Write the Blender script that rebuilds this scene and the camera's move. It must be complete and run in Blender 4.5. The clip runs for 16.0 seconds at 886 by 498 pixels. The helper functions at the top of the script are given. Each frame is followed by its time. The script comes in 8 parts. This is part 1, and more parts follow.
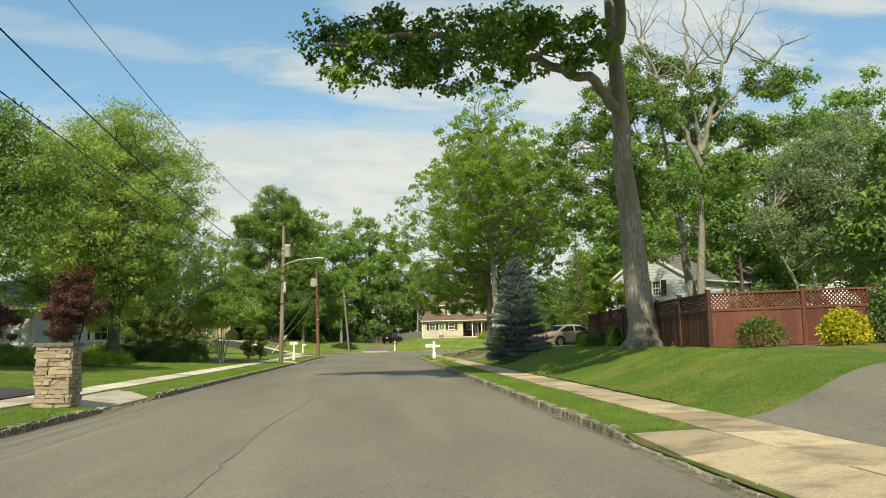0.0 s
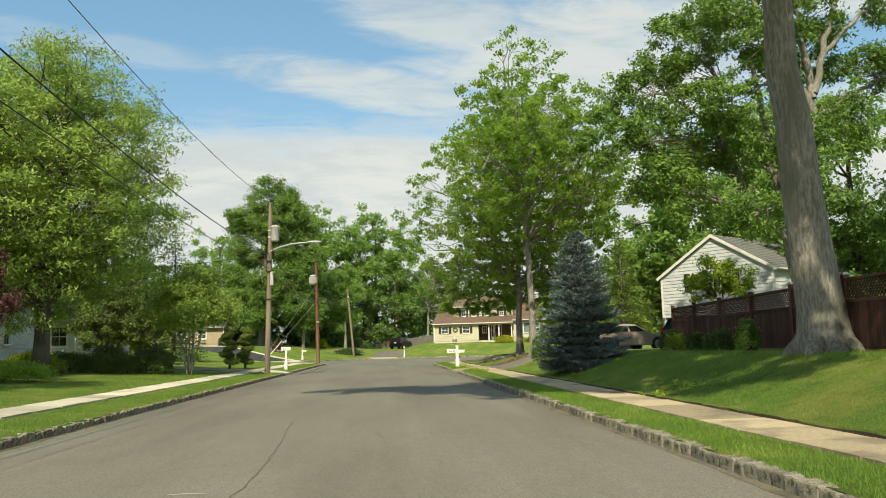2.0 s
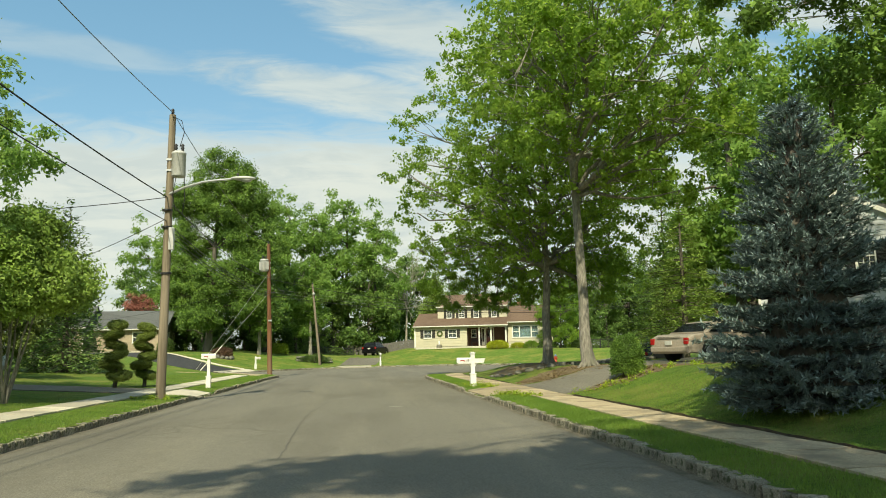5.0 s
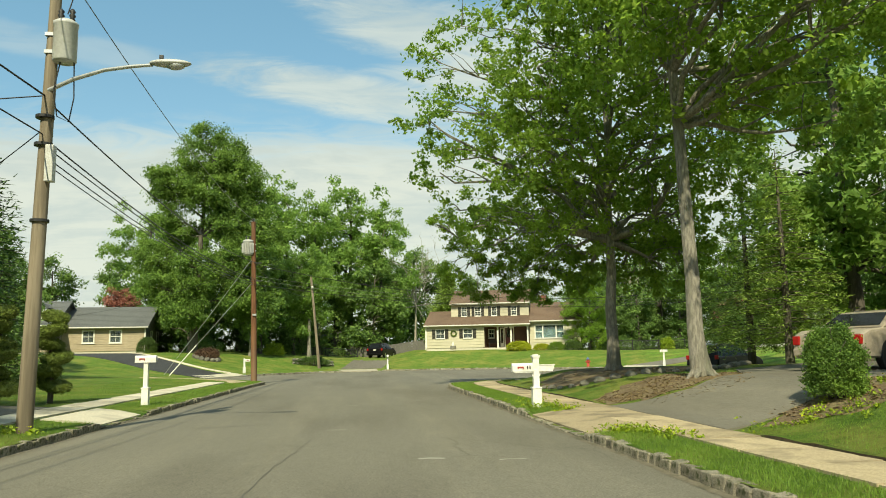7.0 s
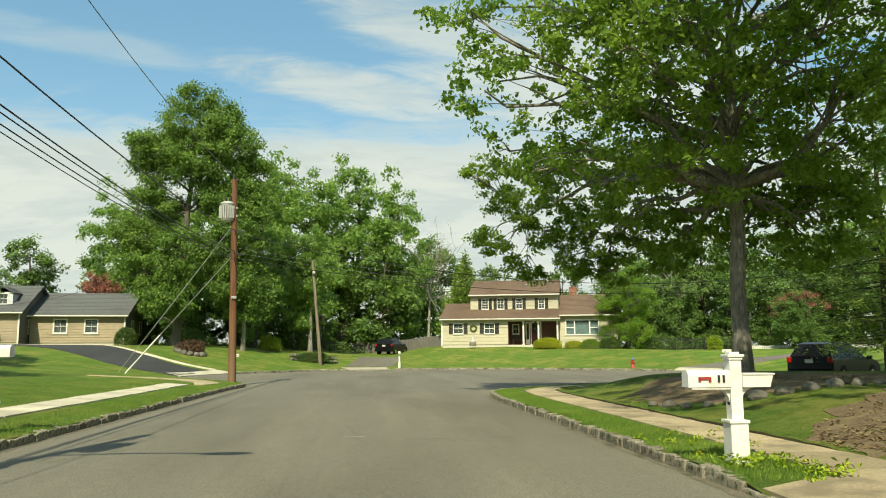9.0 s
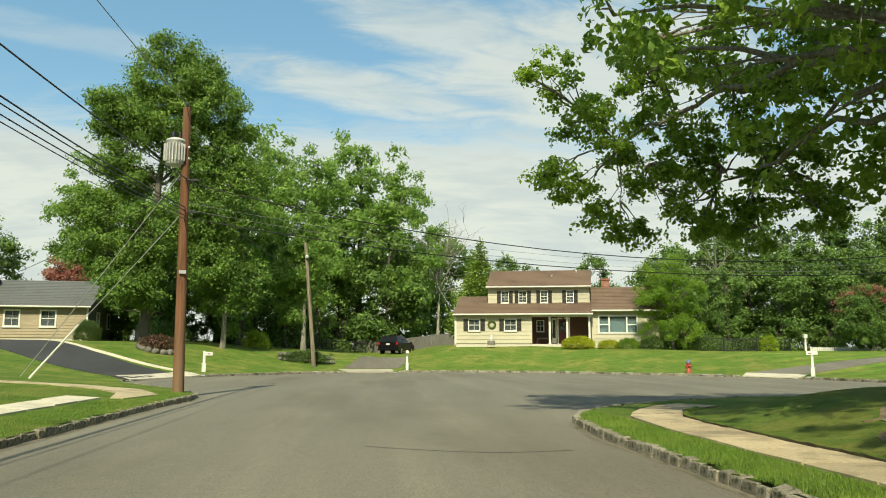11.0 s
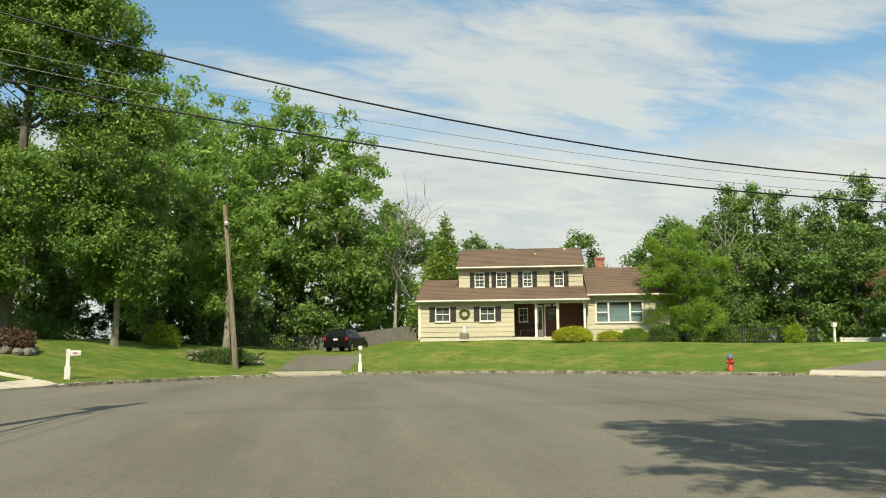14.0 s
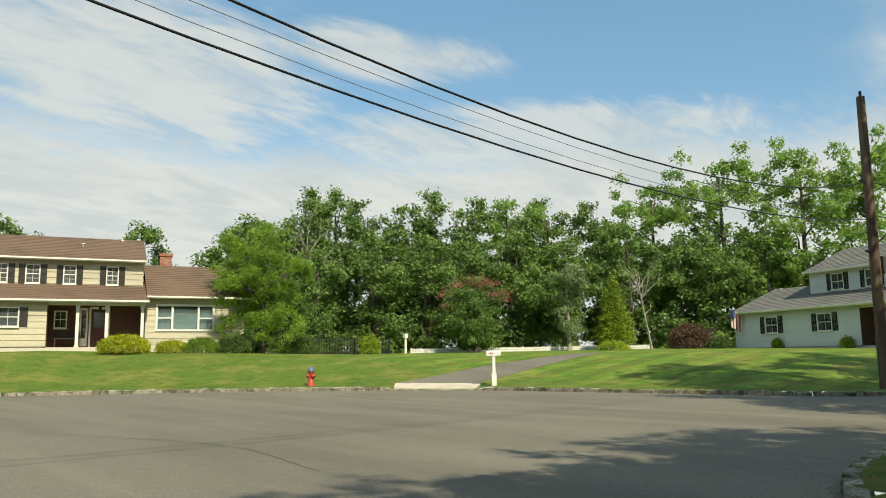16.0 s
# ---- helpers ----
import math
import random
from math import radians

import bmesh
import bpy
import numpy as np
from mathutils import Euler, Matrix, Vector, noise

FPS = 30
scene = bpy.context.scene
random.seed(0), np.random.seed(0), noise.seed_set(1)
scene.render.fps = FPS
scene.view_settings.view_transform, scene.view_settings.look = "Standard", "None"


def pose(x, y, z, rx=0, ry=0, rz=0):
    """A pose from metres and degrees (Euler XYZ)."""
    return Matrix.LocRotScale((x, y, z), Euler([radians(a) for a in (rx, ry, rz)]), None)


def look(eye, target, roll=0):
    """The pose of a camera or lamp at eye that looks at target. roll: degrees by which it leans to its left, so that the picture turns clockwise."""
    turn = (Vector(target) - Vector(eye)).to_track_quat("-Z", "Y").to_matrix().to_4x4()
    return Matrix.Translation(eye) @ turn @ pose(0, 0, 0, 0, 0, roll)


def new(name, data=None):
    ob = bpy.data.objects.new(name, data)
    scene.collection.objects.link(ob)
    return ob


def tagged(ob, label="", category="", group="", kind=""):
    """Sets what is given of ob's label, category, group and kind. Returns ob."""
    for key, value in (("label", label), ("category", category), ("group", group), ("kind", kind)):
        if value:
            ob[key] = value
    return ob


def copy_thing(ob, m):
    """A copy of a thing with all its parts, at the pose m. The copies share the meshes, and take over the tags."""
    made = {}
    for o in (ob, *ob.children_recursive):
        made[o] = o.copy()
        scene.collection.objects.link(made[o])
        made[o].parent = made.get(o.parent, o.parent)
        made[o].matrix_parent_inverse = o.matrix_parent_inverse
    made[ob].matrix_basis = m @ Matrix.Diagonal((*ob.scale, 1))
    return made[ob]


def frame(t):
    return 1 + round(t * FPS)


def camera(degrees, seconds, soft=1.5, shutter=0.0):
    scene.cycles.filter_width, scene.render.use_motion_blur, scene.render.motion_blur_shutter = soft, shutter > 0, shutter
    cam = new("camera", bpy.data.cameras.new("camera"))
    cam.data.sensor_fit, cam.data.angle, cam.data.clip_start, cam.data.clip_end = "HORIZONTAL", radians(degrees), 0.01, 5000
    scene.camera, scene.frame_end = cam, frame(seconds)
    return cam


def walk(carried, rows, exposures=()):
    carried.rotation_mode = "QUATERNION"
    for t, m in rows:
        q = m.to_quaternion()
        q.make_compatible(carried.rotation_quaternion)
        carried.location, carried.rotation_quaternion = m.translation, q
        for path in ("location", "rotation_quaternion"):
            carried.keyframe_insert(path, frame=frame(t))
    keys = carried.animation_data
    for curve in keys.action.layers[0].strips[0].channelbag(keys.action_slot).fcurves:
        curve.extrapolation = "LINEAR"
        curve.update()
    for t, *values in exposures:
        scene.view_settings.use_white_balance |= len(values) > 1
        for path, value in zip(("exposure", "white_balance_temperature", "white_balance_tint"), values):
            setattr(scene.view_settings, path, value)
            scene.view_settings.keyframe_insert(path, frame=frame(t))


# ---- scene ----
cam = camera(59.5, 16.0, soft=1.0)
PATH = [
    (0, (0.478, 3.239, 1.267), (0.638, 5.218, 1.504), -1.1),
    (0.5, (0.442, 5.513, 1.236), (0.605, 7.492, 1.478), -1.5),
    (1, (0.361, 7.927, 1.215), (0.512, 9.907, 1.458), -1.5),
    (1.5, (0.244, 10.419, 1.195), (0.391, 12.398, 1.442), -1.5),
    (2, (0.186, 12.837, 1.23), (0.333, 14.816, 1.481), -1.4),
    (2.5, (0.181, 15.464, 1.225), (0.342, 17.441, 1.484), -1.5),
    (3, (0.131, 17.987, 1.242), (0.307, 19.962, 1.508), -1.8),
    (3.5, (0.099, 20.508, 1.247), (0.286, 22.481, 1.516), -1.9),
    (4, (0.03, 22.909, 1.257), (0.23, 24.881, 1.522), -1.9),
    (4.2, (-0.031, 23.871, 1.286), (0.178, 25.843, 1.546), -1.8),
    (6.3, (0.124, 33.949, 1.273), (0.337, 35.919, 1.549), -0.8),
    (6.5, (0.128, 34.783, 1.296), (0.338, 36.753, 1.57), -0.9),
    (7, (0.044, 37.026, 1.315), (0.25, 38.997, 1.586), -1.0),
    (7.5, (-0.006, 39.38, 1.311), (0.191, 41.352, 1.58), -0.9),
    (8, (0.002, 41.581, 1.317), (0.19, 43.553, 1.587), -0.7),
    (8.5, (-0.023, 43.91, 1.306), (0.164, 45.883, 1.575), -0.5),
    (9, (-0.04, 46.071, 1.298), (0.145, 48.045, 1.563), -0.2),
    (9.5, (-0.048, 48.126, 1.277), (0.138, 50.1, 1.541), -0.0),
    (9.7, (-0.084, 49.146, 1.316), (0.101, 51.119, 1.58), 0.5),
    (11.8, (-0.145, 58.843, 1.289), (0.03, 60.818, 1.553), -0.1),
    (12, (-0.148, 59.665, 1.294), (0.026, 61.64, 1.557), -0.2),
    (12.5, (-0.162, 61.76, 1.278), (0.014, 63.734, 1.543), -0.4),
    (13, (-0.169, 63.752, 1.253), (0.009, 65.727, 1.516), -0.6),
    (13.5, (-0.066, 65.543, 1.147), (0.131, 67.516, 1.412), -0.4),
    (14, (0.246, 67.239, 1.175), (0.555, 69.198, 1.434), -0.4),
    (14.4, (0.611, 68.445, 1.17), (1.031, 70.384, 1.429), -0.2),
    (14.5, (0.729, 68.884, 1.169), (1.215, 70.806, 1.434), -0.4),
    (15, (1.167, 70.438, 1.189), (1.917, 72.272, 1.459), -0.4),
    (15.5, (1.861, 71.813, 1.189), (2.86, 73.523, 1.464), -0.6),
    (16, (2.752, 73.077, 1.177), (4.022, 74.596, 1.456), -0.8),
]
walk(cam, [(t, look(eye, target, roll)) for t, eye, target, roll in PATH], exposures=((0, 0.28, 7600, 3), (4, 0.28, 7600, 0), (6.5, 0.28, 7900, -6), (9, 0.28, 7750, -4), (12, 0.26, 7700, -2), (13.5, 0.23, 7550, 2), (15, 0.20, 7550, 3), (16, 0.20, 7550, 3)))

# world and sun: sun behind the camera and to its left, 45 degrees up
SUN_DIR = Vector((-0.22, -1.0, 1.02)).normalized()
SUN_EL = math.asin(SUN_DIR.z)
sun = new("sun", bpy.data.lights.new("sun", "SUN"))
sun.data.energy, sun.data.angle, sun.data.color = 4.7, radians(0.55), (1.0, 0.94, 0.82)
sun.matrix_world = look((0, 0, 60), Vector((0, 0, 60)) - SUN_DIR)

world = bpy.data.worlds.new("sky")
scene.world = world
world.use_nodes = True
wn, wl = world.node_tree.nodes, world.node_tree.links
wn.clear()


def wnode(kind, **sets):
    n = wn.new(kind)
    for k, v in sets.items():
        n.inputs[k].default_value = v
    return n


def wmath(op, a, b=None, clamp=False):
    n = wn.new("ShaderNodeMath")
    n.operation, n.use_clamp = op, clamp
    for i, v in enumerate((a, b)):
        if v is None:
            continue
        if isinstance(v, (int, float)):
            n.inputs[i].default_value = v
        else:
            wl.new(v, n.inputs[i])
    return n.outputs[0]


def wramp(value, lo, hi):
    n = wn.new("ShaderNodeMapRange")
    n.interpolation_type = "SMOOTHSTEP"
    n.inputs["From Min"].default_value, n.inputs["From Max"].default_value = lo, hi
    wl.new(value, n.inputs["Value"])
    return n.outputs[0]


sky = wn.new("ShaderNodeTexSky")
sky.sky_type, sky.sun_disc = "NISHITA", False
sky.sun_elevation, sky.sun_rotation = SUN_EL, math.atan2(SUN_DIR.x, SUN_DIR.y)
sky.air_density, sky.dust_density, sky.ozone_density = 1.0, 0.6, 1.6
tc = wn.new("ShaderNodeTexCoord")
sep = wn.new("ShaderNodeSeparateXYZ")
wl.new(tc.outputs["Generated"], sep.inputs[0])
# project the sky onto a flat cloud deck, so that clouds flatten towards the horizon
up = wmath("MAXIMUM", sep.outputs["Z"], 0.02)
deck_h = wmath("ADD", up, 0.22)
deck = wn.new("ShaderNodeCombineXYZ")
wl.new(wmath("DIVIDE", sep.outputs["X"], deck_h), deck.inputs["X"])
wl.new(wmath("DIVIDE", sep.outputs["Y"], deck_h), deck.inputs["Y"])


def cloud_noise(scale, stretch, offset, detail, rough, distort):
    m = wn.new("ShaderNodeMapping")
    m.inputs["Scale"].default_value = stretch
    m.inputs["Location"].default_value = offset
    m.inputs["Rotation"].default_value = (0, 0, radians(-14))
    wl.new(deck.outputs[0], m.inputs["Vector"])
    n = wnode("ShaderNodeTexNoise", Scale=scale, Detail=detail, Roughness=rough, Distortion=distort)
    wl.new(m.outputs[0], n.inputs["Vector"])
    return n.outputs["Fac"]


big = cloud_noise(0.85, (1.0, 1.7, 1), (3.2, 1.7, 0), 5, 0.5, 0.4)
fine = cloud_noise(2.6, (1.0, 1.6, 1), (0.4, 6.1, 0), 7, 0.55, 0.5)
shred = cloud_noise(5.5, (0.75, 1.9, 1), (2.4, 1.1, 0), 9, 0.62, 0.9)
streak = wmath("ADD", wmath("MULTIPLY", big, 0.78), wmath("MULTIPLY", fine, 0.22))
# bearing and height over the horizon, in degrees
bearing = wmath("MULTIPLY", wmath("ARCTAN2", sep.outputs["X"], sep.outputs["Y"]), 57.2958)
height = wmath("MULTIPLY", wmath("ARCSINE", sep.outputs["Z"]), 57.2958)
ragged = wmath("ADD", wmath("MULTIPLY", wmath("SUBTRACT", fine, 0.5), 1.5), wmath("MULTIPLY", wmath("SUBTRACT", shred, 0.5), 2.6))
# a pale bank low over the horizon
bank = wmath("MULTIPLY", wramp(wmath("ADD", height, wmath("MULTIPLY", wmath("ADD", ragged, wmath("MULTIPLY", wmath("SUBTRACT", 0.5, big), 3.0)), 2.6)), 17.8, 12.6), 0.92)
# torn banks of cloud over it: bearing, height, half length, half depth, slope, cover
BANKS = [(-1, 19.0, 12, 1.6, -0.14, 0.72), (-19, 20.6, 9, 1.0, -0.03, 0.28), (5, 23.6, 9, 2.4, -0.16, 0.70), (17, 20.0, 14, 5.4, -0.05, 0.80), (35, 22.2, 9.5, 1.9, -0.06, 0.75), (24, 27.5, 8, 1.8, 0.05, 0.6), (46, 16.0, 17, 2.4, 0.0, 0.75)]
cover = bank
for a0, e0, ra, re, slope, most in BANKS:
    da = wmath("SUBTRACT", bearing, a0)
    de = wmath("SUBTRACT", wmath("SUBTRACT", height, e0), wmath("MULTIPLY", da, slope))
    da, de = wmath("DIVIDE", da, ra), wmath("DIVIDE", de, re)
    body = wmath("SUBTRACT", 1.0, wmath("ADD", wmath("MULTIPLY", da, da), wmath("MULTIPLY", de, de)))
    cover = wmath("MAXIMUM", cover, wmath("MULTIPLY", wramp(wmath("ADD", body, ragged), -0.55, 0.95), most))
# the rest of the sky: loose streaks
past = wmath("MAXIMUM", wmath("MAXIMUM", wramp(bearing, 58, 75), wramp(bearing, -32, -48)), wramp(height, 29, 36))
cover = wmath("MAXIMUM", cover, wmath("MULTIPLY", wmath("MULTIPLY", wramp(streak, 0.44, 0.62), 0.88), past))
tone = wn.new("ShaderNodeMix")
tone.data_type = "RGBA"
tone.inputs["A"].default_value, tone.inputs["B"].default_value = (5.2, 5.75, 6.5, 1), (6.35, 6.65, 7.1, 1)
wl.new(wramp(wmath("ADD", wmath("MULTIPLY", fine, 0.6), wmath("MULTIPLY", shred, 0.4)), 0.40, 0.58), tone.inputs["Factor"])
blend = wn.new("ShaderNodeMix")
blend.data_type = "RGBA"
wl.new(cover, blend.inputs["Factor"])
tint = wn.new("ShaderNodeMix")
tint.data_type, tint.blend_type = "RGBA", "ADD"
tint.inputs["Factor"].default_value = 1.0
tint.inputs["B"].default_value = (0.35, 1.35, 2.5, 1)
wl.new(sky.outputs[0], tint.inputs["A"])
wl.new(tint.outputs["Result"], blend.inputs["A"])
wl.new(tone.outputs["Result"], blend.inputs["B"])
bg = wnode("ShaderNodeBackground", Strength=0.10)
wl.new(blend.outputs["Result"], bg.inputs["Color"])
wl.new(bg.outputs[0], wn.new("ShaderNodeOutputWorld").inputs["Surface"])

# ---- small tools ----


def smooth(a, b, v):
    t = np.clip((np.asarray(v, dtype=float) - a) / (b - a), 0, 1)
    return t * t * (3 - 2 * t)


def link_mesh(name, me, mat, parent=None, label="", shade=False):
    ob = new(name, me)
    if mat is not None and not me.materials:
        me.materials.append(mat)
    if shade:
        me.shade_smooth()
    if parent is not None:
        ob.parent = parent
    if label:
        tagged(ob, label)
    return ob


def part(name, bm, material, parent=None, label="", shade=False):
    """One bmesh as one mesh object under its thing."""
    me = bpy.data.meshes.new(name)
    bmesh.ops.recalc_face_normals(bm, faces=bm.faces)
    bm.to_mesh(me)
    bm.free()
    return link_mesh(name, me, material, parent, label, shade)


def thing(name, m, label, category, group="", kind=""):
    ob = new(name)
    ob.empty_display_size = 0.2
    ob.matrix_world = m
    return tagged(ob, label, category, group, kind)


def quad_mesh(name, verts, quads, sides=4):
    me = bpy.data.meshes.new(name)
    verts = np.asarray(verts, dtype=np.float32)
    quads = np.asarray(quads, dtype=np.int32)
    me.vertices.add(len(verts))
    me.vertices.foreach_set("co", verts.ravel())
    me.loops.add(quads.size)
    me.loops.foreach_set("vertex_index", quads.ravel())
    me.polygons.add(len(quads))
    me.polygons.foreach_set("loop_start", np.arange(0, quads.size, sides, dtype=np.int32))
    me.update(calc_edges=True)
    me.validate()
    return me


def box(bm, x0, x1, y0, y1, z0, z1, bevel=0.0):
    vs = [bm.verts.new((x, y, z)) for z in (z0, z1) for y in (y0, y1) for x in (x0, x1)]
    for f in ((0, 2, 3, 1), (4, 5, 7, 6), (0, 1, 5, 4), (2, 6, 7, 3), (0, 4, 6, 2), (1, 3, 7, 5)):
        bm.faces.new([vs[i] for i in f])
    if bevel:
        es = list({e for v in vs for e in v.link_edges})
        bmesh.ops.bevel(bm, geom=es, offset=bevel, segments=2, affect="EDGES", profile=0.6)
    return bm


def boxes(*rows, bevel=0.0):
    bm = bmesh.new()
    for r in rows:
        box(bm, *r, bevel=bevel)
    return bm


def prism(bm, outline, depth):
    """A closed outline (list of points) pushed along the vector depth."""
    a = [bm.verts.new(p) for p in outline]
    b = [bm.verts.new(Vector(p) + Vector(depth)) for p in outline]
    n = len(a)
    bm.faces.new(a[::-1])
    bm.faces.new(b)
    for i in range(n):
        bm.faces.new((a[i], a[(i + 1) % n], b[(i + 1) % n], b[i]))
    return bm


def tube_arrays(pts, radii, n=6, cap=True):
    pts = np.asarray(pts, dtype=float)
    radii = np.asarray(radii, dtype=float)
    tang = np.gradient(pts, axis=0)
    tang /= np.linalg.norm(tang, axis=1, keepdims=True) + 1e-9
    ref = np.array([0.0, 0.0, 1.0]) if abs(tang[0][2]) < 0.8 else np.array([1.0, 0.0, 0.0])
    a = np.cross(tang, ref)
    a /= np.linalg.norm(a, axis=1, keepdims=True) + 1e-9
    b = np.cross(tang, a)
    ang = np.arange(n) * 2 * np.pi / n
    ring = a[:, None] * np.cos(ang)[None, :, None] + b[:, None] * np.sin(ang)[None, :, None]
    v = (pts[:, None] + ring * radii[:, None, None]).reshape(-1, 3)
    m = len(pts)
    i, j = np.meshgrid(np.arange(m - 1), np.arange(n), indexing="ij")
    k = (j + 1) % n
    q = np.stack([i * n + j, (i + 1) * n + j, (i + 1) * n + k, i * n + k], -1).reshape(-1, 4)
    return v, q


class Tubes:
    """Gathers tubes into one mesh."""

    def __init__(self):
        self.v, self.q, self.n = [], [], 0

    def add(self, pts, radii, n=6):
        v, q = tube_arrays(pts, radii, n)
        self.v.append(v)
        self.q.append(q + self.n)
        self.n += len(v)

    def mesh(self, name):
        return quad_mesh(name, np.concatenate(self.v), np.concatenate(self.q))


def rod(name, pts, radius, material, parent=None, n=8, label=""):
    t = Tubes()
    r = radius if hasattr(radius, "__len__") else [radius] * len(pts)
    t.add(pts, r, n)
    ob = link_mesh(name, t.mesh(name), material, parent, label, True)
    return ob


def lathe(profile, n=20):
    """A turned body from (radius, height) pairs."""
    bm = bmesh.new()
    rings = [[bm.verts.new((r * math.cos(2 * math.pi * i / n), r * math.sin(2 * math.pi * i / n), z)) for i in range(n)] for r, z in profile]
    for a, b in zip(rings, rings[1:]):
        for i in range(n):
            bm.faces.new((a[i], a[(i + 1) % n], b[(i + 1) % n], b[i]))
    bm.faces.new(rings[0][::-1])
    bm.faces.new(rings[-1])
    return bm


# ---- materials ----


class Mat:
    """A node material with a Principled surface."""

    def __init__(self, name, rough=0.8, metal=0.0, spec=0.3):
        self.m = bpy.data.materials.new(name)
        self.m.use_nodes = True
        self.t = self.m.node_tree
        self.b = self.t.nodes["Principled BSDF"]
        self.b.inputs["Roughness"].default_value = rough
        self.b.inputs["Metallic"].default_value = metal
        self.b.inputs["Specular IOR Level"].default_value = spec
        self.co = self.t.nodes.new("ShaderNodeTexCoord").outputs["Object"]

    def node(self, kind, **sets):
        n = self.t.nodes.new(kind)
        for k, v in sets.items():
            n.inputs[k].default_value = v
        return n

    def link(self, a, b):
        self.t.links.new(a, b)

    def noise(self, scale, detail=4, rough=0.6, stretch=(1, 1, 1), kind="Fac", distort=0.0):
        m = self.node("ShaderNodeMapping", Scale=stretch)
        self.link(self.co, m.inputs["Vector"])
        n = self.node("ShaderNodeTexNoise", Scale=scale, Detail=detail, Roughness=rough, Distortion=distort)
        self.link(m.outputs[0], n.inputs["Vector"])
        return n.outputs[kind]

    def ramp(self, value, lo, hi):
        n = self.node("ShaderNodeMapRange")
        n.interpolation_type = "SMOOTHSTEP"
        n.inputs["From Min"].default_value, n.inputs["From Max"].default_value = lo, hi
        self.link(value, n.inputs["Value"])
        return n.outputs[0]

    def mix(self, fac, a, b, blend="MIX"):
        n = self.t.nodes.new("ShaderNodeMix")
        n.data_type, n.blend_type = "RGBA", blend
        for key, v in (("Factor", fac), ("A", a), ("B", b)):
            if isinstance(v, (tuple, list)):
                n.inputs[key].default_value = (*v[:3], 1)
            elif isinstance(v, (int, float)):
                n.inputs[key].default_value = v
            else:
                self.link(v, n.inputs[key])
        return n.outputs["Result"]

    def random(self, per="object"):
        if per == "object":
            return self.t.nodes.new("ShaderNodeObjectInfo").outputs["Random"]
        return self.t.nodes.new("ShaderNodeNewGeometry").outputs["Random Per Island"]

    def color(self, c):
        if isinstance(c, (tuple, list)):
            self.b.inputs["Base Color"].default_value = (*c[:3], 1)
        else:
            self.link(c, self.b.inputs["Base Color"])
        return self

    def bump(self, height, strength=0.3, dist=0.02):
        n = self.node("ShaderNodeBump", Strength=strength, Distance=dist)
        self.link(height, n.inputs["Height"])
        self.link(n.outputs[0], self.b.inputs["Normal"])
        return self


def mottled(name, c1, c2, c3=None, big=1.5, small=40, rough=0.85, bump=0.3, dist=0.01, stretch=(1, 1, 1), spec=0.25, metal=0.0, per=None, lo=0.38, hi=0.62):
    m = Mat(name, rough, metal, spec)
    c = m.mix(m.ramp(m.noise(small, 5, 0.65, stretch), lo, hi), c1, c2)
    if c3 is not None:
        c = m.mix(m.ramp(m.noise(big, 4, 0.6, stretch), 0.45, 0.68), c, c3)
    if per:
        shade = m.node("ShaderNodeMapRange")
        shade.inputs["To Min"].default_value, shade.inputs["To Max"].default_value = 0.72, 1.22
        m.link(m.random(per), shade.inputs["Value"])
        c = m.mix(1.0, c, shade.outputs[0], "MULTIPLY")
    m.color(c)
    if bump:
        m.bump(m.noise(small, 5, 0.7, stretch), bump, dist)
    return m.m


def plain(name, c, rough=0.5, metal=0.0, spec=0.4):
    k = tuple(v * 0.86 for v in c)
    return mottled(name, c, k, None, small=14, rough=rough, metal=metal, spec=spec, bump=0.05)


def leaf_mat(name, dark, mid, light, trans=0.30):
    m = Mat(name, 0.55, 0.0, 0.25)
    r = m.random("island")
    c = m.mix(m.ramp(r, 0.0, 0.55), dark, mid)
    c = m.mix(m.ramp(r, 0.6, 1.0), c, light)
    c = m.mix(m.ramp(m.noise(0.35, 3, 0.5), 0.4, 0.65), c, m.mix(0.5, c, light))
    c = m.mix(m.ramp(m.noise(1.1, 2, 0.5), 0.42, 0.62), m.mix(0.45, c, dark), c)
    m.color(c)
    tr = m.node("ShaderNodeBsdfTranslucent")
    m.link(m.mix(0.75, c, tuple(min(0.8, 1.2 * v) for v in light)), tr.inputs["Color"])
    mx = m.node("ShaderNodeMixShader", Fac=trans * 0.62)
    m.link(m.b.outputs[0], mx.inputs[1])
    m.link(tr.outputs[0], mx.inputs[2])
    m.link(mx.outputs[0], m.t.nodes["Material Output"].inputs["Surface"])
    return m.m


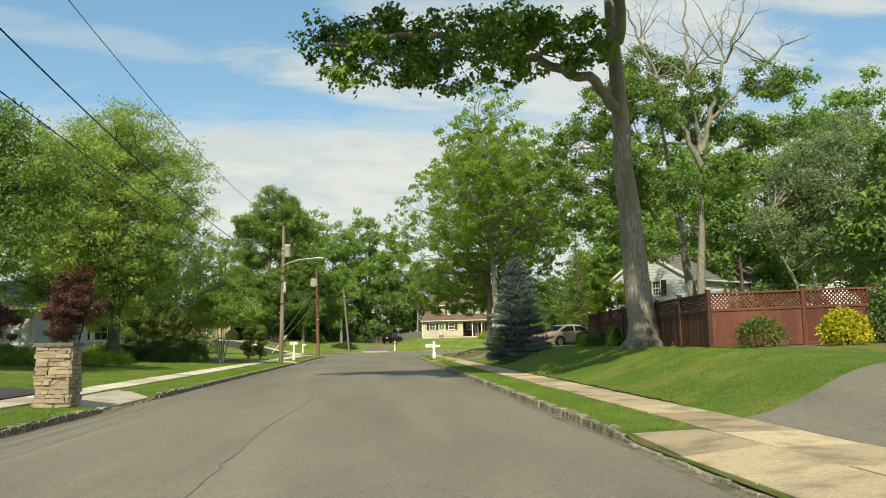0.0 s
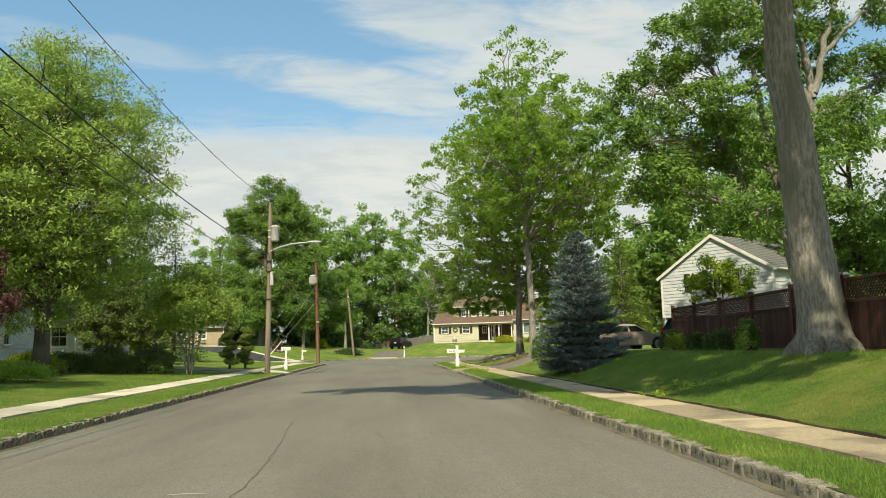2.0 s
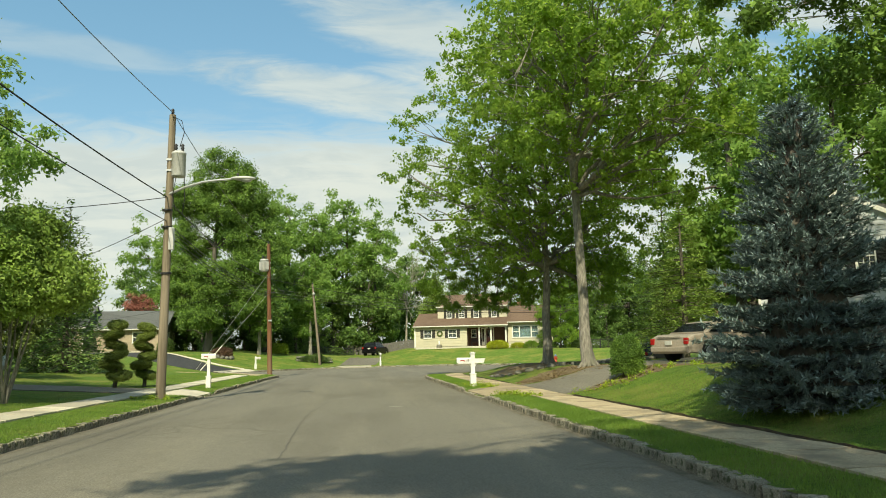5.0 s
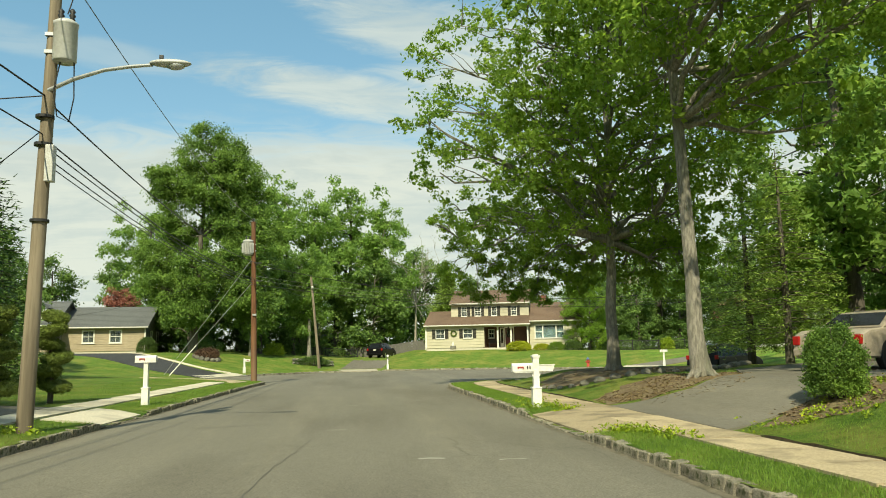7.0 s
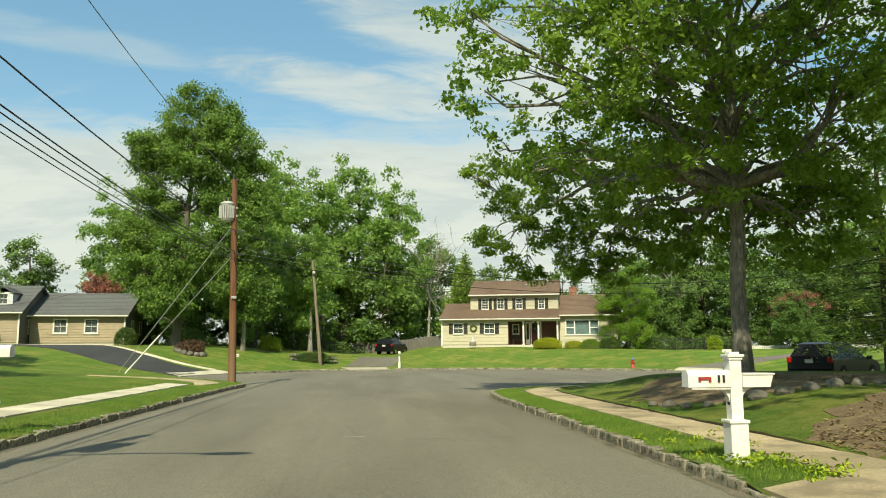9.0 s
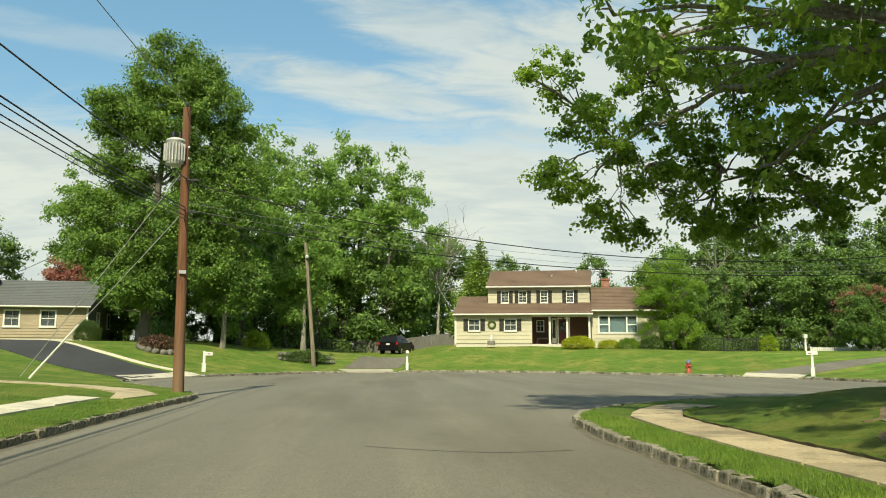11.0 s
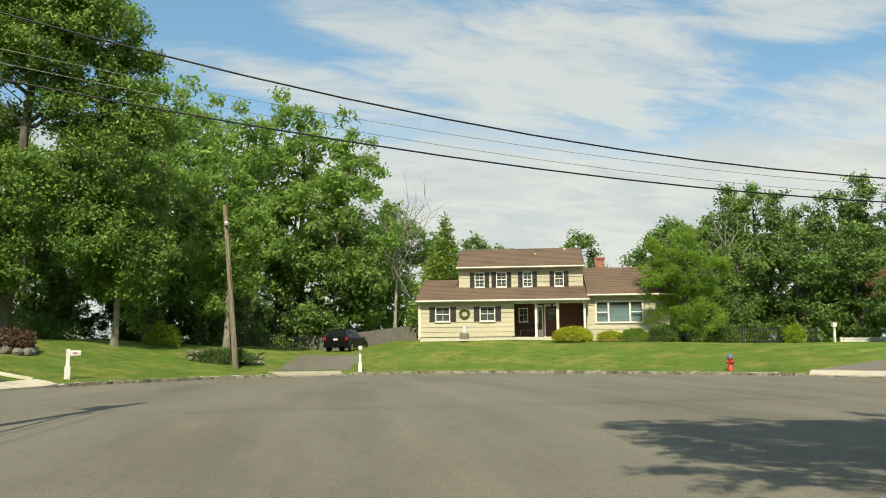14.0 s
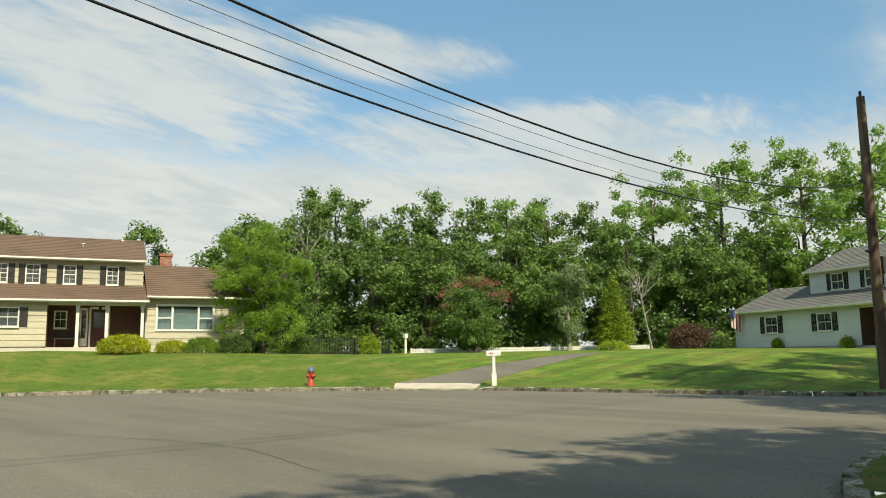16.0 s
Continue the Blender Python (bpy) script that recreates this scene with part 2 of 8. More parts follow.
def asphalt(name, base, light):
    m = Mat(name, 0.9, 0, 0.25)
    grain = m.noise(38, 8, 0.85)
    c = m.mix(m.ramp(grain, 0.32, 0.68), tuple(v * 0.60 for v in base), tuple(v * 1.1 for v in light))
    c = m.mix(m.ramp(m.noise(90, 3, 0.6), 0.62, 0.75), c, tuple(v * 1.5 for v in light))
    c = m.mix(m.ramp(m.noise(11, 4, 0.8, (1, 0.4, 1)), 0.40, 0.62), m.mix(1.0, c, (0.95, 0.95, 0.95), "MULTIPLY"), m.mix(1.0, c, (1.04, 1.04, 1.035), "MULTIPLY"))
    c = m.mix(m.ramp(m.noise(6, 6, 0.75), 0.5, 0.7), c, m.mix(1.0, c, (0.85, 0.85, 0.85), "MULTIPLY"))
    c = m.mix(m.ramp(m.noise(0.35, 5, 0.6, (1, 0.25, 1)), 0.42, 0.66), c, m.mix(1.0, c, (0.81, 0.80, 0.79), "MULTIPLY"))
    c = m.mix(m.ramp(m.noise(0.9, 5, 0.6, (1, 0.05, 1)), 0.46, 0.66), c, m.mix(1.0, c, (1.13, 1.12, 1.10), "MULTIPLY"))
    c = m.mix(m.ramp(m.noise(1.3, 4, 0.7), 0.55, 0.75), c, m.mix(1.0, c, (1.1, 1.09, 1.06), "MULTIPLY"))
    warp = m.node("ShaderNodeMix")
    warp.data_type = "VECTOR"
    warp.inputs["Factor"].default_value = 0.22
    m.link(m.co, warp.inputs["A"])
    m.link(m.noise(0.9, 4, 0.6, kind="Color"), warp.inputs["B"])
    cell = m.node("ShaderNodeTexVoronoi", Scale=0.62)
    cell.feature = "DISTANCE_TO_EDGE"
    m.link(warp.outputs["Result"], cell.inputs["Vector"])
    thin = m.node("ShaderNodeMath")
    thin.operation = "MULTIPLY"
    m.link(m.ramp(cell.outputs["Distance"], 0.010, 0.002), thin.inputs[0])
    m.link(m.ramp(m.noise(0.16, 3, 0.5), 0.5, 0.62), thin.inputs[1])
    c = m.mix(thin.outputs[0], c, m.mix(1.0, c, (0.80, 0.80, 0.80), "MULTIPLY"))
    m.color(c)
    m.bump(grain, 0.35, 0.006)
    return m.m


def grass_mat(name, c1, c2, dry):
    m = Mat(name, 0.9, 0, 0.15)
    c = m.mix(m.ramp(m.noise(22, 6, 0.75), 0.3, 0.7), c1, c2)
    c = m.mix(m.ramp(m.noise(0.55, 5, 0.65), 0.42, 0.68), c, m.mix(0.52, c, dry))
    c = m.mix(m.ramp(m.noise(1.7, 4, 0.6), 0.50, 0.66), c, m.mix(1.0, c, (0.70, 0.78, 0.66), "MULTIPLY"))
    c = m.mix(m.ramp(m.noise(3.0, 5, 0.7), 0.45, 0.75), c, m.mix(0.28, c, dry))
    c = m.mix(m.ramp(m.noise(6.5, 5, 0.75), 0.5, 0.7), c, m.mix(1.0, c, (0.72, 0.76, 0.7), "MULTIPLY"))
    m.color(c)
    sep_ = m.node("ShaderNodeSeparateXYZ")
    m.link(m.co, sep_.inputs[0])
    wave = m.node("ShaderNodeTexWave", Scale=0.17, Distortion=0.6, Detail=2)
    wave.bands_direction = "Y"
    m.link(m.co, wave.inputs["Vector"])
    where = m.node("ShaderNodeMath")
    where.operation = "MULTIPLY"
    corner = m.node("ShaderNodeMath")
    corner.operation = "MULTIPLY"
    m.link(m.ramp(sep_.outputs["X"], 23, 26), corner.inputs[0])
    m.link(m.ramp(sep_.outputs["Y"], 78, 84), corner.inputs[1])
    m.link(corner.outputs[0], where.inputs[0])
    m.link(m.ramp(wave.outputs["Fac"], 0.35, 0.65), where.inputs[1])
    c = m.mix(where.outputs[0], c, m.mix(1.0, c, (1.22, 1.32, 1.15), "MULTIPLY"))
    m.color(c)
    m.bump(m.noise(60, 6, 0.8), 0.9, 0.05)
    return m.m


M_road = asphalt("road_asphalt", (0.155, 0.144, 0.115), (0.235, 0.218, 0.174))
M_drive = asphalt("driveway_asphalt", (0.165, 0.152, 0.125), (0.225, 0.208, 0.172))
M_sealed = asphalt("sealed_asphalt", (0.045, 0.047, 0.05), (0.075, 0.077, 0.08))
M_grass = grass_mat("lawn_grass", (0.070, 0.132, 0.020), (0.146, 0.240, 0.041), (0.33, 0.285, 0.085))
M_walk = mottled("concrete_tan", (0.47, 0.38, 0.25), (0.36, 0.29, 0.19), (0.25, 0.205, 0.14), big=1.6, small=30, per="object")
M_pale = mottled("concrete_pale", (0.60, 0.545, 0.43), (0.49, 0.44, 0.345), (0.41, 0.37, 0.29), big=1.2, small=30, per="object")
M_kerb = mottled("granite_block", (0.38, 0.34, 0.265), (0.16, 0.145, 0.11), (0.075, 0.085, 0.04), big=3.5, small=26, bump=0.6, dist=0.02, per="object")
M_kerb_far = mottled("granite_block_far", (0.38, 0.34, 0.265), (0.16, 0.145, 0.11), (0.075, 0.085, 0.04), big=3.5, small=26, bump=0.6, dist=0.02, per="island")
M_bark = mottled("bark_grey", (0.33, 0.305, 0.26), (0.18, 0.167, 0.14), (0.165, 0.162, 0.125), big=1.6, small=20, stretch=(1, 1, 0.22), bump=1.0, dist=0.05)
M_bark_d = mottled("bark_dark", (0.13, 0.115, 0.095), (0.065, 0.055, 0.045), (0.10, 0.10, 0.075), big=0.8, small=8, stretch=(1, 1, 0.2), bump=0.8, dist=0.05)
M_bark_p = mottled("bark_pale", (0.42, 0.39, 0.32), (0.24, 0.22, 0.18), (0.30, 0.29, 0.23), big=1.2, small=7, stretch=(1, 1, 0.3), bump=0.6, dist=0.03)
L_oak = leaf_mat("oak_leaf", (0.046, 0.095, 0.022), (0.122, 0.222, 0.040), (0.235, 0.365, 0.068), 0.38)
L_maple = leaf_mat("maple_leaf", (0.072, 0.138, 0.027), (0.172, 0.302, 0.050), (0.345, 0.480, 0.080), 0.98)
L_light = leaf_mat("willow_oak_leaf", (0.115, 0.188, 0.036), (0.228, 0.348, 0.066), (0.380, 0.505, 0.115), 0.34)
L_wood = leaf_mat("woodland_leaf", (0.044, 0.090, 0.025), (0.115, 0.206, 0.047), (0.225, 0.345, 0.085), 0.38)
# lighter green trees, with the windscreen's haze over them put into the colour
L_wood_hazed = leaf_mat("hazed_woodland_leaf", (0.072, 0.142, 0.034), (0.19, 0.325, 0.068), (0.33, 0.48, 0.115), 0.7)
L_pale = leaf_mat("silver_leaf", (0.100, 0.150, 0.065), (0.190, 0.262, 0.118), (0.300, 0.380, 0.185), 0.5)
L_red = leaf_mat("red_maple_leaf", (0.06, 0.024, 0.024), (0.12, 0.05, 0.046), (0.21, 0.105, 0.095), 0.3)
L_rust = leaf_mat("rust_leaf", (0.17, 0.06, 0.045), (0.32, 0.12, 0.09), (0.44, 0.20, 0.15), 0.3)
L_brown = leaf_mat("bronze_leaf", (0.055, 0.032, 0.022), (0.115, 0.066, 0.042), (0.19, 0.115, 0.07), 0.25)
L_shrub = leaf_mat("shrub_leaf", (0.042, 0.075, 0.022), (0.080, 0.138, 0.036), (0.140, 0.215, 0.052), 0.30)
L_yew = leaf_mat("yew_leaf", (0.050, 0.078, 0.018), (0.098, 0.142, 0.030), (0.165, 0.210, 0.046), 0.20)
L_clip = leaf_mat("clipped_yew_leaf", (0.075, 0.108, 0.022), (0.140, 0.190, 0.036), (0.225, 0.275, 0.058), 0.15)
L_yellow = leaf_mat("yellow_leaf", (0.20, 0.22, 0.01), (0.42, 0.42, 0.02), (0.62, 0.58, 0.06), 0.3)
L_lime = leaf_mat("lime_leaf", (0.14, 0.22, 0.015), (0.26, 0.36, 0.03), (0.40, 0.48, 0.06), 0.3)
L_gold = leaf_mat("golden_green_leaf", (0.19, 0.23, 0.012), (0.34, 0.38, 0.025), (0.50, 0.52, 0.055), 0.3)
L_spruce = leaf_mat("blue_spruce_needles", (0.085, 0.125, 0.112), (0.175, 0.240, 0.222), (0.34, 0.43, 0.415), 0.10)
L_conif = leaf_mat("conifer_needles", (0.060, 0.118, 0.034), (0.118, 0.211, 0.053), (0.211, 0.317, 0.094), 0.12)
L_blade = leaf_mat("grass_blade", (0.100, 0.178, 0.026), (0.168, 0.282, 0.046), (0.255, 0.370, 0.070), 0.55)
M_pole = mottled("pole_wood_grey", (0.27, 0.225, 0.165), (0.165, 0.135, 0.098), (0.115, 0.095, 0.07), big=1.0, small=9, stretch=(1, 1, 0.06), bump=0.6, dist=0.02)
M_pole_r = mottled("pole_wood_brown", (0.20, 0.095, 0.05), (0.12, 0.055, 0.03), (0.22, 0.15, 0.10), big=0.8, small=9, stretch=(1, 1, 0.06), bump=0.6, dist=0.02)
M_pole_d = mottled("pole_wood_dark", (0.165, 0.115, 0.08), (0.095, 0.065, 0.045), (0.17, 0.135, 0.10), big=0.8, small=9, stretch=(1, 1, 0.06), bump=0.6, dist=0.02)
M_wire = plain("cable_black", (0.012, 0.012, 0.013), 0.5)
M_wire_g = plain("cable_grey", (0.25, 0.25, 0.26), 0.5, 0.6)
M_galv = plain("galvanised_steel", (0.55, 0.56, 0.57), 0.4, 0.7)
M_tank = plain("transformer_paint", (0.55, 0.55, 0.53), 0.45, 0.1)
M_dark = plain("dark_fitting", (0.03, 0.03, 0.032), 0.45)
M_white = mottled("white_paint", (0.80, 0.79, 0.76), (0.72, 0.71, 0.67), (0.62, 0.60, 0.55), big=2.5, small=25, rough=0.55, bump=0.08)


# ---- the lie of the land ----


def glide(points, step=1.2):
    """A smooth line through the points (Catmull-Rom)."""
    p = [np.array(q, dtype=float) for q in points]
    p = [2 * p[0] - p[1]] + p + [2 * p[-1] - p[-2]]
    out = []
    for a, b, c, d in zip(p, p[1:], p[2:], p[3:]):
        n = max(1, int(np.linalg.norm(c - b) / step))
        for k in range(n):
            t = k / n
            out.append(0.5 * (2 * b + (c - a) * t + (2 * a - 5 * b + 4 * c - d) * t * t + (3 * b - a - 3 * c + d) * t**3))
    return np.array(out + [p[-2]])


WEST = glide([(-5, -160), (-5, -40), (-5, 0), (-5, 40), (-5, 66), (-5, 74), (-4.85, 76.6), (-5.0, 78.2), (-5.8, 80.2), (-7.8, 83.6), (-9.6, 86.6), (-10.5, 89.6)])
NORTH = glide([(-10.5, 89.6), (-10.0, 93), (-8.5, 96.5), (-6.2, 99.8), (-3.4, 103.0), (0.6, 105.3), (4.5, 106.2), (8.5, 105.9), (12, 104.3), (15, 102.2), (18, 99.6), (20.2, 97.1), (22.0, 94.3), (22.9, 90.6), (23.6, 86.9), (24.6, 82.9), (27.5, 80.6), (36, 77.2), (60, 68), (140, 36)])
EAST = glide([(140, 27.5), (60, 59.3), (34, 69.3), (24, 73.6), (18, 75.8), (13.5, 76.8), (9.8, 76.2), (6.9, 74.5), (5.2, 72.9), (4.2, 71.4), (3.6, 69.8), (3.4, 67.5), (3.4, 60), (3.4, 40), (3.4, 0), (3.4, -40), (3.4, -160)])
OUTLINE = np.concatenate([WEST, NORTH[1:], EAST])


def road_dist(xy):
    """Signed distance to the carriageway's edge (negative on it) and the nearest edge point."""
    xy = np.asarray(xy, dtype=float)
    a, b = OUTLINE, np.roll(OUTLINE, -1, axis=0)
    out_d, out_p = np.empty(len(xy)), np.empty((len(xy), 2))
    for s in range(0, len(xy), 4000):
        p = xy[s : s + 4000]
        ab = b - a
        t = np.clip(((p[:, None] - a) * ab).sum(-1) / (ab * ab).sum(-1), 0, 1)
        q = a + ab * t[..., None]
        dist = np.linalg.norm(p[:, None] - q, axis=-1)
        k = dist.argmin(1)
        cross = ((a[:, 1] > p[:, 1:2]) != (b[:, 1] > p[:, 1:2])) & (p[:, :1] < (b[:, 0] - a[:, 0]) * (p[:, 1:2] - a[:, 1]) / (b[:, 1] - a[:, 1] + 1e-12) + a[:, 0])
        inside = cross.sum(1) % 2 == 1
        r = np.arange(len(p))
        out_d[s : s + 4000] = np.where(inside, -dist[r, k], dist[r, k])
        out_p[s : s + 4000] = q[r, k]
    return out_d, out_p


KERB_TOP = 0.12
# middle and half width of each dropped kerb
DROPS = [(3.4, 8.3, 4.4), (3.45, 51.0, 2.1), (-5.0, 21.1, 1.9), (-5.0, 54.7, 1.6), (-9.6, 93.0, 3.4), (0.0, 105.0, 1.8), (21.2, 95.7, 1.7)]


def rise(x, y, d):
    """Height of the land beside the road."""
    left = 0.055 * np.minimum(d, 30)
    amp = np.interp(y, [-40, 2, 13.5, 19, 43, 51, 58, 80], [0.25, 0.25, 0.45, 0.82, 0.82, 0.62, 0.54, 0.5])
    right = amp * smooth(1.9, 5.2, d) + 0.02 * np.clip(d - 5, 0, 25)
    tall_ = np.interp(x, [-14, -6, 0, 2.5, 6, 12, 28], [1.75, 1.3, 0.85, 0.85, 1.6, 1.75, 1.2])
    north = tall_ * (smooth(-1.0, 10.5, d) - smooth(-1.0, 10.5, 0)) + 0.012 * np.clip(d - 9, 0, 40)
    side = smooth(-2.5, 2.5, x)
    near = left * (1 - side) + right * side
    w = smooth(84, 101, y + 0.75 * np.clip(x - 20, 0, 30))
    top = np.full(np.shape(x), KERB_TOP)
    for cx, cy, half in DROPS:
        drop = 1 - smooth(half - 0.2, half + 0.3, np.hypot(x - cx, y - cy))
        top = top - 0.085 * drop * (1 - smooth(0.1, 1.1, d))
    return top + near * (1 - w) + north * w


def land(x, y):
    d, _ = road_dist([(x, y)])
    return float(rise(np.array([x]), np.array([y]), np.maximum(d, 0))[0])


def lands(pts):
    pts = np.asarray(pts, dtype=float)
    d, _ = road_dist(pts[:, :2])
    return rise(pts[:, 0], pts[:, 1], np.maximum(d, 0))


def spread(lo, hi, step, far, grow=1.35):
    mid = list(np.arange(lo, hi + step / 2, step))
    s, a = step, lo
    left = []
    while a > -far:
        s *= grow
        a -= s
        left.append(a)
    s, b = step, mid[-1]
    right = []
    while b < far:
        s *= grow
        b += s
        right.append(b)
    return np.array(left[::-1] + mid + right)


def build_ground():
    xs, ys = spread(-16, 34, 0.4, 1500), spread(-4, 126, 0.4, 1500)
    gx, gy = np.meshgrid(xs, ys, indexing="ij")
    p = np.stack([gx.ravel(), gy.ravel()], -1)
    d, q = road_dist(p)
    cell = np.maximum(np.gradient(xs)[:, None], np.gradient(ys)[None, :]).ravel()
    snap = np.abs(d) < np.maximum(cell * 0.52, 0.2)
    way = p - q
    way /= np.linalg.norm(way, axis=1, keepdims=True) + 1e-9
    way *= np.where(d < 0, -1, 1)[:, None]
    p[snap] = (q + way * 0.05)[snap]
    dd = np.where(snap, 0.05, d)
    z = rise(p[:, 0], p[:, 1], np.maximum(dd, 0))
    far = np.hypot(p[:, 0] - 5, p[:, 1] - 60)
    z = z + 0.35 * smooth(40, 120, far) + np.clip(far - 200, 0, 2000) * 0.004
    for cx, cy, half in DROPS:
        z = z - 0.05 * (np.hypot(p[:, 0] - cx, p[:, 1] - cy) < half + 0.05) * (dd < 1.1) * (dd > 0.12)
    n = len(ys)
    i, j = np.meshgrid(np.arange(len(xs) - 1), np.arange(n - 1), indexing="ij")
    f = np.stack([i * n + j, (i + 1) * n + j, (i + 1) * n + j + 1, i * n + j + 1], -1).reshape(-1, 4)
    bad = (dd < 0)
    f = f[~bad[f].any(1)]
    me = quad_mesh("ground", np.column_stack([p, z]), f)
    return tagged(link_mesh("ground", me, M_grass, shade=True), "mown green lawn with drier yellowish patches", "lawn", kind="structure")


build_ground()

bm = bmesh.new()
wide = OUTLINE.copy()
bm.faces.new([bm.verts.new((x, y, 0.0)) for x, y in wide])
bmesh.ops.triangulate(bm, faces=bm.faces)
road = tagged(part("road", bm, M_road), "worn grey asphalt street with fine cracks", "road", kind="structure")
bm = bmesh.new()
nrm = np.roll(OUTLINE, -1, 0) - np.roll(OUTLINE, 1, 0)
nrm = np.stack([-nrm[:, 1], nrm[:, 0]], -1) / (np.linalg.norm(nrm, axis=1, keepdims=True) + 1e-9)
a = [bm.verts.new((x, y, -0.002)) for x, y in OUTLINE - nrm * 0.05]
b = [bm.verts.new((x, y, -0.002)) for x, y in OUTLINE + nrm * 0.25]
for i in range(len(OUTLINE) - 1):
    bm.faces.new((a[i], a[i + 1], b[i + 1], b[i]))
tagged(part("road_edge", bm, M_road), "asphalt running under the kerb", "road", kind="structure")


def lengths(line):
    return np.concatenate([[0], np.cumsum(np.linalg.norm(np.diff(line, axis=0), axis=1))])


def at_length(line, s):
    L = lengths(line)
    s = np.clip(s, 0, L[-1])
    x, y = np.interp(s, L, line[:, 0]), np.interp(s, L, line[:, 1])
    e = 0.2
    x2, y2 = np.interp(np.clip(s + e, 0, L[-1]), L, line[:, 0]), np.interp(np.clip(s + e, 0, L[-1]), L, line[:, 1])
    x1, y1 = np.interp(np.clip(s - e, 0, L[-1]), L, line[:, 0]), np.interp(np.clip(s - e, 0, L[-1]), L, line[:, 1])
    t = np.array([x2 - x1, y2 - y1])
    t /= np.linalg.norm(t) + 1e-9
    return np.array([x, y]), t


def where_y(line, y, lo=0.0):
    """Length along a line at which it passes the given y."""
    L = lengths(line)
    k = np.where((line[:-1, 1] - y) * (line[1:, 1] - y) <= 0)[0][0]
    f = (y - line[k, 1]) / (line[k + 1, 1] - line[k, 1] + 1e-12)
    return L[k] + f * (L[k + 1] - L[k])


def paving(name, outline, lift, material, label, category="driveway", step=0.8, ragged=0.0):
    """A thin paved area that follows the land: outline subdivided by a grid fan."""
    bm = bmesh.new()
    f = bm.faces.new([bm.verts.new((x, y, 0)) for x, y in outline])
    bmesh.ops.triangulate(bm, faces=[f])
    for _ in range(6):
        long_e = [e for e in bm.edges if e.calc_length() > step]
        if not long_e:
            break
        bmesh.ops.subdivide_edges(bm, edges=long_e, cuts=1)
        bmesh.ops.triangulate(bm, faces=bm.faces)
    bm.verts.ensure_lookup_table()
    for v in bm.verts:
        if ragged and v.is_boundary:
            v.co += Vector((noise.noise(v.co * 1.9), noise.noise(v.co * 1.9 + Vector((7, 3, 1))), 0)) * ragged
    z = lands([(v.co.x, v.co.y) for v in bm.verts])
    for v, h in zip(bm.verts, z):
        v.co.z = h + lift
    edge = [e for e in bm.edges if e.is_boundary]
    g = bmesh.ops.extrude_edge_only(bm, edges=edge)
    for v in [v for v in g["geom"] if isinstance(v, bmesh.types.BMVert)]:
        v.co.z -= 0.12
    return tagged(part(name, bm, material), label, category, kind="structure")


# ---- trees and shrubs ----


def unit(v):
    return v / (np.linalg.norm(v, axis=-1, keepdims=True) + 1e-9)


def leaf_cards(rng, centres, size, wide=0.62, lift=0.7, hang=0.0, kite=False, facing=None, wild=0.75):
    """Small pointed leaves in pairs about the centres; facing turns their upper sides outwards."""
    if not kite:
        centres = np.repeat(centres, 2, axis=0)
        centres = centres + rng.normal(size=centres.shape) * size * 0.45
        size = size * 0.70
        facing = None if facing is None else np.repeat(facing, 2, axis=0)
    n = len(centres)
    if facing is None:
        nor = unit(rng.normal(size=(n, 3)) + np.array([0, 0, lift]))
    else:
        nor = unit(facing + rng.normal(size=(n, 3)) * wild)
    ax = rng.normal(size=(n, 3)) + np.array([0, 0, -hang])
    ax = unit(ax - nor * (ax * nor).sum(1, keepdims=True))
    sd = np.cross(nor, ax)
    L = (size * rng.uniform(0.6, 1.35, n))[:, None]
    W = L * wide * 0.5
    if kite:
        base, tip = centres - ax * L * 0.5, centres + ax * L * 0.5 - nor * L * 0.12
        v = np.stack([base, centres + (sd * W + nor * L * 0.08), tip, centres - (sd * W - nor * L * 0.08)], 1).reshape(-1, 3)
        k = 4 * np.arange(n)[:, None]
        return v, np.concatenate([k + [0, 1, 2], k + [0, 2, 3]])
    base, tip = centres - ax * L * 0.35, centres + ax * L * 0.65
    v = np.stack([base + sd * W, tip, base - sd * W], 1).reshape(-1, 3)
    return v, np.arange(3 * n).reshape(-1, 3)


def bend(a, b, rng, wob=0.08, n=6, sag=0.0):
    a, b = np.asarray(a, float), np.asarray(b, float)
    t = np.linspace(0, 1, n)[:, None]
    L = np.linalg.norm(b - a)
    off = sum(rng.normal(size=3) * wob * L / k * np.sin(k * np.pi * t) for k in (1, 2, 3))
    p = a + (b - a) * t + off
    p[:, 2] += sag * L * np.sin(np.pi * t[:, 0])
    return p


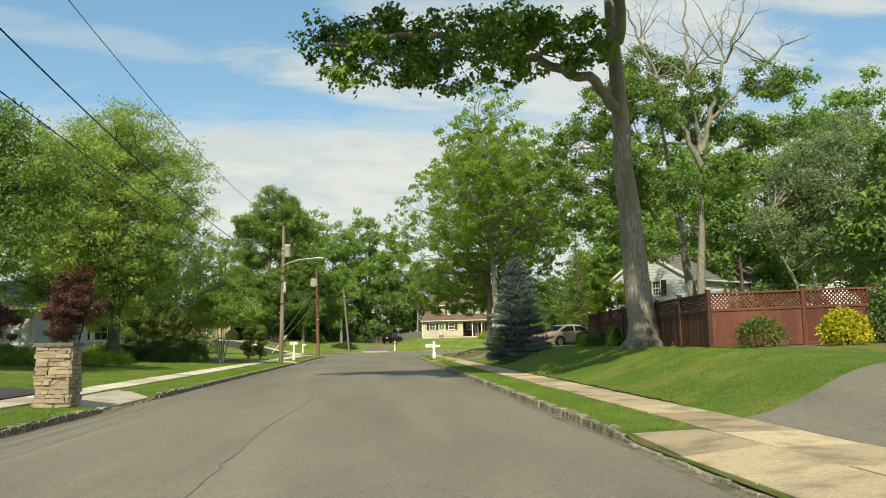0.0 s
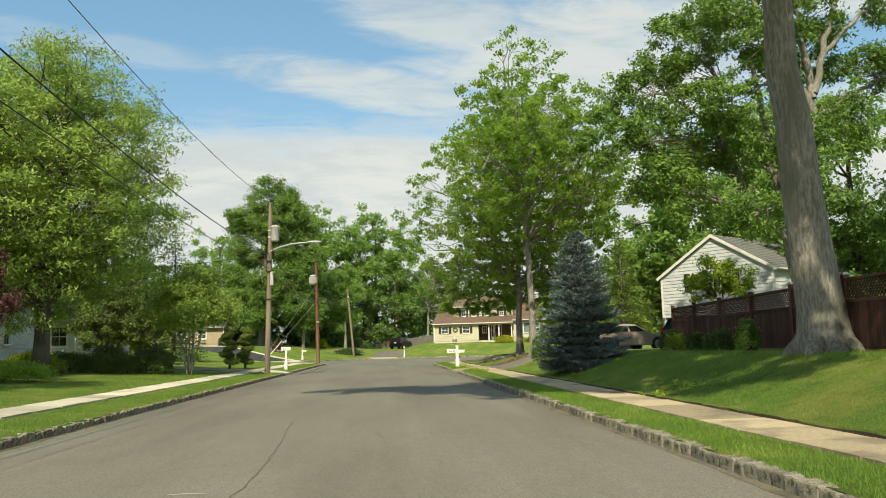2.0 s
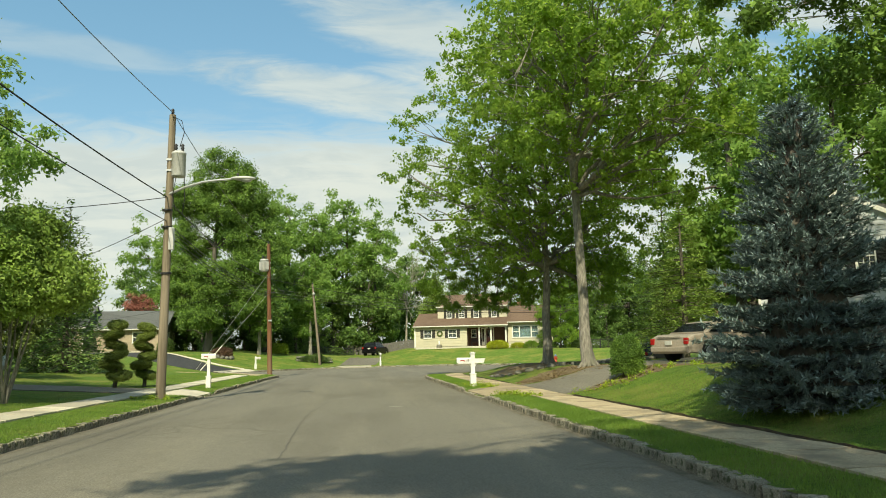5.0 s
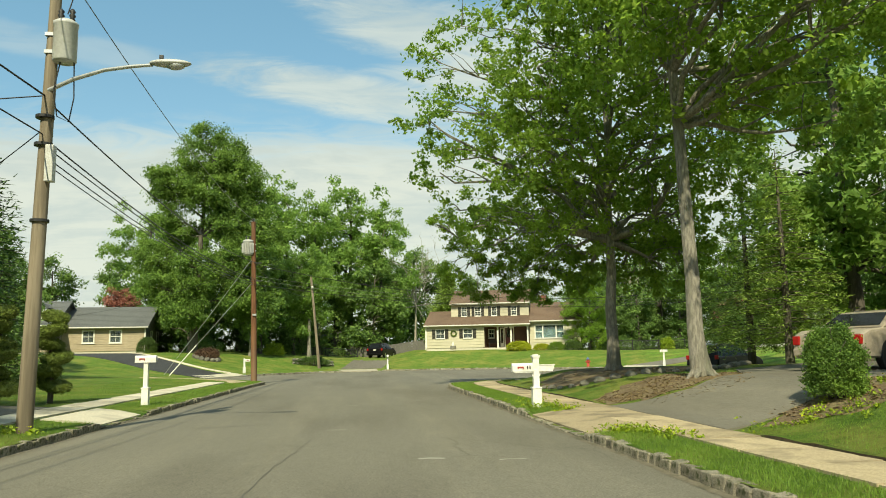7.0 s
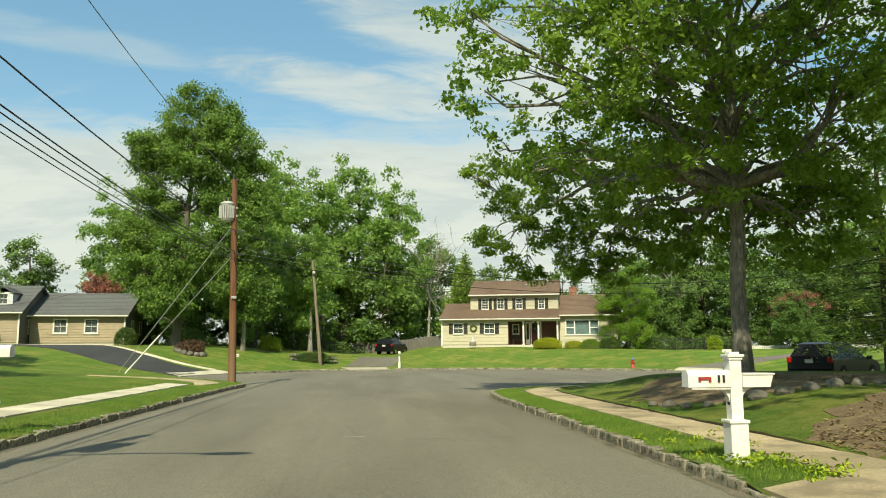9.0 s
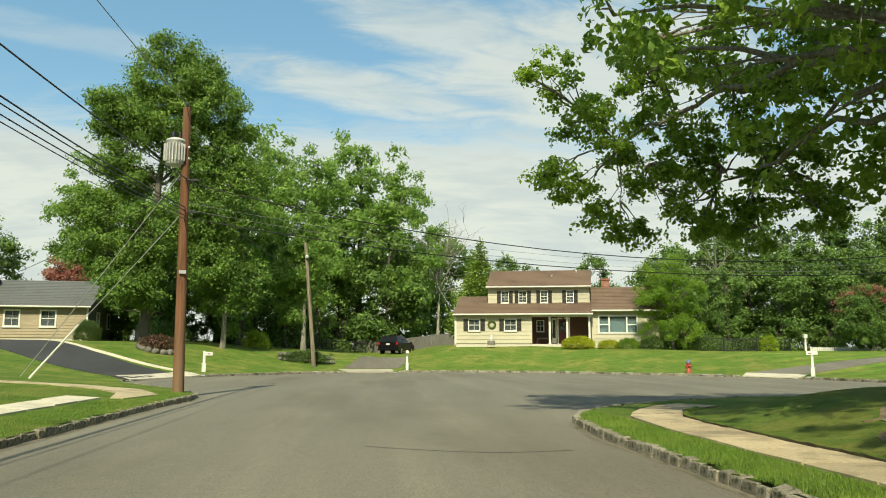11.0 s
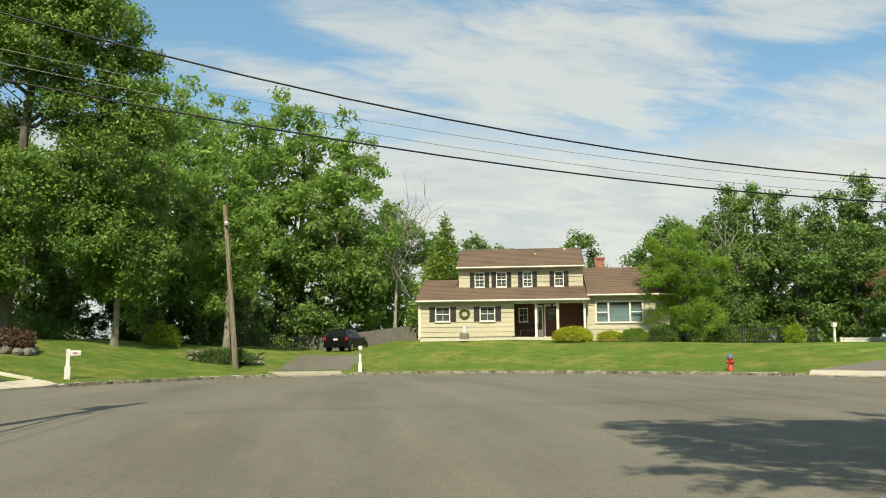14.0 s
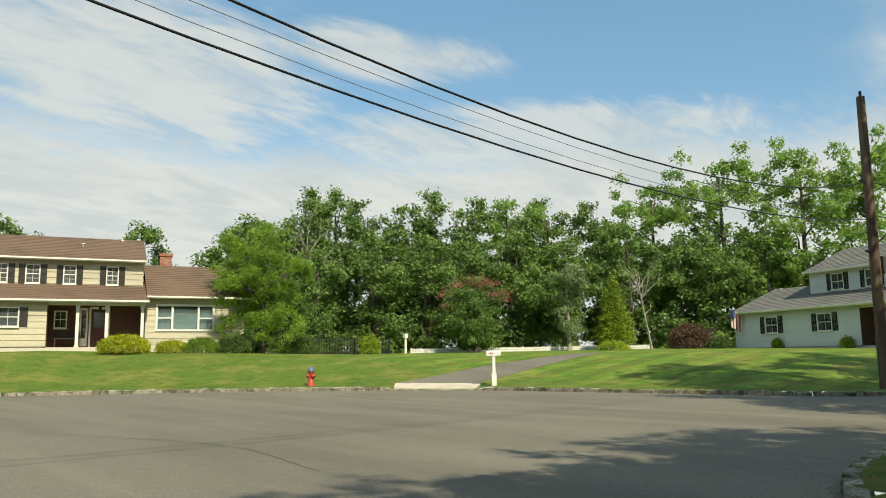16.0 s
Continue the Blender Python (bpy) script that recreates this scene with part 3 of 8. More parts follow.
def tree_meshes(seed, lobes, trunk, leaf=0.22, leaves=20000, clump=0.55, wide=0.62, gap=0.0, twigs=True, fork=0.5, flare=1.5, stems=1, bare=(), roots=0, core=0.0, per=95, kite=False, flat=0.62, boughs=(), plump=0.72):
    """Trunk with limbs, and a crown of leaves in clumps. lobes: (x, y, z, rx, ry, rz) from the foot; trunk: (radius, height, lean x, lean y)."""
    rng = np.random.default_rng(seed)
    wood = Tubes()
    r0, ht, lx, ly = trunk
    stem_paths = []
    for s in range(stems):
        ang = 2 * math.pi * s / max(stems, 1) + rng.uniform(0, 1)
        spread_r = 0.0 if stems == 1 else 0.28 * ht
        n = 12
        t = np.linspace(0, 1, n)
        path = np.stack([lx * t + spread_r * t * math.cos(ang), ly * t + spread_r * t * math.sin(ang), -0.25 + (ht + 0.25) * t], -1)
        path[1:-1, :2] += rng.normal(size=(n - 2, 2)) * r0 * 0.09
        k = r0 / math.sqrt(stems)
        rad = k * (1 - 0.72 * t) + k * (flare - 1) * np.exp(-t * ht / 0.55)
        wood.add(path, rad, 14 if r0 > 0.25 else 8)
        stem_paths.append((path, rad))
    for k in range(roots):
        a = 2 * math.pi * (k + rng.uniform(-0.3, 0.3)) / roots
        d = np.array([math.cos(a), math.sin(a), 0.0])
        reach = r0 * rng.uniform(1.5, 2.2)
        foot = [d * r0 * 0.55 + (0, 0, r0 * rng.uniform(1.7, 2.6)), d * r0 * 0.86 + (0, 0, r0 * 0.8), d * r0 * 1.35 + (0, 0, r0 * 0.30), d * reach + (0, 0, -0.10 * r0 - 0.02), d * reach * 1.3 + (0, 0, -0.5 * r0)]
        wood.add(foot, [r0 * 0.26, r0 * 0.42, r0 * 0.38, r0 * 0.22, r0 * 0.06], 9)
    near = []
    for pts, ra, rb in boughs:
        t = np.linspace(0, len(pts) - 1, 5 * len(pts))
        way = np.stack([np.interp(t, np.arange(len(pts)), np.array(pts)[:, i]) for i in range(3)], -1)
        way[1:] += rng.normal(size=(len(way) - 1, 3)) * 0.07
        rad = np.linspace(ra, rb, len(way))
        wood.add(way, rad, 9)
        near += list(zip(way[3:], rad[3:]))
    lobes = [(*lo[:5], max(lo[5], plump * min(lo[3], lo[4]))) for lo in lobes]
    weight = np.array([lo[3] * lo[4] + lo[4] * lo[5] + lo[3] * lo[5] for lo in lobes])
    weight = weight / weight.sum()
    centres, out_ways = [], []
    for (x, y, z, rx, ry, rz), w in zip(lobes, weight):
        path, rad = stem_paths[rng.integers(len(stem_paths))]
        c = np.array([x, y, z])
        side = math.hypot(x - lx * 0.5, y - ly * 0.5)
        za = min(max(z - 0.55 * side - 0.25 * rz, fork * ht * 0.75), ht * 0.97)
        k = int(np.clip(np.searchsorted(path[:, 2], za), 1, len(path) - 2))
        start, wide_r = path[k], rad[k]
        for q, qr in near:
            if np.linalg.norm(q - c) < np.linalg.norm(start - c) * 0.9:
                start, wide_r = q, qr
        limb = bend(start, c, rng, 0.07, 7, 0.06)
        lr = min(wide_r * 0.62, 0.05 + 0.02 * max(rx, ry, rz) * 2)
        wood.add(limb, np.linspace(lr, lr * 0.25, 7), 7)
        n_cl = max(4, int(leaves * w / per))
        got, tries = 0, 0
        while got < n_cl and tries < n_cl * 6:
            tries += 1
            v = unit(rng.normal(size=3)) * rng.uniform(0.12, 1.0) ** 0.42
            pos = c + v * np.array([rx, ry, rz])
            if noise.noise(Vector(pos) * (0.9 / max(clump, 0.2)) * 0.6 + Vector((seed, 0, 0))) < gap - 0.25:
                continue
            got += 1
            centres.append(pos)
            out_ways.append(v)
            if twigs and rng.random() < 0.006 * per:
                src = limb[rng.integers(2, 7)]
                wood.add(bend(src, pos, rng, 0.06, 4, 0.05), [0.035 * (lr / 0.12) ** 0.5 + 0.006, 0.022, 0.012, 0.006], 4)
    for bx, by, bz, length, rad in bare:
        root = np.array([bx, by, bz])
        for _ in range(5):
            d = unit(rng.normal(size=3) + np.array([0, 0, 1.2]))
            tip = root + d * length * rng.uniform(0.6, 1.0)
            limb = bend(root, tip, rng, 0.06, 6, 0.05)
            wood.add(limb, np.linspace(rad, rad * 0.2, 6), 5)
            for _ in range(7):
                q = limb[rng.integers(1, 6)]
                tw = q + unit(rng.normal(size=3) + d + np.array([0, 0, 0.5])) * length * rng.uniform(0.15, 0.4)
                wood.add(bend(q, tw, rng, 0.08, 4), [rad * 0.3, rad * 0.22, rad * 0.14, 0.006], 4)
    crown = None
    if leaves:
        centres = np.array(centres)
        n = max(1, int(leaves / len(centres)))
        sz = clump * rng.uniform(0.6, 1.3, len(centres))
        # each clump is a small dome of leaves that look outwards, thin below
        way = unit(rng.normal(size=(len(centres), n, 3)) + np.array([0, 0, 0.35]))
        way[..., 2] = np.where(way[..., 2] < -0.45, -way[..., 2], way[..., 2])
        far = rng.random((len(centres), n, 1)) ** 0.55 * rng.uniform(0.85, 1.25, (len(centres), n, 1))
        sz = sz[:, None, None] * 1.02
        skew = rng.uniform(0.7, 1.35, (len(centres), 1, 2))
        pts = centres[:, None] + way * far * sz * np.concatenate([skew, np.full((len(centres), 1, 1), flat * 1.35)], -1)
        face = way * 0.75 + np.array(out_ways)[:, None] * 0.35 + np.array([0, 0, 0.22])
        v, q = leaf_cards(rng, pts.reshape(-1, 3), leaf, wide, 0.9, kite=kite, facing=face.reshape(-1, 3), wild=0.75)
        if core:
            vs, fs = [v], [q]
            n = len(v)
            ball = bmesh.new()
            bmesh.ops.create_icosphere(ball, subdivisions=2, radius=1)
            bv, bf = np.array([p.co[:] for p in ball.verts]), np.array([[p.index for p in f.verts] for f in ball.faces])
            ball.free()
            for x, y, z, rx, ry, rz in lobes:
                vs.append(bv * (core * (1 + 0.25 * rng.normal(size=(len(bv), 1)))) * np.array([rx, ry, rz]) + np.array([x, y, z]))
                fs.append(bf + n)
                n += len(bv)
            v, q = np.concatenate(vs), np.concatenate(fs)
        crown = quad_mesh("crown", v, q, 3)
    return wood.mesh("trunk"), crown


def plant(name, meshes, m, bark, leaf, label, category="tree", group=""):
    ob = thing(name, m, label, category, group)
    link_mesh("trunk", meshes[0], bark, ob, shade=True)
    if meshes[1] is not None:
        link_mesh("crown", meshes[1], leaf, ob)
    return ob


def stand(x, y, turn=0.0, scale=1.0, sink=0.0):
    return Matrix.Translation((x, y, land(x, y) - sink)) @ Matrix.Rotation(radians(turn), 4, "Z") @ Matrix.Diagonal((scale, scale, scale, 1))


def lobes_for(rng, height, low, radius, n, shape="round"):
    out = []
    for i in range(n):
        f = (i + 0.5) / n
        z = low + (height - low) * f
        if shape == "round":
            r = radius * math.sqrt(max(0.12, 1 - ((f - 0.42) / 0.66) ** 2))
        elif shape == "tall":
            r = radius * math.sqrt(max(0.1, 1 - ((f - 0.45) / 0.62) ** 2)) * rng.uniform(0.8, 1.15)
        else:
            r = radius * (1 - 0.85 * f)
        for _ in range(1 if f > 0.88 else 3):
            a = rng.uniform(0, 2 * math.pi)
            off = r * rng.uniform(0.3, 0.62)
            s = r * rng.uniform(0.42, 0.62)
            out.append((off * math.cos(a), off * math.sin(a), z + rng.uniform(-0.06, 0.06) * height, s, s, min(s, (height - low) * 0.2) * rng.uniform(0.7, 1.0)))
    return out


def conifer_meshes(seed, height, radius, levels, per, leaf, wide=0.35, low=0.25, droop=0.25, fluff=26, up=0.0, taper=0.85, jit=0.5, core=0.0):
    """A cone of whorled branches set with needle sprays."""
    rng = np.random.default_rng(seed)
    wood = Tubes()
    wood.add([(0, 0, -0.2), (0.02, 0, height * 0.5), (0, 0, height * 0.98)], [0.035 * height * 0.6, 0.02 * height * 0.6, 0.01], 8)
    cs, dirs = [], []
    for lev in range(levels):
        f = lev / (levels - 1)
        z = low + (height - low - 0.15) * f
        r = radius * (1 - f) ** taper * (0.9 if lev == 0 else 1) + 0.06
        n = max(4, int(per * (1 - 0.65 * f)))
        for k in range(n):
            a = 2 * math.pi * (k + rng.uniform(-0.35, 0.35)) / n + lev * 0.7
            L = r * rng.uniform(0.72, 1.08)
            zz = z + rng.uniform(-jit, jit) * height / levels
            d = np.array([math.cos(a), math.sin(a), 0])
            end = d * L + np.array([0, 0, zz - droop * L * (1 - f) + up * L])
            mid = d * L * 0.55 + np.array([0, 0, zz - droop * L * 0.25 + up * L * 0.4])
            root = np.array([0, 0, zz])
            wood.add([root, mid, end], [0.022, 0.014, 0.005], 4)
            m = max(3, int(fluff * L / max(radius, 0.3)))
            t = 1.03 * rng.uniform(0.08, 1.0, m)[:, None] ** 0.7
            p = (1 - t) ** 2 * root + 2 * t * (1 - t) * mid * 1.0 + t**2 * end
            side = np.cross(d, [0, 0, 1])
            sp = rng.normal(size=(m, 1)) * 0.20 * L * (1.15 - t)
            p = p + side * sp + rng.normal(size=(m, 3)) * 0.03 * radius
            cs.append(p)
            dirs.append(unit(d + side * np.sign(sp) * 0.7 + rng.normal(size=(m, 3)) * 0.3 + np.array([0, 0, 0.12])))
    c, ax = np.concatenate(cs), np.concatenate(dirs)
    c, ax = np.repeat(c, 2, axis=0), np.repeat(ax, 2, axis=0)
    n = len(c)
    c = c + rng.normal(size=(n, 3)) * leaf * 0.4
    ax = unit(ax + rng.normal(size=(n, 3)) * 0.25)
    leaf = leaf * 0.7
    nor = rng.normal(size=(n, 3)) * 0.5 + np.array([0, 0, 1.0])
    nor = unit(nor - ax * (nor * ax).sum(1, keepdims=True))
    sd = np.cross(nor, ax)
    L = (leaf * rng.uniform(0.7, 1.3, n))[:, None]
    W = L * wide * 0.5
    v = np.stack([c - ax * L * 0.4 + sd * W, c + ax * L * 0.6, c - ax * L * 0.4 - sd * W], 1).reshape(-1, 3)
    if core:
        fs = np.linspace(0, 0.96, 14)
        wood.add([(0, 0, low + (height - low - 0.3) * f) for f in fs], [radius * (1 - f) ** taper * core * rng.uniform(0.85, 1.1) for f in fs], 14)
    return wood.mesh("trunk"), quad_mesh("crown", v, np.arange(3 * n).reshape(-1, 3), 3)


def spruce_meshes(seed, height, radius, levels, per, needle=0.085):
    """A full spruce: whorls of boughs, each set with tufts of stiff needles, the tips turned up."""
    rng = np.random.default_rng(seed)
    wood = Tubes()
    wood.add([(0, 0, -0.2), (0.02, 0, height * 0.5), (0, 0, height * 0.99)], [0.10, 0.055, 0.008], 8)
    # added bark-dark cone inside the boughs, standing for the crown's shaded depth
    fs = np.linspace(0, 0.97, 16)
    wood.add([(0, 0, 0.25 + (height - 0.5) * f) for f in fs], [radius * 0.42 * (1 - f) ** 0.62 * rng.uniform(0.85, 1.1) for f in fs], 14)
    tufts, ways = [], []
    for lev in range(levels):
        f = (lev + rng.uniform(-0.2, 0.2)) / levels
        f = min(max(f, 0.0), 0.985)
        z = 0.12 + (height - 0.12) * f
        r = radius * (1 - f) ** 0.62 * (0.88 + 0.12 * min(1.0, f * 8)) * rng.uniform(0.92, 1.06)
        n = max(5, int(per * (1 - 0.72 * f)))
        for k in range(n):
            a = 2 * math.pi * (k + rng.uniform(-0.4, 0.4)) / n + lev * 1.1
            L = r * rng.uniform(0.74, 1.10)
            d = np.array([math.cos(a), math.sin(a), 0.0])
            side = np.array([-d[1], d[0], 0.0])
            root = np.array([0, 0, z + rng.uniform(-0.06, 0.06)])
            mid = root + d * L * 0.55 + np.array([0, 0, -0.16 * L * (1 - f)])
            end = root + d * L + np.array([0, 0, (-0.13 + 0.5 * f) * L])
            wood.add([root, mid, end], [0.02, 0.012, 0.004], 4)
            m = max(6, int(30 * L / radius))
            t = np.linspace(0.30, 1.0, m) + rng.normal(0, 0.02, m)
            p = ((1 - t) ** 2)[:, None] * root + (2 * t * (1 - t))[:, None] * mid + (t**2)[:, None] * end
            s = rng.choice([-1.0, 1.0], m) * rng.random(m) * 0.34 * L * (1.12 - t)
            p = p + side * s[:, None] + np.array([0, 0, 1.0]) * (rng.normal(0, 0.02, m) - 0.25 * np.abs(s))[:, None]
            tufts.append(p)
            ways.append(unit(d + side * np.sign(s)[:, None] * 0.55 + np.array([0, 0, 0.25]) + rng.normal(size=(m, 3)) * 0.15))
    c, ax = np.concatenate(tufts), np.concatenate(ways)
    q = 15
    c, ax = np.repeat(c, q, axis=0), np.repeat(ax, q, axis=0)
    n = len(c)
    c = c + ax * rng.uniform(-0.085, 0.085, (n, 1))
    ax = unit(ax + rng.normal(size=(n, 3)) * 0.55 + np.array([0, 0, 0.12]))
    nor = rng.normal(size=(n, 3)) * 0.4 + np.array([0, 0, 1.0])
    nor = unit(nor - ax * (nor * ax).sum(1, keepdims=True))
    sd = np.cross(nor, ax)
    L = (needle * rng.uniform(0.7, 1.3, n))[:, None]
    v = np.stack([c + sd * L * 0.16, c + ax * L, c - sd * L * 0.16], 1).reshape(-1, 3)
    return wood.mesh("trunk"), quad_mesh("crown", v, np.arange(3 * n).reshape(-1, 3), 3)


def shrub_meshes(seed, rx, ry, rz, leaf=0.10, leaves=5000, shell=0.30, tidy=0.0, wide=0.6, flat=0.35):
    """Leaves in a dome on a few stems; tidy 1 gives a clipped outline."""
    rng = np.random.default_rng(seed)
    wood = Tubes()
    for _ in range(9):
        a, f = rng.uniform(0, 6.28), rng.uniform(0.3, 0.8)
        wood.add(bend((0.1 * rx * math.cos(a), 0.1 * ry * math.sin(a), -0.1), (rx * f * math.cos(a), ry * f * math.sin(a), rz * rng.uniform(0.8, 1.5)), rng, 0.06, 5), [0.02, 0.016, 0.012, 0.008, 0.004], 5)
    v = unit(rng.normal(size=(leaves, 3)))
    v[:, 2] = np.where(v[:, 2] < -flat, -v[:, 2], v[:, 2])
    rad = 1 - rng.random(leaves) ** 1.5 * shell
    if tidy < 1:
        lump = np.array([noise.noise(Vector(q) * 2.3 + Vector((seed, 3, 1))) for q in v])
        rad = rad * (1 + (1 - tidy) * 0.35 * lump) + (1 - tidy) * 0.06 * rng.normal(size=leaves)
    p = v * rad[:, None] * np.array([rx, ry, rz]) + np.array([0, 0, rz * 0.98 * flat + 0.06])
    p[:, 2] = np.maximum(p[:, 2], 0.03)
    verts, quads = leaf_cards(rng, p, leaf, wide, 0.4)
    return wood.mesh("trunk"), quad_mesh("crown", verts, quads, 3)


def shrub(seed, x, y, rx, ry, rz, leaf, label, size=0.10, leaves=4000, tidy=0.0, turn=0.0, category="shrub", name="shrub", group="", wide=0.6):
    ob = thing(name, stand(x, y, turn), label, category, group)
    w, c = shrub_meshes(seed, rx, ry, rz, size, leaves, tidy=tidy, wide=wide)
    link_mesh("stems", w, M_bark_d, ob)
    link_mesh("foliage", c, leaf, ob)
    return ob


def crown_of(seed, levels, gap=0.18, inner=True):
    """Lobes of a crown from levels (height, middle x, middle y, radius): a ring of lobes and one within for each."""
    rng = np.random.default_rng(seed)
    out = []
    for k, (z, cx, cy, r) in enumerate(levels):
        n = max(1, round(2.1 * r / 1.5)) if r > 1.2 else 1
        for i in range(n):
            a = 2 * math.pi * (i + 0.5 * (k % 2) + rng.uniform(-gap, gap)) / n
            size = (r * 0.36 + 0.45) * rng.uniform(0.82, 1.12)
            off = max(0.0, r - size) * rng.uniform(0.88, 1.05) if n > 1 else 0.0
            out.append((cx + off * math.cos(a), cy + off * math.sin(a), z + rng.uniform(-0.6, 0.6), size, size, size * rng.uniform(0.7, 0.9)))
        if inner and r > 3:
            out.append((cx, cy, z + 0.3, r * 0.45, r * 0.45, 1.3))
    return out


# big oak by the fence, its limb reaching out over the street
big_oak = plant("oak_tree", tree_meshes(11, [(-3.2, -1.8, 9.6, 2.6, 1.5, 0.9), (-6.0, -2.4, 8.7, 2.4, 1.3, 0.8), (-8.6, -2.8, 8.5, 1.7, 1.2, 0.8), (-4.6, -0.5, 10.6, 2.2, 1.5, 0.9), (-7.4, -1.2, 10.0, 1.9, 1.3, 0.8), (-9.8, -1.8, 9.6, 1.3, 1.0, 0.6)], (0.48, 13.8, -0.75, 0.0), 0.17, 15000, 0.38, plump=0.0, per=50, gap=0.21, fork=0.72, flare=1.3, roots=7, kite=True, boughs=[([(-0.45, 0, 7.9), (-1.6, -0.5, 9.0), (-3.4, -1.1, 9.3), (-5.6, -1.8, 9.9), (-8.0, -2.2, 9.6), (-10.4, -2.4, 9.2)], 0.20, 0.05), ([(-0.4, 0, 10.5), (-1.2, -3.0, 12.2), (-1.8, -6.5, 13.0), (-2.0, -10.0, 13.4), (-2.4, -12.6, 13.3)], 0.2, 0.06), ([(-1.8, -6.0, 12.9), (-4.5, -6.6, 12.6), (-8.5, -5.4, 12.4), (-12, -4.2, 12.2)], 0.11, 0.04)]), stand(8.95, 27.9, sink=0.2), M_bark, L_oak, "tall oak with a thick grey trunk on the sloping lawn", "tree")
# high foliage added mostly out of view, placed to shade the lawn and street
upper_wood, upper_leaves = tree_meshes(18, [(-3.4, -6.5, 12.9, 3.0, 2.4, 1.2), (-0.2, -5.5, 13.2, 2.6, 2.4, 1.2), (1.6, -3.0, 13.6, 2.0, 2.0, 1.0), (-6.4, -7.0, 12.6, 2.4, 2.2, 1.0), (-9.4, -5.0, 12.4, 2.4, 2.0, 0.9), (-12.0, -4.0, 12.2, 2.0, 1.8, 0.9), (-7.0, -3.2, 12.6, 2.2, 2.0, 0.9), (-3.0, -2.5, 12.8, 2.2, 2.0, 1.0), (-2, -9, 13.2, 2.2, 2.2, 0.9), (-5, -10, 13, 2.2, 2.2, 0.9), (-1, -12, 13.5, 2.4, 2.2, 0.9), (-4.5, -13, 13.2, 2.2, 2.2, 0.9), (1.5, -8.5, 13.5, 2.2, 2.2, 0.9), (2, -11.5, 14, 2.2, 2.2, 0.9), (-7.5, -8.5, 12.6, 2.2, 2.0, 0.9)], (0.20, 17.0, -0.9, 0.0), 0.21, 62000, 0.46, plump=0.0, per=60, gap=0.12, fork=1.05, flare=1.0, kite=True)
link_mesh("upper_limbs", upper_wood, M_bark, big_oak, shade=True)
link_mesh("upper_crown", upper_leaves, L_oak, big_oak)
# old oak behind the fence, partly bare
plant("oak_tree", tree_meshes(12, [(-1.2, 0, 11.6, 1.7, 1.6, 1.2), (-2.9, 0.3, 12.9, 1.3, 1.2, 0.9), (0.8, 0.2, 12.8, 1.3, 1.2, 1.0), (4.1, 0, 13.2, 1.6, 1.4, 1.0), (5.5, 0, 13.1, 1.1, 1.0, 0.7), (3.0, 0, 10.4, 1.5, 1.4, 1.0), (6.6, 0, 11.0, 1.4, 1.2, 0.7), (4.8, 0.2, 10.8, 1.3, 1.0, 0.6), (-0.8, -0.3, 7.6, 1.7, 1.6, 1.3), (-2.2, 0, 4.8, 1.4, 1.3, 1.0), (1.8, 0.2, 8.6, 1.3, 1.2, 0.9), (-2.6, 0.4, 9.4, 1.5, 1.3, 1.0)], (0.27, 10.5, 0.6, 0.2), 0.18, 22000, 0.42, gap=0.12, fork=0.6, per=50, plump=0.5, boughs=[([(0.5, 0, 8.8), (-0.6, 0, 11.5), (-1.6, 0.1, 13.5), (-2.6, 0, 16.2), (-3.3, 0, 17.6)], 0.16, 0.03), ([(0.5, 0, 9.4), (0.2, 0.2, 12.5), (0.0, 0.1, 15.5), (0.2, 0, 18.4)], 0.15, 0.03), ([(0.55, 0, 9.6), (1.4, 0, 12.4), (2.6, 0.2, 15.4), (3.6, 0, 18.2)], 0.15, 0.03), ([(1.0, 0, 11.2), (3.2, 0, 13.2), (5.4, 0.1, 15.4), (6.8, 0, 15.9)], 0.10, 0.025), ([(0.5, 0, 8.6), (2.6, 0, 9.8), (5.0, 0, 10.6), (6.8, 0, 11.2)], 0.11, 0.03)], bare=[(-1.6, 0.1, 13.5, 4.2, 0.045), (0.1, 0.1, 13.6, 4.6, 0.05), (2.2, 0.1, 14.4, 4.2, 0.05), (4.4, 0, 14.4, 3.2, 0.04), (-2.4, 0, 15.6, 2.6, 0.03)]), stand(16.4, 41), M_bark, L_oak, "half-bare old oak with pale dead branches behind the fence")
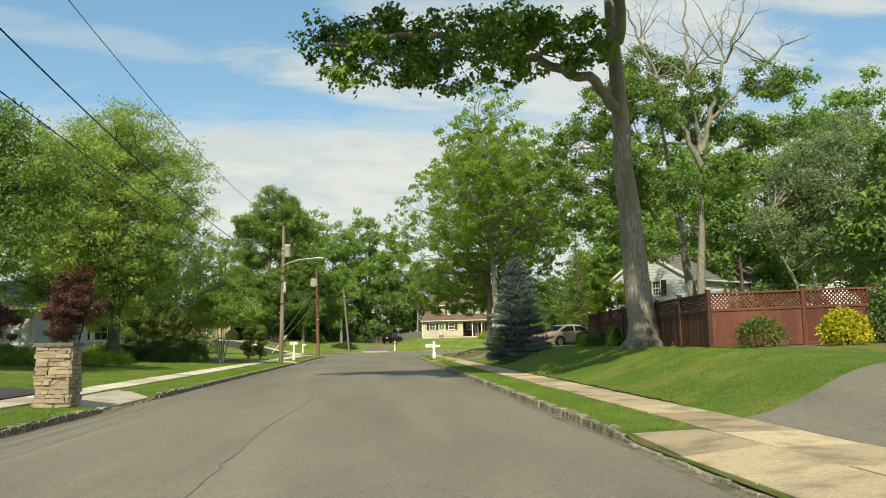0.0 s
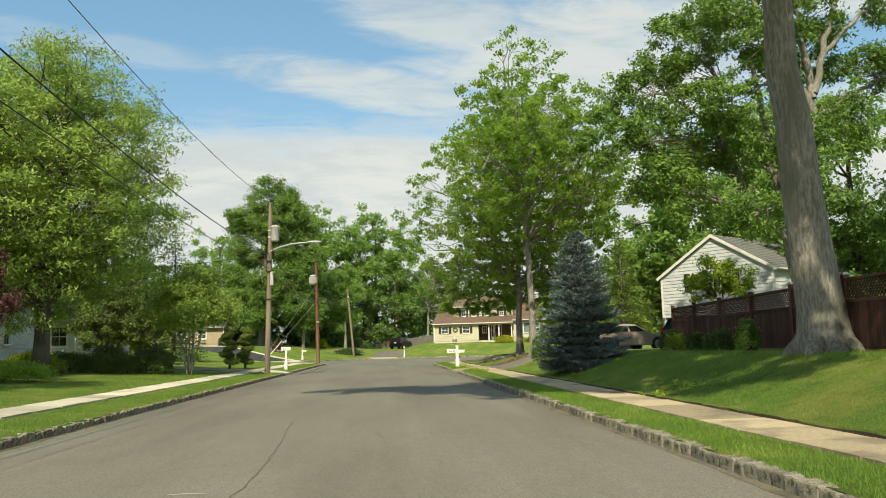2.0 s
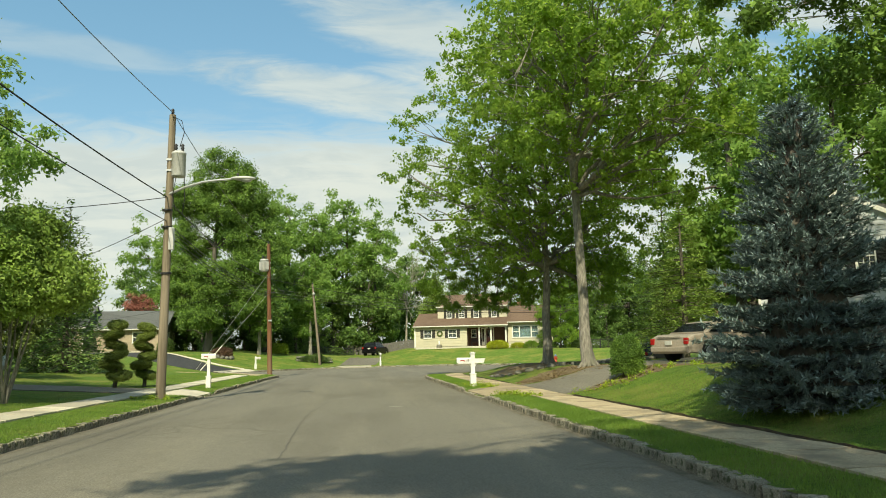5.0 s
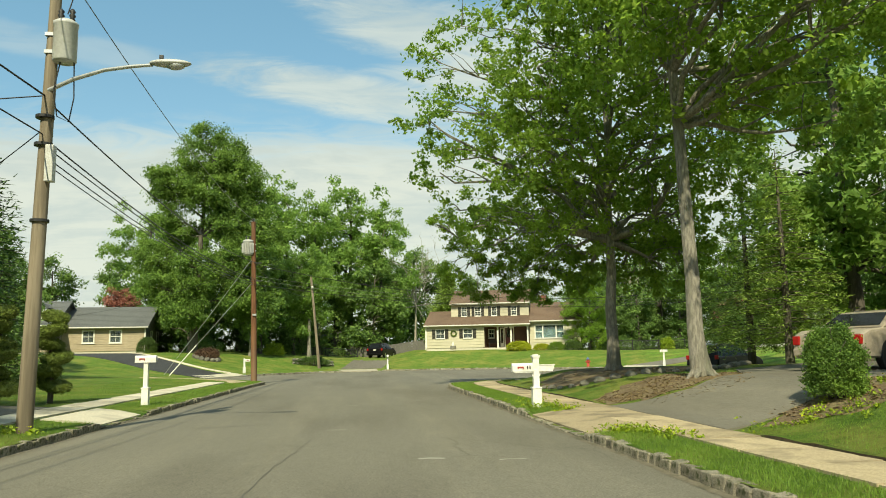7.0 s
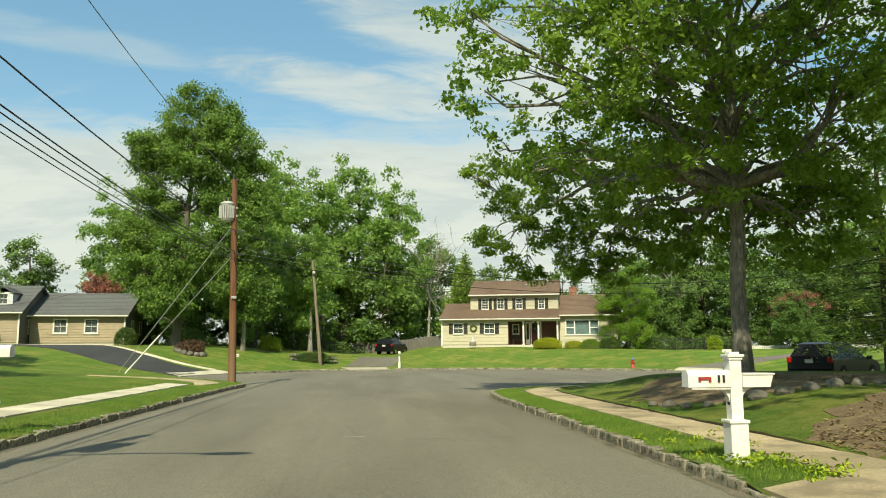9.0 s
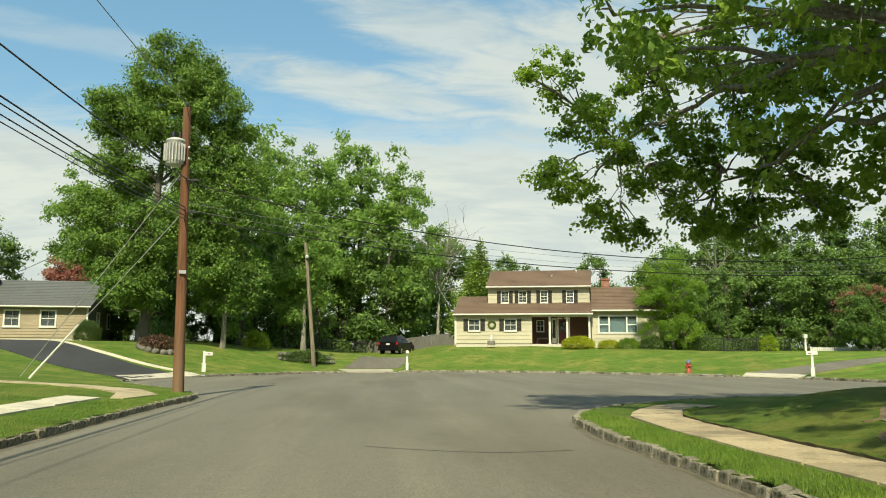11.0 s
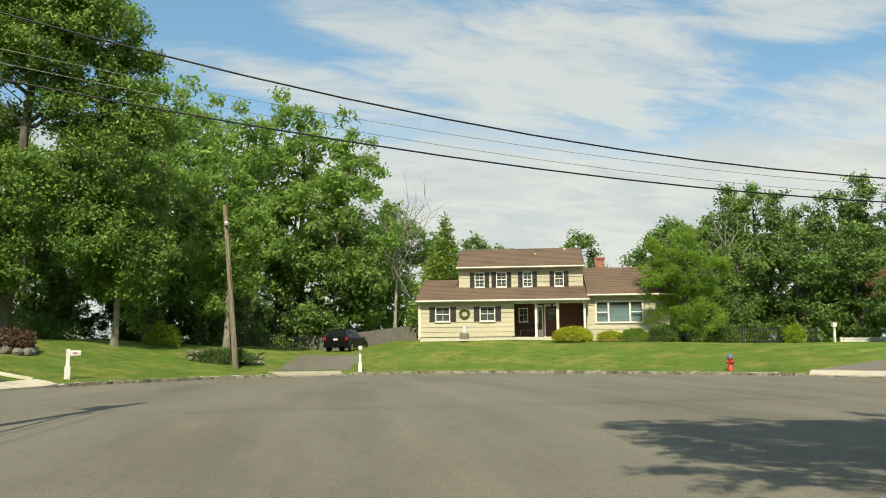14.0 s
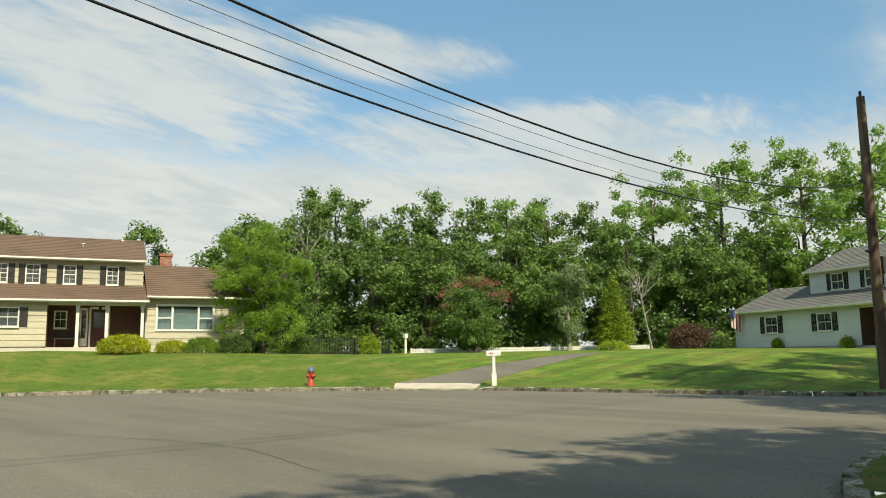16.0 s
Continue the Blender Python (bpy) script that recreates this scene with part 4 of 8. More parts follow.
# two maples at the corner
plant("maple_tree", tree_meshes(13, crown_of(13, [(6.8, 2.2, -0.4, 3.4), (8.4, 0.9, -1.6, 5.2), (10.2, 0.6, -2.4, 6.2), (12.2, 0.2, -2.0, 5.3), (14.2, -0.2, -0.8, 4.2), (16.0, -0.5, 0.2, 3.2), (17.6, -0.6, 0.2, 1.7)], inner=False), (0.215, 14.5, -0.5, 0.1), 0.175, 40000, 0.42, gap=0.22, fork=0.53, flare=1.35, roots=6, per=48, kite=True), stand(8.35, 55.6), M_bark, L_maple, "tall maple with a mottled grey trunk beside the driveway")
corner_maple = plant("maple_tree", tree_meshes(14, crown_of(14, [(3.9, 1.6, 1.6, 3.4), (5.6, 0.7, 0.2, 5.2), (7.8, 0.1, 0.0, 6.3), (10.0, -0.3, -1.2, 6.2), (12.2, -0.4, -2.8, 5.6), (14.2, -0.4, -3.4, 4.0), (15.8, -0.3, -3.2, 2.4)], inner=False) + [(-5.0, 3.6, 6.5, 1.3, 1.3, 0.9), (-4.0, 4.8, 5.9, 1.2, 1.2, 0.9), (-4.6, 2.4, 5.6, 1.2, 1.2, 0.9), (-6.0, 1.6, 7.6, 1.5, 1.5, 1.1), (-6.5, 0.6, 9.4, 1.5, 1.5, 1.2), (-6.1, -0.2, 11.3, 1.5, 1.5, 1.2), (-5.4, 3.0, 8.4, 1.4, 1.4, 1.0), (-5.6, 2.0, 10.2, 1.4, 1.4, 1.1), (-5.2, 0.4, 13.0, 1.4, 1.4, 1.1), (-0.4, 5.8, 7.4, 1.8, 1.8, 1.1), (2.6, 6.2, 6.8, 2.2, 2.2, 1.3), (4.0, 5.0, 6.4, 2.2, 2.2, 1.3), (2.6, 1.6, 3.8, 2.0, 1.8, 1.0), (0.6, 3.6, 4.0, 2.0, 2.0, 1.1), (-1.8, 3.4, 4.2, 1.3, 1.3, 0.8), (4.4, 3.4, 4.4, 2.0, 2.0, 1.2)], (0.225, 13.5, 0.2, 0.1), 0.165, 76000, 0.41, gap=0.20, fork=0.35, flare=1.4, roots=6, per=44, kite=True), stand(9.0, 64.4), M_bark, L_maple, "broad maple with a grey trunk in a stone-edged bed")
bough_wood, bough_leaves = tree_meshes(17, [(-5.3, 7.2, 6.6, 0.7, 0.7, 0.55), (-4.6, 7.3, 5.8, 0.8, 0.8, 0.62), (-5.45, 7.3, 4.55, 0.5, 0.5, 0.39), (-4.8, 7.2, 4.2, 0.6, 0.6, 0.47), (-4.3, 7, 3.45, 0.5, 0.5, 0.39), (-3.6, 7.2, 3.1, 0.55, 0.55, 0.43), (-3.9, 7.2, 5.1, 0.7, 0.7, 0.55), (-3.5, 6.4, 6.6, 0.9, 0.9, 0.7), (-2.9, 7.2, 4.2, 0.85, 0.85, 0.66), (-2.6, 7, 5.6, 0.9, 0.9, 0.7), (-2.2, 6.8, 3.4, 0.75, 0.75, 0.58), (-1.6, 7, 4.7, 1, 1, 0.78), (-1.4, 6.2, 6.1, 1, 1, 0.78), (-1, 6.6, 3.3, 0.85, 0.85, 0.66), (-0.4, 6.6, 5, 1.1, 1.1, 0.86), (0, 6.2, 3.8, 1, 1, 0.78), (-0.2, 6.0, 6.6, 1.1, 1.1, 0.86), (-2.3, 6.3, 7.0, 0.9, 0.9, 0.7)], (0.06, 6.6, 0.1, 0.05), 0.105, 36000, 0.27, gap=0.12, flare=1.0, kite=True, per=70, boughs=[([(0.1, 0.1, 4.6), (-1.0, 3.5, 6.0), (-2.2, 5.8, 5.9), (-3.9, 7.2, 5.2)], 0.10, 0.03), ([(0.1, 0.1, 4.2), (-0.6, 4.2, 4.8), (-1.3, 6.8, 4.4)], 0.09, 0.03)])
link_mesh("bough", bough_wood, M_bark, corner_maple, shade=True)
link_mesh("bough_foliage", bough_leaves, L_maple, corner_maple)
# light green tree over the left lawn
plant("willow_oak_tree", tree_meshes(15, crown_of(15, [(3.4, -2.4, -0.4, 4.0), (4.2, -0.9, 1.2, 4.4), (5.4, -0.6, 1.0, 5.6), (7.2, -0.5, 0.8, 6.2), (9.0, -0.6, 0.8, 5.9), (10.6, -0.6, 0.8, 4.8), (11.8, -0.8, 0.8, 3.2)], 0.3), (0.30, 10.5, 0.4, 0.1), 0.22, 76000, 0.60, wide=0.36, gap=-0.04, fork=0.3, per=44, flat=0.42), stand(-13.0, 43.6), M_bark_d, L_light, "rounded light-green willow oak on the front lawn")
plant("willow_oak_tree", tree_meshes(16, [(0, 0, 8.0, 2.6, 2.6, 1.9), (-2.6, 0, 6.4, 2.4, 2.4, 1.7), (2.0, 0.3, 6.2, 2.2, 2.3, 1.7), (0.2, -1.2, 4.6, 2.2, 2.0, 1.4), (1.8, -1.0, 4.2, 1.8, 1.6, 1.2), (-2.4, -1, 4.2, 2.0, 1.8, 1.2)], (0.26, 8.5, 0.2, 0.1), 0.22, 26000, 0.58, wide=0.42, gap=0.0, fork=0.3, per=55, flat=0.45), stand(-14.2, 30.5), M_bark_d, L_oak, "dense leafy tree at the edge of the lawn")


# ---- paved areas ----
S = 0.03
paving("driveway_south", [(5.4, 2), (5.4, 13.7), (9.0, 15.9), (13, 17.2), (19, 18), (24, 18), (24, 2)], S, M_drive, "plain grey asphalt driveway across the pavement")
paving("driveway_maple", [(5.42, 48.3), (5.42, 53.9), (7.2, 53.6), (9.2, 55.2), (11.2, 59.6), (16, 63.5), (19.5, 61.5), (17.4, 55.5), (12.5, 51.5), (9.3, 50.4), (7.4, 48.9)], S, M_drive, "grey asphalt driveway under the maple")
paving("driveway_pillar", [(-7.3, 19.2), (-7.3, 23.0), (-20, 24.5), (-26, 25), (-26, 20), (-14, 19.4)], S, M_sealed, "dark sealed asphalt driveway beside the stone pillar")
paving("driveway_topiary", [(-7.2, 53.2), (-7.2, 56.2), (-14, 56.4), (-19, 58), (-19, 54.5), (-14, 53.2)], S, M_drive, "narrow grey driveway behind the topiary yews")
paving("driveway_ranch", [(-10.6, 90.6), (-9.7, 95.6), (-15, 98.4), (-24, 104.5), (-31, 108.5), (-33, 105), (-24, 99.3), (-15, 93)], S, M_sealed, "dark asphalt driveway climbing to the ranch house")
paving("driveway_cream", [(-1.9, 106.0), (1.7, 107.4), (2.4, 112), (3.3, 118), (4.2, 124), (4.4, 128.0), (0.2, 128.4), (-0.1, 122), (-0.6, 116), (-1.2, 111)], S, M_drive, "asphalt driveway rising beside the cream house")
paving("driveway_corner", [(20.8, 97.9), (22.7, 95.3), (26, 95.6), (31.5, 96.2), (31.8, 97.3), (25.5, 98.0)], S, M_drive, "asphalt driveway crossing the corner lawn")
paving("apron_maple", [(3.55, 49.2), (3.5, 53.0), (4.45, 53.2), (4.45, 49.0)], S, M_walk, "tan concrete driveway apron", "apron")
paving("apron_pillar", [(-5.12, 19.6), (-5.12, 22.7), (-6.2, 23.6), (-6.2, 19.3)], S, M_pale, "pale concrete driveway apron", "apron")
paving("apron_topiary", [(-5.12, 53.3), (-5.1, 56.0), (-6.2, 56.4), (-6.2, 53.1)], S, M_pale, "pale concrete driveway apron", "apron")
paving("apron_ranch", [(-10.55, 90.6), (-8.75, 96.3), (-9.7, 97.0), (-11.4, 91.4)], S + 0.004, M_pale, "pale concrete driveway apron", "apron")
paving("apron_cream", [(-1.8, 104.15), (1.35, 105.65), (1.2, 106.6), (-2.2, 105.2)], S + 0.004, M_pale, "pale concrete driveway apron", "apron")
paving("apron_corner", [(20.35, 97.15), (22.1, 94.5), (22.9, 95.0), (21.0, 97.9)], S + 0.004, M_pale, "pale concrete driveway apron", "apron")
paving("driveway_edging", [(-9.75, 96.7), (-15, 98.45), (-24, 104.55), (-31, 108.6), (-31, 109.0), (-24, 104.95), (-15, 98.85), (-9.8, 97.1)], S + 0.03, M_pale, "pale concrete edging strip along the driveway", "edging")


def walk_strip(line, s0, s1, off0, off1, material, name, label, slab=1.25, wiggle=0.012, category="pavement"):
    """A pavement of single slabs along a kerb line, at the offsets off0 to off1 from it."""
    top = thing(name, Matrix(), label, category, kind="structure")
    n = int((s1 - s0) / slab)
    rng = np.random.default_rng(int(s1 * 7) % 1000)
    for i in range(n):
        a, b = s0 + i * slab + 0.018, s0 + (i + 1) * slab - 0.018
        (pa, ta), (pb, tb) = at_length(line, a), at_length(line, b)
        na, nb = np.array([-ta[1], ta[0]]), np.array([-tb[1], tb[0]])
        c = [pa + na * off0, pb + nb * off0, pb + nb * off1, pa + na * off1]
        z = lands(c) + 0.03 + rng.normal(0, wiggle * 0.35, 4)
        bm = bmesh.new()
        prism(bm, [(p[0], p[1], h - 0.10) for p, h in zip(c, z)], (0, 0, 0.10))
        part("slab", bm, material, top)
    return top


EAST_N = EAST[::-1]
s_e = lambda y: where_y(EAST_N[EAST_N[:, 1] < 70], y)
walk_strip(EAST_N, s_e(1.0), s_e(66.0) + 9.0, -1.05, -2.0, M_walk, "pavement_east", "tan concrete pavement slabs between verge and lawn")
s_w = lambda y: where_y(WEST, y)
walk_strip(WEST, s_w(8.0), s_w(74.6), 1.38, 2.15, M_pale, "pavement_west", "pale concrete pavement slabs between verge and lawn")
walk_strip(EAST_N, s_e(12.75) - 9.6, s_e(12.75) + 0.01, -0.13, -1.02, M_walk, "apron_south", "tan concrete driveway apron cast in slabs", 1.6, 0.02, "apron")
# soil of the turf edge, coloured dark for the shadow under the overgrown lawn
M_soil_shade = mottled("shaded_soil", (0.075, 0.06, 0.04), (0.045, 0.036, 0.025), (0.09, 0.10, 0.04), big=2, small=22, bump=0.6, dist=0.02)


def lawn_edge(line, s0, s1, off, name):
    """The cut turf edge standing a little above the pavement."""
    rng = np.random.default_rng(int(s1 * 3) % 997)
    bm = bmesh.new()
    ring_, side = [], math.copysign(1, off)
    for q in np.arange(s0, s1, 0.22):
        p, t = at_length(line, q)
        nn = np.array([-t[1], t[0]])
        a, b = p + nn * (off + side * rng.uniform(-0.03, 0.015)), p + nn * (off + side * 0.16)
        z = float(lands([a])[0])
        h = (0.045 + rng.uniform(0.008, 0.03)) * min(1.0, (q - s0) / 1.2 + 0.05, (s1 - q) / 1.2 + 0.05)
        ring_.append([bm.verts.new((*c, zz)) for c, zz in ((a, z - 0.05), (a, z + h), (a * 0.6 + b * 0.4, z + h + 0.012), (b, float(lands([b])[0]) - 0.01))])
    for u, v in zip(ring_, ring_[1:]):
        for i in range(3):
            f = bm.faces.new((u[i], u[i + 1], v[i + 1], v[i]))
            f.material_index = 0 if i == 0 else 1
    ob = part(name, bm, M_soil_shade)
    ob.data.materials.append(M_grass)
    return tagged(ob, "cut turf edge of the lawn, its soil face coloured dark for shade", "lawn edge", kind="structure")


lawn_edge(EAST_N, s_e(15.2), s_e(48.0), -2.0, "turf_edge_east")
lawn_edge(EAST_N, s_e(54.2), s_e(66.0) + 8.0, -2.0, "turf_edge_east")
paving("pavement_bend", [(-6.2, 74.5), (-6.6, 76.2), (-7.6, 77.6), (-9.2, 78.6), (-11.5, 79.2), (-11.5, 80.3), (-8.8, 79.8), (-6.7, 78.4), (-5.6, 76.4), (-5.9, 74.5)], S, M_walk, "tan pavement curving away at the corner", "pavement")

# ---- granite kerbs: the nearest stones as pieces, the rest as one mesh ----


def kerb_line(line, rows, seed, near, name, label):
    rng = np.random.default_rng(seed)
    top = thing(name, Matrix(), label, "kerb", kind="structure")
    shapes = []
    for k in range(6):
        bm = bmesh.new()
        L, W, H = 0.5, 0.5, 0.5
        box(bm, -L, L, -W, W, -H, H)
        for v in bm.verts:
            v.co += Vector(rng.uniform(-0.07, 0.07, 3))
        bmesh.ops.bevel(bm, geom=list(bm.edges), offset=0.055, segments=1, affect="EDGES")
        bmesh.ops.recalc_face_normals(bm, faces=bm.faces)
        me = bpy.data.meshes.new("stone")
        bm.to_mesh(me)
        bm.free()
        me.materials.append(M_kerb)
        shapes.append(me)
    rest_v, rest_f, count = [], [], 0
    base = [np.array([v.co for v in me.vertices]) for me in shapes]
    polys = [[list(p.vertices) for p in me.polygons] for me in shapes]
    for s0, s1, out in rows:
        s = s0
        while s < s1:
            L = rng.uniform(0.19, 0.30)
            p, t = at_length(line, s + L / 2)
            nrm_ = np.array([-t[1], t[0]]) * out
            c = p + nrm_ * (0.07 + rng.normal(0, 0.008))
            d = min(math.hypot(p[0] - cx, p[1] - cy) - half for cx, cy, half in DROPS)
            h = KERB_TOP + 0.003 - 0.09 * float(1 - smooth(-0.2, 0.5, d)) + rng.normal(0, 0.007)
            ang = math.degrees(math.atan2(t[1], t[0])) + rng.normal(0, 2.0)
            m = pose(c[0], c[1], h - 0.11, rng.normal(0, 2), rng.normal(0, 2), ang) @ Matrix.Diagonal((L * 0.98, 0.15 * rng.uniform(0.9, 1.12), 0.22, 1))
            k = int(rng.integers(6))
            if near(p):
                ob = new("stone", shapes[k])
                ob.parent = top
                ob.matrix_local = m
            else:
                mm = np.array(m)
                rest_v.append(base[k] @ mm[:3, :3].T + mm[:3, 3])
                rest_f += [[i + count for i in f] for f in polys[k]]
                count += len(base[k])
            s += L + 0.012
    me = bpy.data.meshes.new("far_stones")
    me.from_pydata(np.concatenate(rest_v).tolist(), [], rest_f)
    ob = link_mesh("far_stones", me, M_kerb_far, top)
    tagged(ob, kind="stuff")
    return top


kerb_line(EAST_N, [(s_e(4.0), s_e(66.0) + 24.0, -1)], 61, lambda p: p[1] < 80 and p[0] < 6 and p[1] > 8, "kerb_east", "rough grey granite block kerb")
kerb_line(WEST, [(s_w(10.0), lengths(WEST)[-1], 1)], 62, lambda p: 14 < p[1] < 80, "kerb_west", "rough grey granite block kerb")
kerb_line(NORTH, [(0.3, 75.0, 1)], 63, lambda p: False, "kerb_north", "low granite block kerb round the turning bulb")

# ---- poles, lines and street fittings ----


def sag_line(a, b, sag, n=14):
    t = np.linspace(0, 1, n)[:, None]
    p = np.array(a) + (np.array(b) - np.array(a)) * t
    p[:, 2] -= 4 * sag * (t * (1 - t))[:, 0]
    return p


def cable(a, b, sag, r, mat, label):
    ob = rod("overhead_cable", sag_line(a, b, sag, 22), r, mat, None, 5)
    return tagged(ob, label, "cable")


def insulator(z=0.0):
    return lathe([(0.02, 0), (0.05, 0.02), (0.03, 0.05), (0.055, 0.08), (0.03, 0.11), (0.05, 0.14), (0.02, 0.18)], 12)


def pole(x, y, h, lean, mat, label, r=0.15):
    top = thing("utility_pole", Matrix.Translation((x, y, land(x, y) - 0.05)), label, "utility pole")
    n = 10
    t = np.linspace(0, 1, n)
    tb = Tubes()
    tb.add(np.stack([lean[0] * t, lean[1] * t, h * t], -1), r * (1 - 0.30 * t), 14)
    me = tb.mesh("shaft")
    link_mesh("shaft", me, mat, top, shade=True)
    bm = lathe([(r * 0.7, 0), (r * 0.66, 0.02), (r * 0.3, 0.035)], 14)
    bmesh.ops.translate(bm, verts=bm.verts, vec=(lean[0], lean[1], h))
    part("pole_top", bm, mat, top)
    bm = insulator()
    bmesh.ops.translate(bm, verts=bm.verts, vec=(lean[0], lean[1], h + 0.03))
    part("insulator", bm, M_dark, top, "dark ribbed insulator", True)
    return top


def transformer(parent, x, y, z, r, hgt, fins):
    bm = lathe([(r * 0.92, 0), (r, 0.03), (r, hgt - 0.06), (r * 1.05, hgt - 0.05), (r * 1.05, hgt), (r * 0.7, hgt + 0.05)], 24)
    bmesh.ops.translate(bm, verts=bm.verts, vec=(x, y, z))
    tank = part("transformer_tank", bm, M_tank, parent, "pale grey transformer can", True)
    if fins:
        for k in range(9):
            a = math.radians(-150 + k * 15)
            bm = boxes((-0.012, 0.012, -0.05, 0.05, 0.1, hgt - 0.14))
            bmesh.ops.transform(bm, matrix=Matrix.Translation((x + (r + 0.03) * math.cos(a), y + (r + 0.03) * math.sin(a), z)) @ Matrix.Rotation(a + math.pi / 2, 4, "Z"), verts=bm.verts)
            part("cooling_fin", bm, M_tank, tank)
    for dx in (-0.09, 0.1):
        bm = insulator()
        bmesh.ops.scale(bm, vec=(1.1, 1.1, 1.3), verts=bm.verts)
        bmesh.ops.translate(bm, verts=bm.verts, vec=(x + dx, y, z + hgt + 0.04))
        part("bushing", bm, M_dark, tank, "dark ribbed bushing", True)
    for f in (0.25, 0.7):
        part("mounting_bracket", boxes((min(x, 0), max(x, 0), -0.04, 0.04, z + hgt * f, z + hgt * f + 0.06)), M_galv, parent)
    return tank


A = pole(-5.55, 50.8, 8.35, (0.12, 0.1), M_pole, "weathered grey wooden utility pole with a street lamp", 0.135)
transformer(A, 0.36, -0.05, 6.45, 0.20, 0.72, False)
arm = [(0.1, 0, 5.95), (0.55, -0.1, 6.13), (1.1, -0.2, 6.27), (1.6, -0.3, 6.31), (1.95, -0.36, 6.32)]
rod("lamp_arm", arm, [0.04, 0.038, 0.035, 0.032, 0.03], M_galv, A, 10)
bm = bmesh.new()
bmesh.ops.create_uvsphere(bm, u_segments=18, v_segments=10, radius=1)
bmesh.ops.transform(bm, matrix=Matrix.Translation((2.27, -0.42, 6.33)) @ Matrix.Diagonal((0.36, 0.14, 0.065, 1)), verts=bm.verts)
head_ = part("lamp_head", bm, M_tank, A, "grey cobra lamp head", True)
bm = bmesh.new()
bmesh.ops.create_uvsphere(bm, u_segments=16, v_segments=8, radius=1)
bmesh.ops.transform(bm, matrix=Matrix.Translation((2.36, -0.43, 6.29)) @ Matrix.Diagonal((0.17, 0.10, 0.08, 1)), verts=bm.verts)
part("lamp_lens", bm, M_galv, head_, "cloudy lamp lens", True)
part("photocell", boxes((2.08, 2.15, -0.44, -0.38, 6.40, 6.48), bevel=0.01), M_dark, head_)
part("meter_box", boxes((0.13, 0.27, -0.10, 0.06, 4.3, 4.95), bevel=0.015), M_tank, A, "grey steel box")
rod("jumper_wire", [(0.14, 0, 8.3), (0.42, -0.05, 8.15), (0.5, -0.05, 7.8), (0.38, -0.05, 7.35)], 0.012, M_wire, A, 5)
rod("jumper_wire", [(0.3, -0.05, 6.5), (0.22, -0.1, 5.9), (0.3, -0.1, 5.45), (0.5, -0.1, 5.35), (0.55, -0.05, 5.8), (0.52, -0.05, 6.6)], 0.012, M_wire, A, 5)
for z in (5.45, 4.95, 3.6):
    part("pole_band", (lambda b: (bmesh.ops.translate(b, verts=b.verts, vec=(0.05, 0.04, z)), b)[1])(lathe([(0.155, 0), (0.155, 0.05)], 14)), M_dark, A)

B = pole(-5.55, 78.25, 8.35, (-0.15, 0.05), M_pole_r, "reddish brown wooden utility pole at the corner", 0.16)
transformer(B, -0.40, 0.0, 6.6, 0.27, 0.75, True)
part("number_plate", boxes((-0.1, 0.1, -0.19, -0.17, 3.4, 3.5)), M_galv, B)
for z in (6.15, 5.2):
    part("cross_bracket", boxes((-0.3, 0.3, -0.05, 0.05, z, z + 0.05)), M_dark, B)
C = pole(-3.75, 105.9, 8.0, (-0.75, 0.1), M_pole, "leaning grey-brown wooden pole at the kerb", 0.14)
bm = lathe([(0.10, 0), (0.13, 0.1), (0.06, 0.2)], 12)
bmesh.ops.translate(bm, verts=bm.verts, vec=(-0.62, -0.12, 7.0))
part("fixture", bm, M_tank, C)
D = pole(27.1, 82.35, 8.7, (-0.2, -0.1), M_pole_d, "weathered brown utility pole on the corner lawn", 0.17)
for z in (6.1, 5.2, 4.0):
    part("cross_bracket", boxes((-0.45, 0.2, -0.06, 0.06, z, z + 0.06)), M_dark, D)
part("meter_box", boxes((0.12, 0.4, -0.2, 0.05, 3.4, 3.9), bevel=0.02), M_dark, D)
Z = pole(-6.2, 2.0, 10.3, (0, 0), M_pole, "weathered grey wooden utility pole behind the drive")

tA, tB, tZ = (-5.43, 50.9, 8.55), (-5.7, 78.3, 8.55), (-6.2, 2.0, 10.5)
cable(tZ, tA, 1.5, 0.011, M_wire_g, "thin grey primary line between the poles")
cable(tA, tB, 0.5, 0.011, M_wire_g, "thin grey primary line between the poles")
cable((-6.2, 2.0, 8.5), (-5.5, 50.8, 5.95), 1.2, 0.017, M_wire, "thick black cable between the poles")
cable((-5.5, 50.8, 5.9), (-5.6, 78.2, 6.3), 0.45, 0.016, M_wire, "thick black cable between the poles")
cable((-6.2, 2.0, 6.8), (-5.5, 50.8, 5.25), 0.8, 0.013, M_wire, "black telephone cable on the poles")
for dz, r in ((0, 0.015), (-0.12, 0.012), (-0.3, 0.012), (-0.42, 0.01)):
    cable((-5.5, 50.8, 5.2 + dz), (-5.6, 78.2, 5.45 + dz * 0.8), 0.4, r, M_wire, "black telephone cable on the poles")
cable((-5.55, 50.8, 5.95), (-19, 47, 5.2), 0.5, 0.012, M_wire, "black service drop to the white house")
cable((-5.55, 50.8, 5.3), (-20, 66, 4.2), 0.5, 0.01, M_wire, "black service drop to the white house")
cable((-5.6, 78.25, 6.2), (26.95, 82.3, 6.2), 1.82, 0.015, M_wire, "twisted black cable across the bulb")
cable((-5.6, 78.25, 5.15), (26.95, 82.3, 5.08), 1.2, 0.014, M_wire, "black telephone cable across the bulb")
cable((-5.6, 78.25, 5.6), (26.95, 82.3, 5.45), 1.28, 0.0045, M_wire_g, "thin grey strand across the bulb")
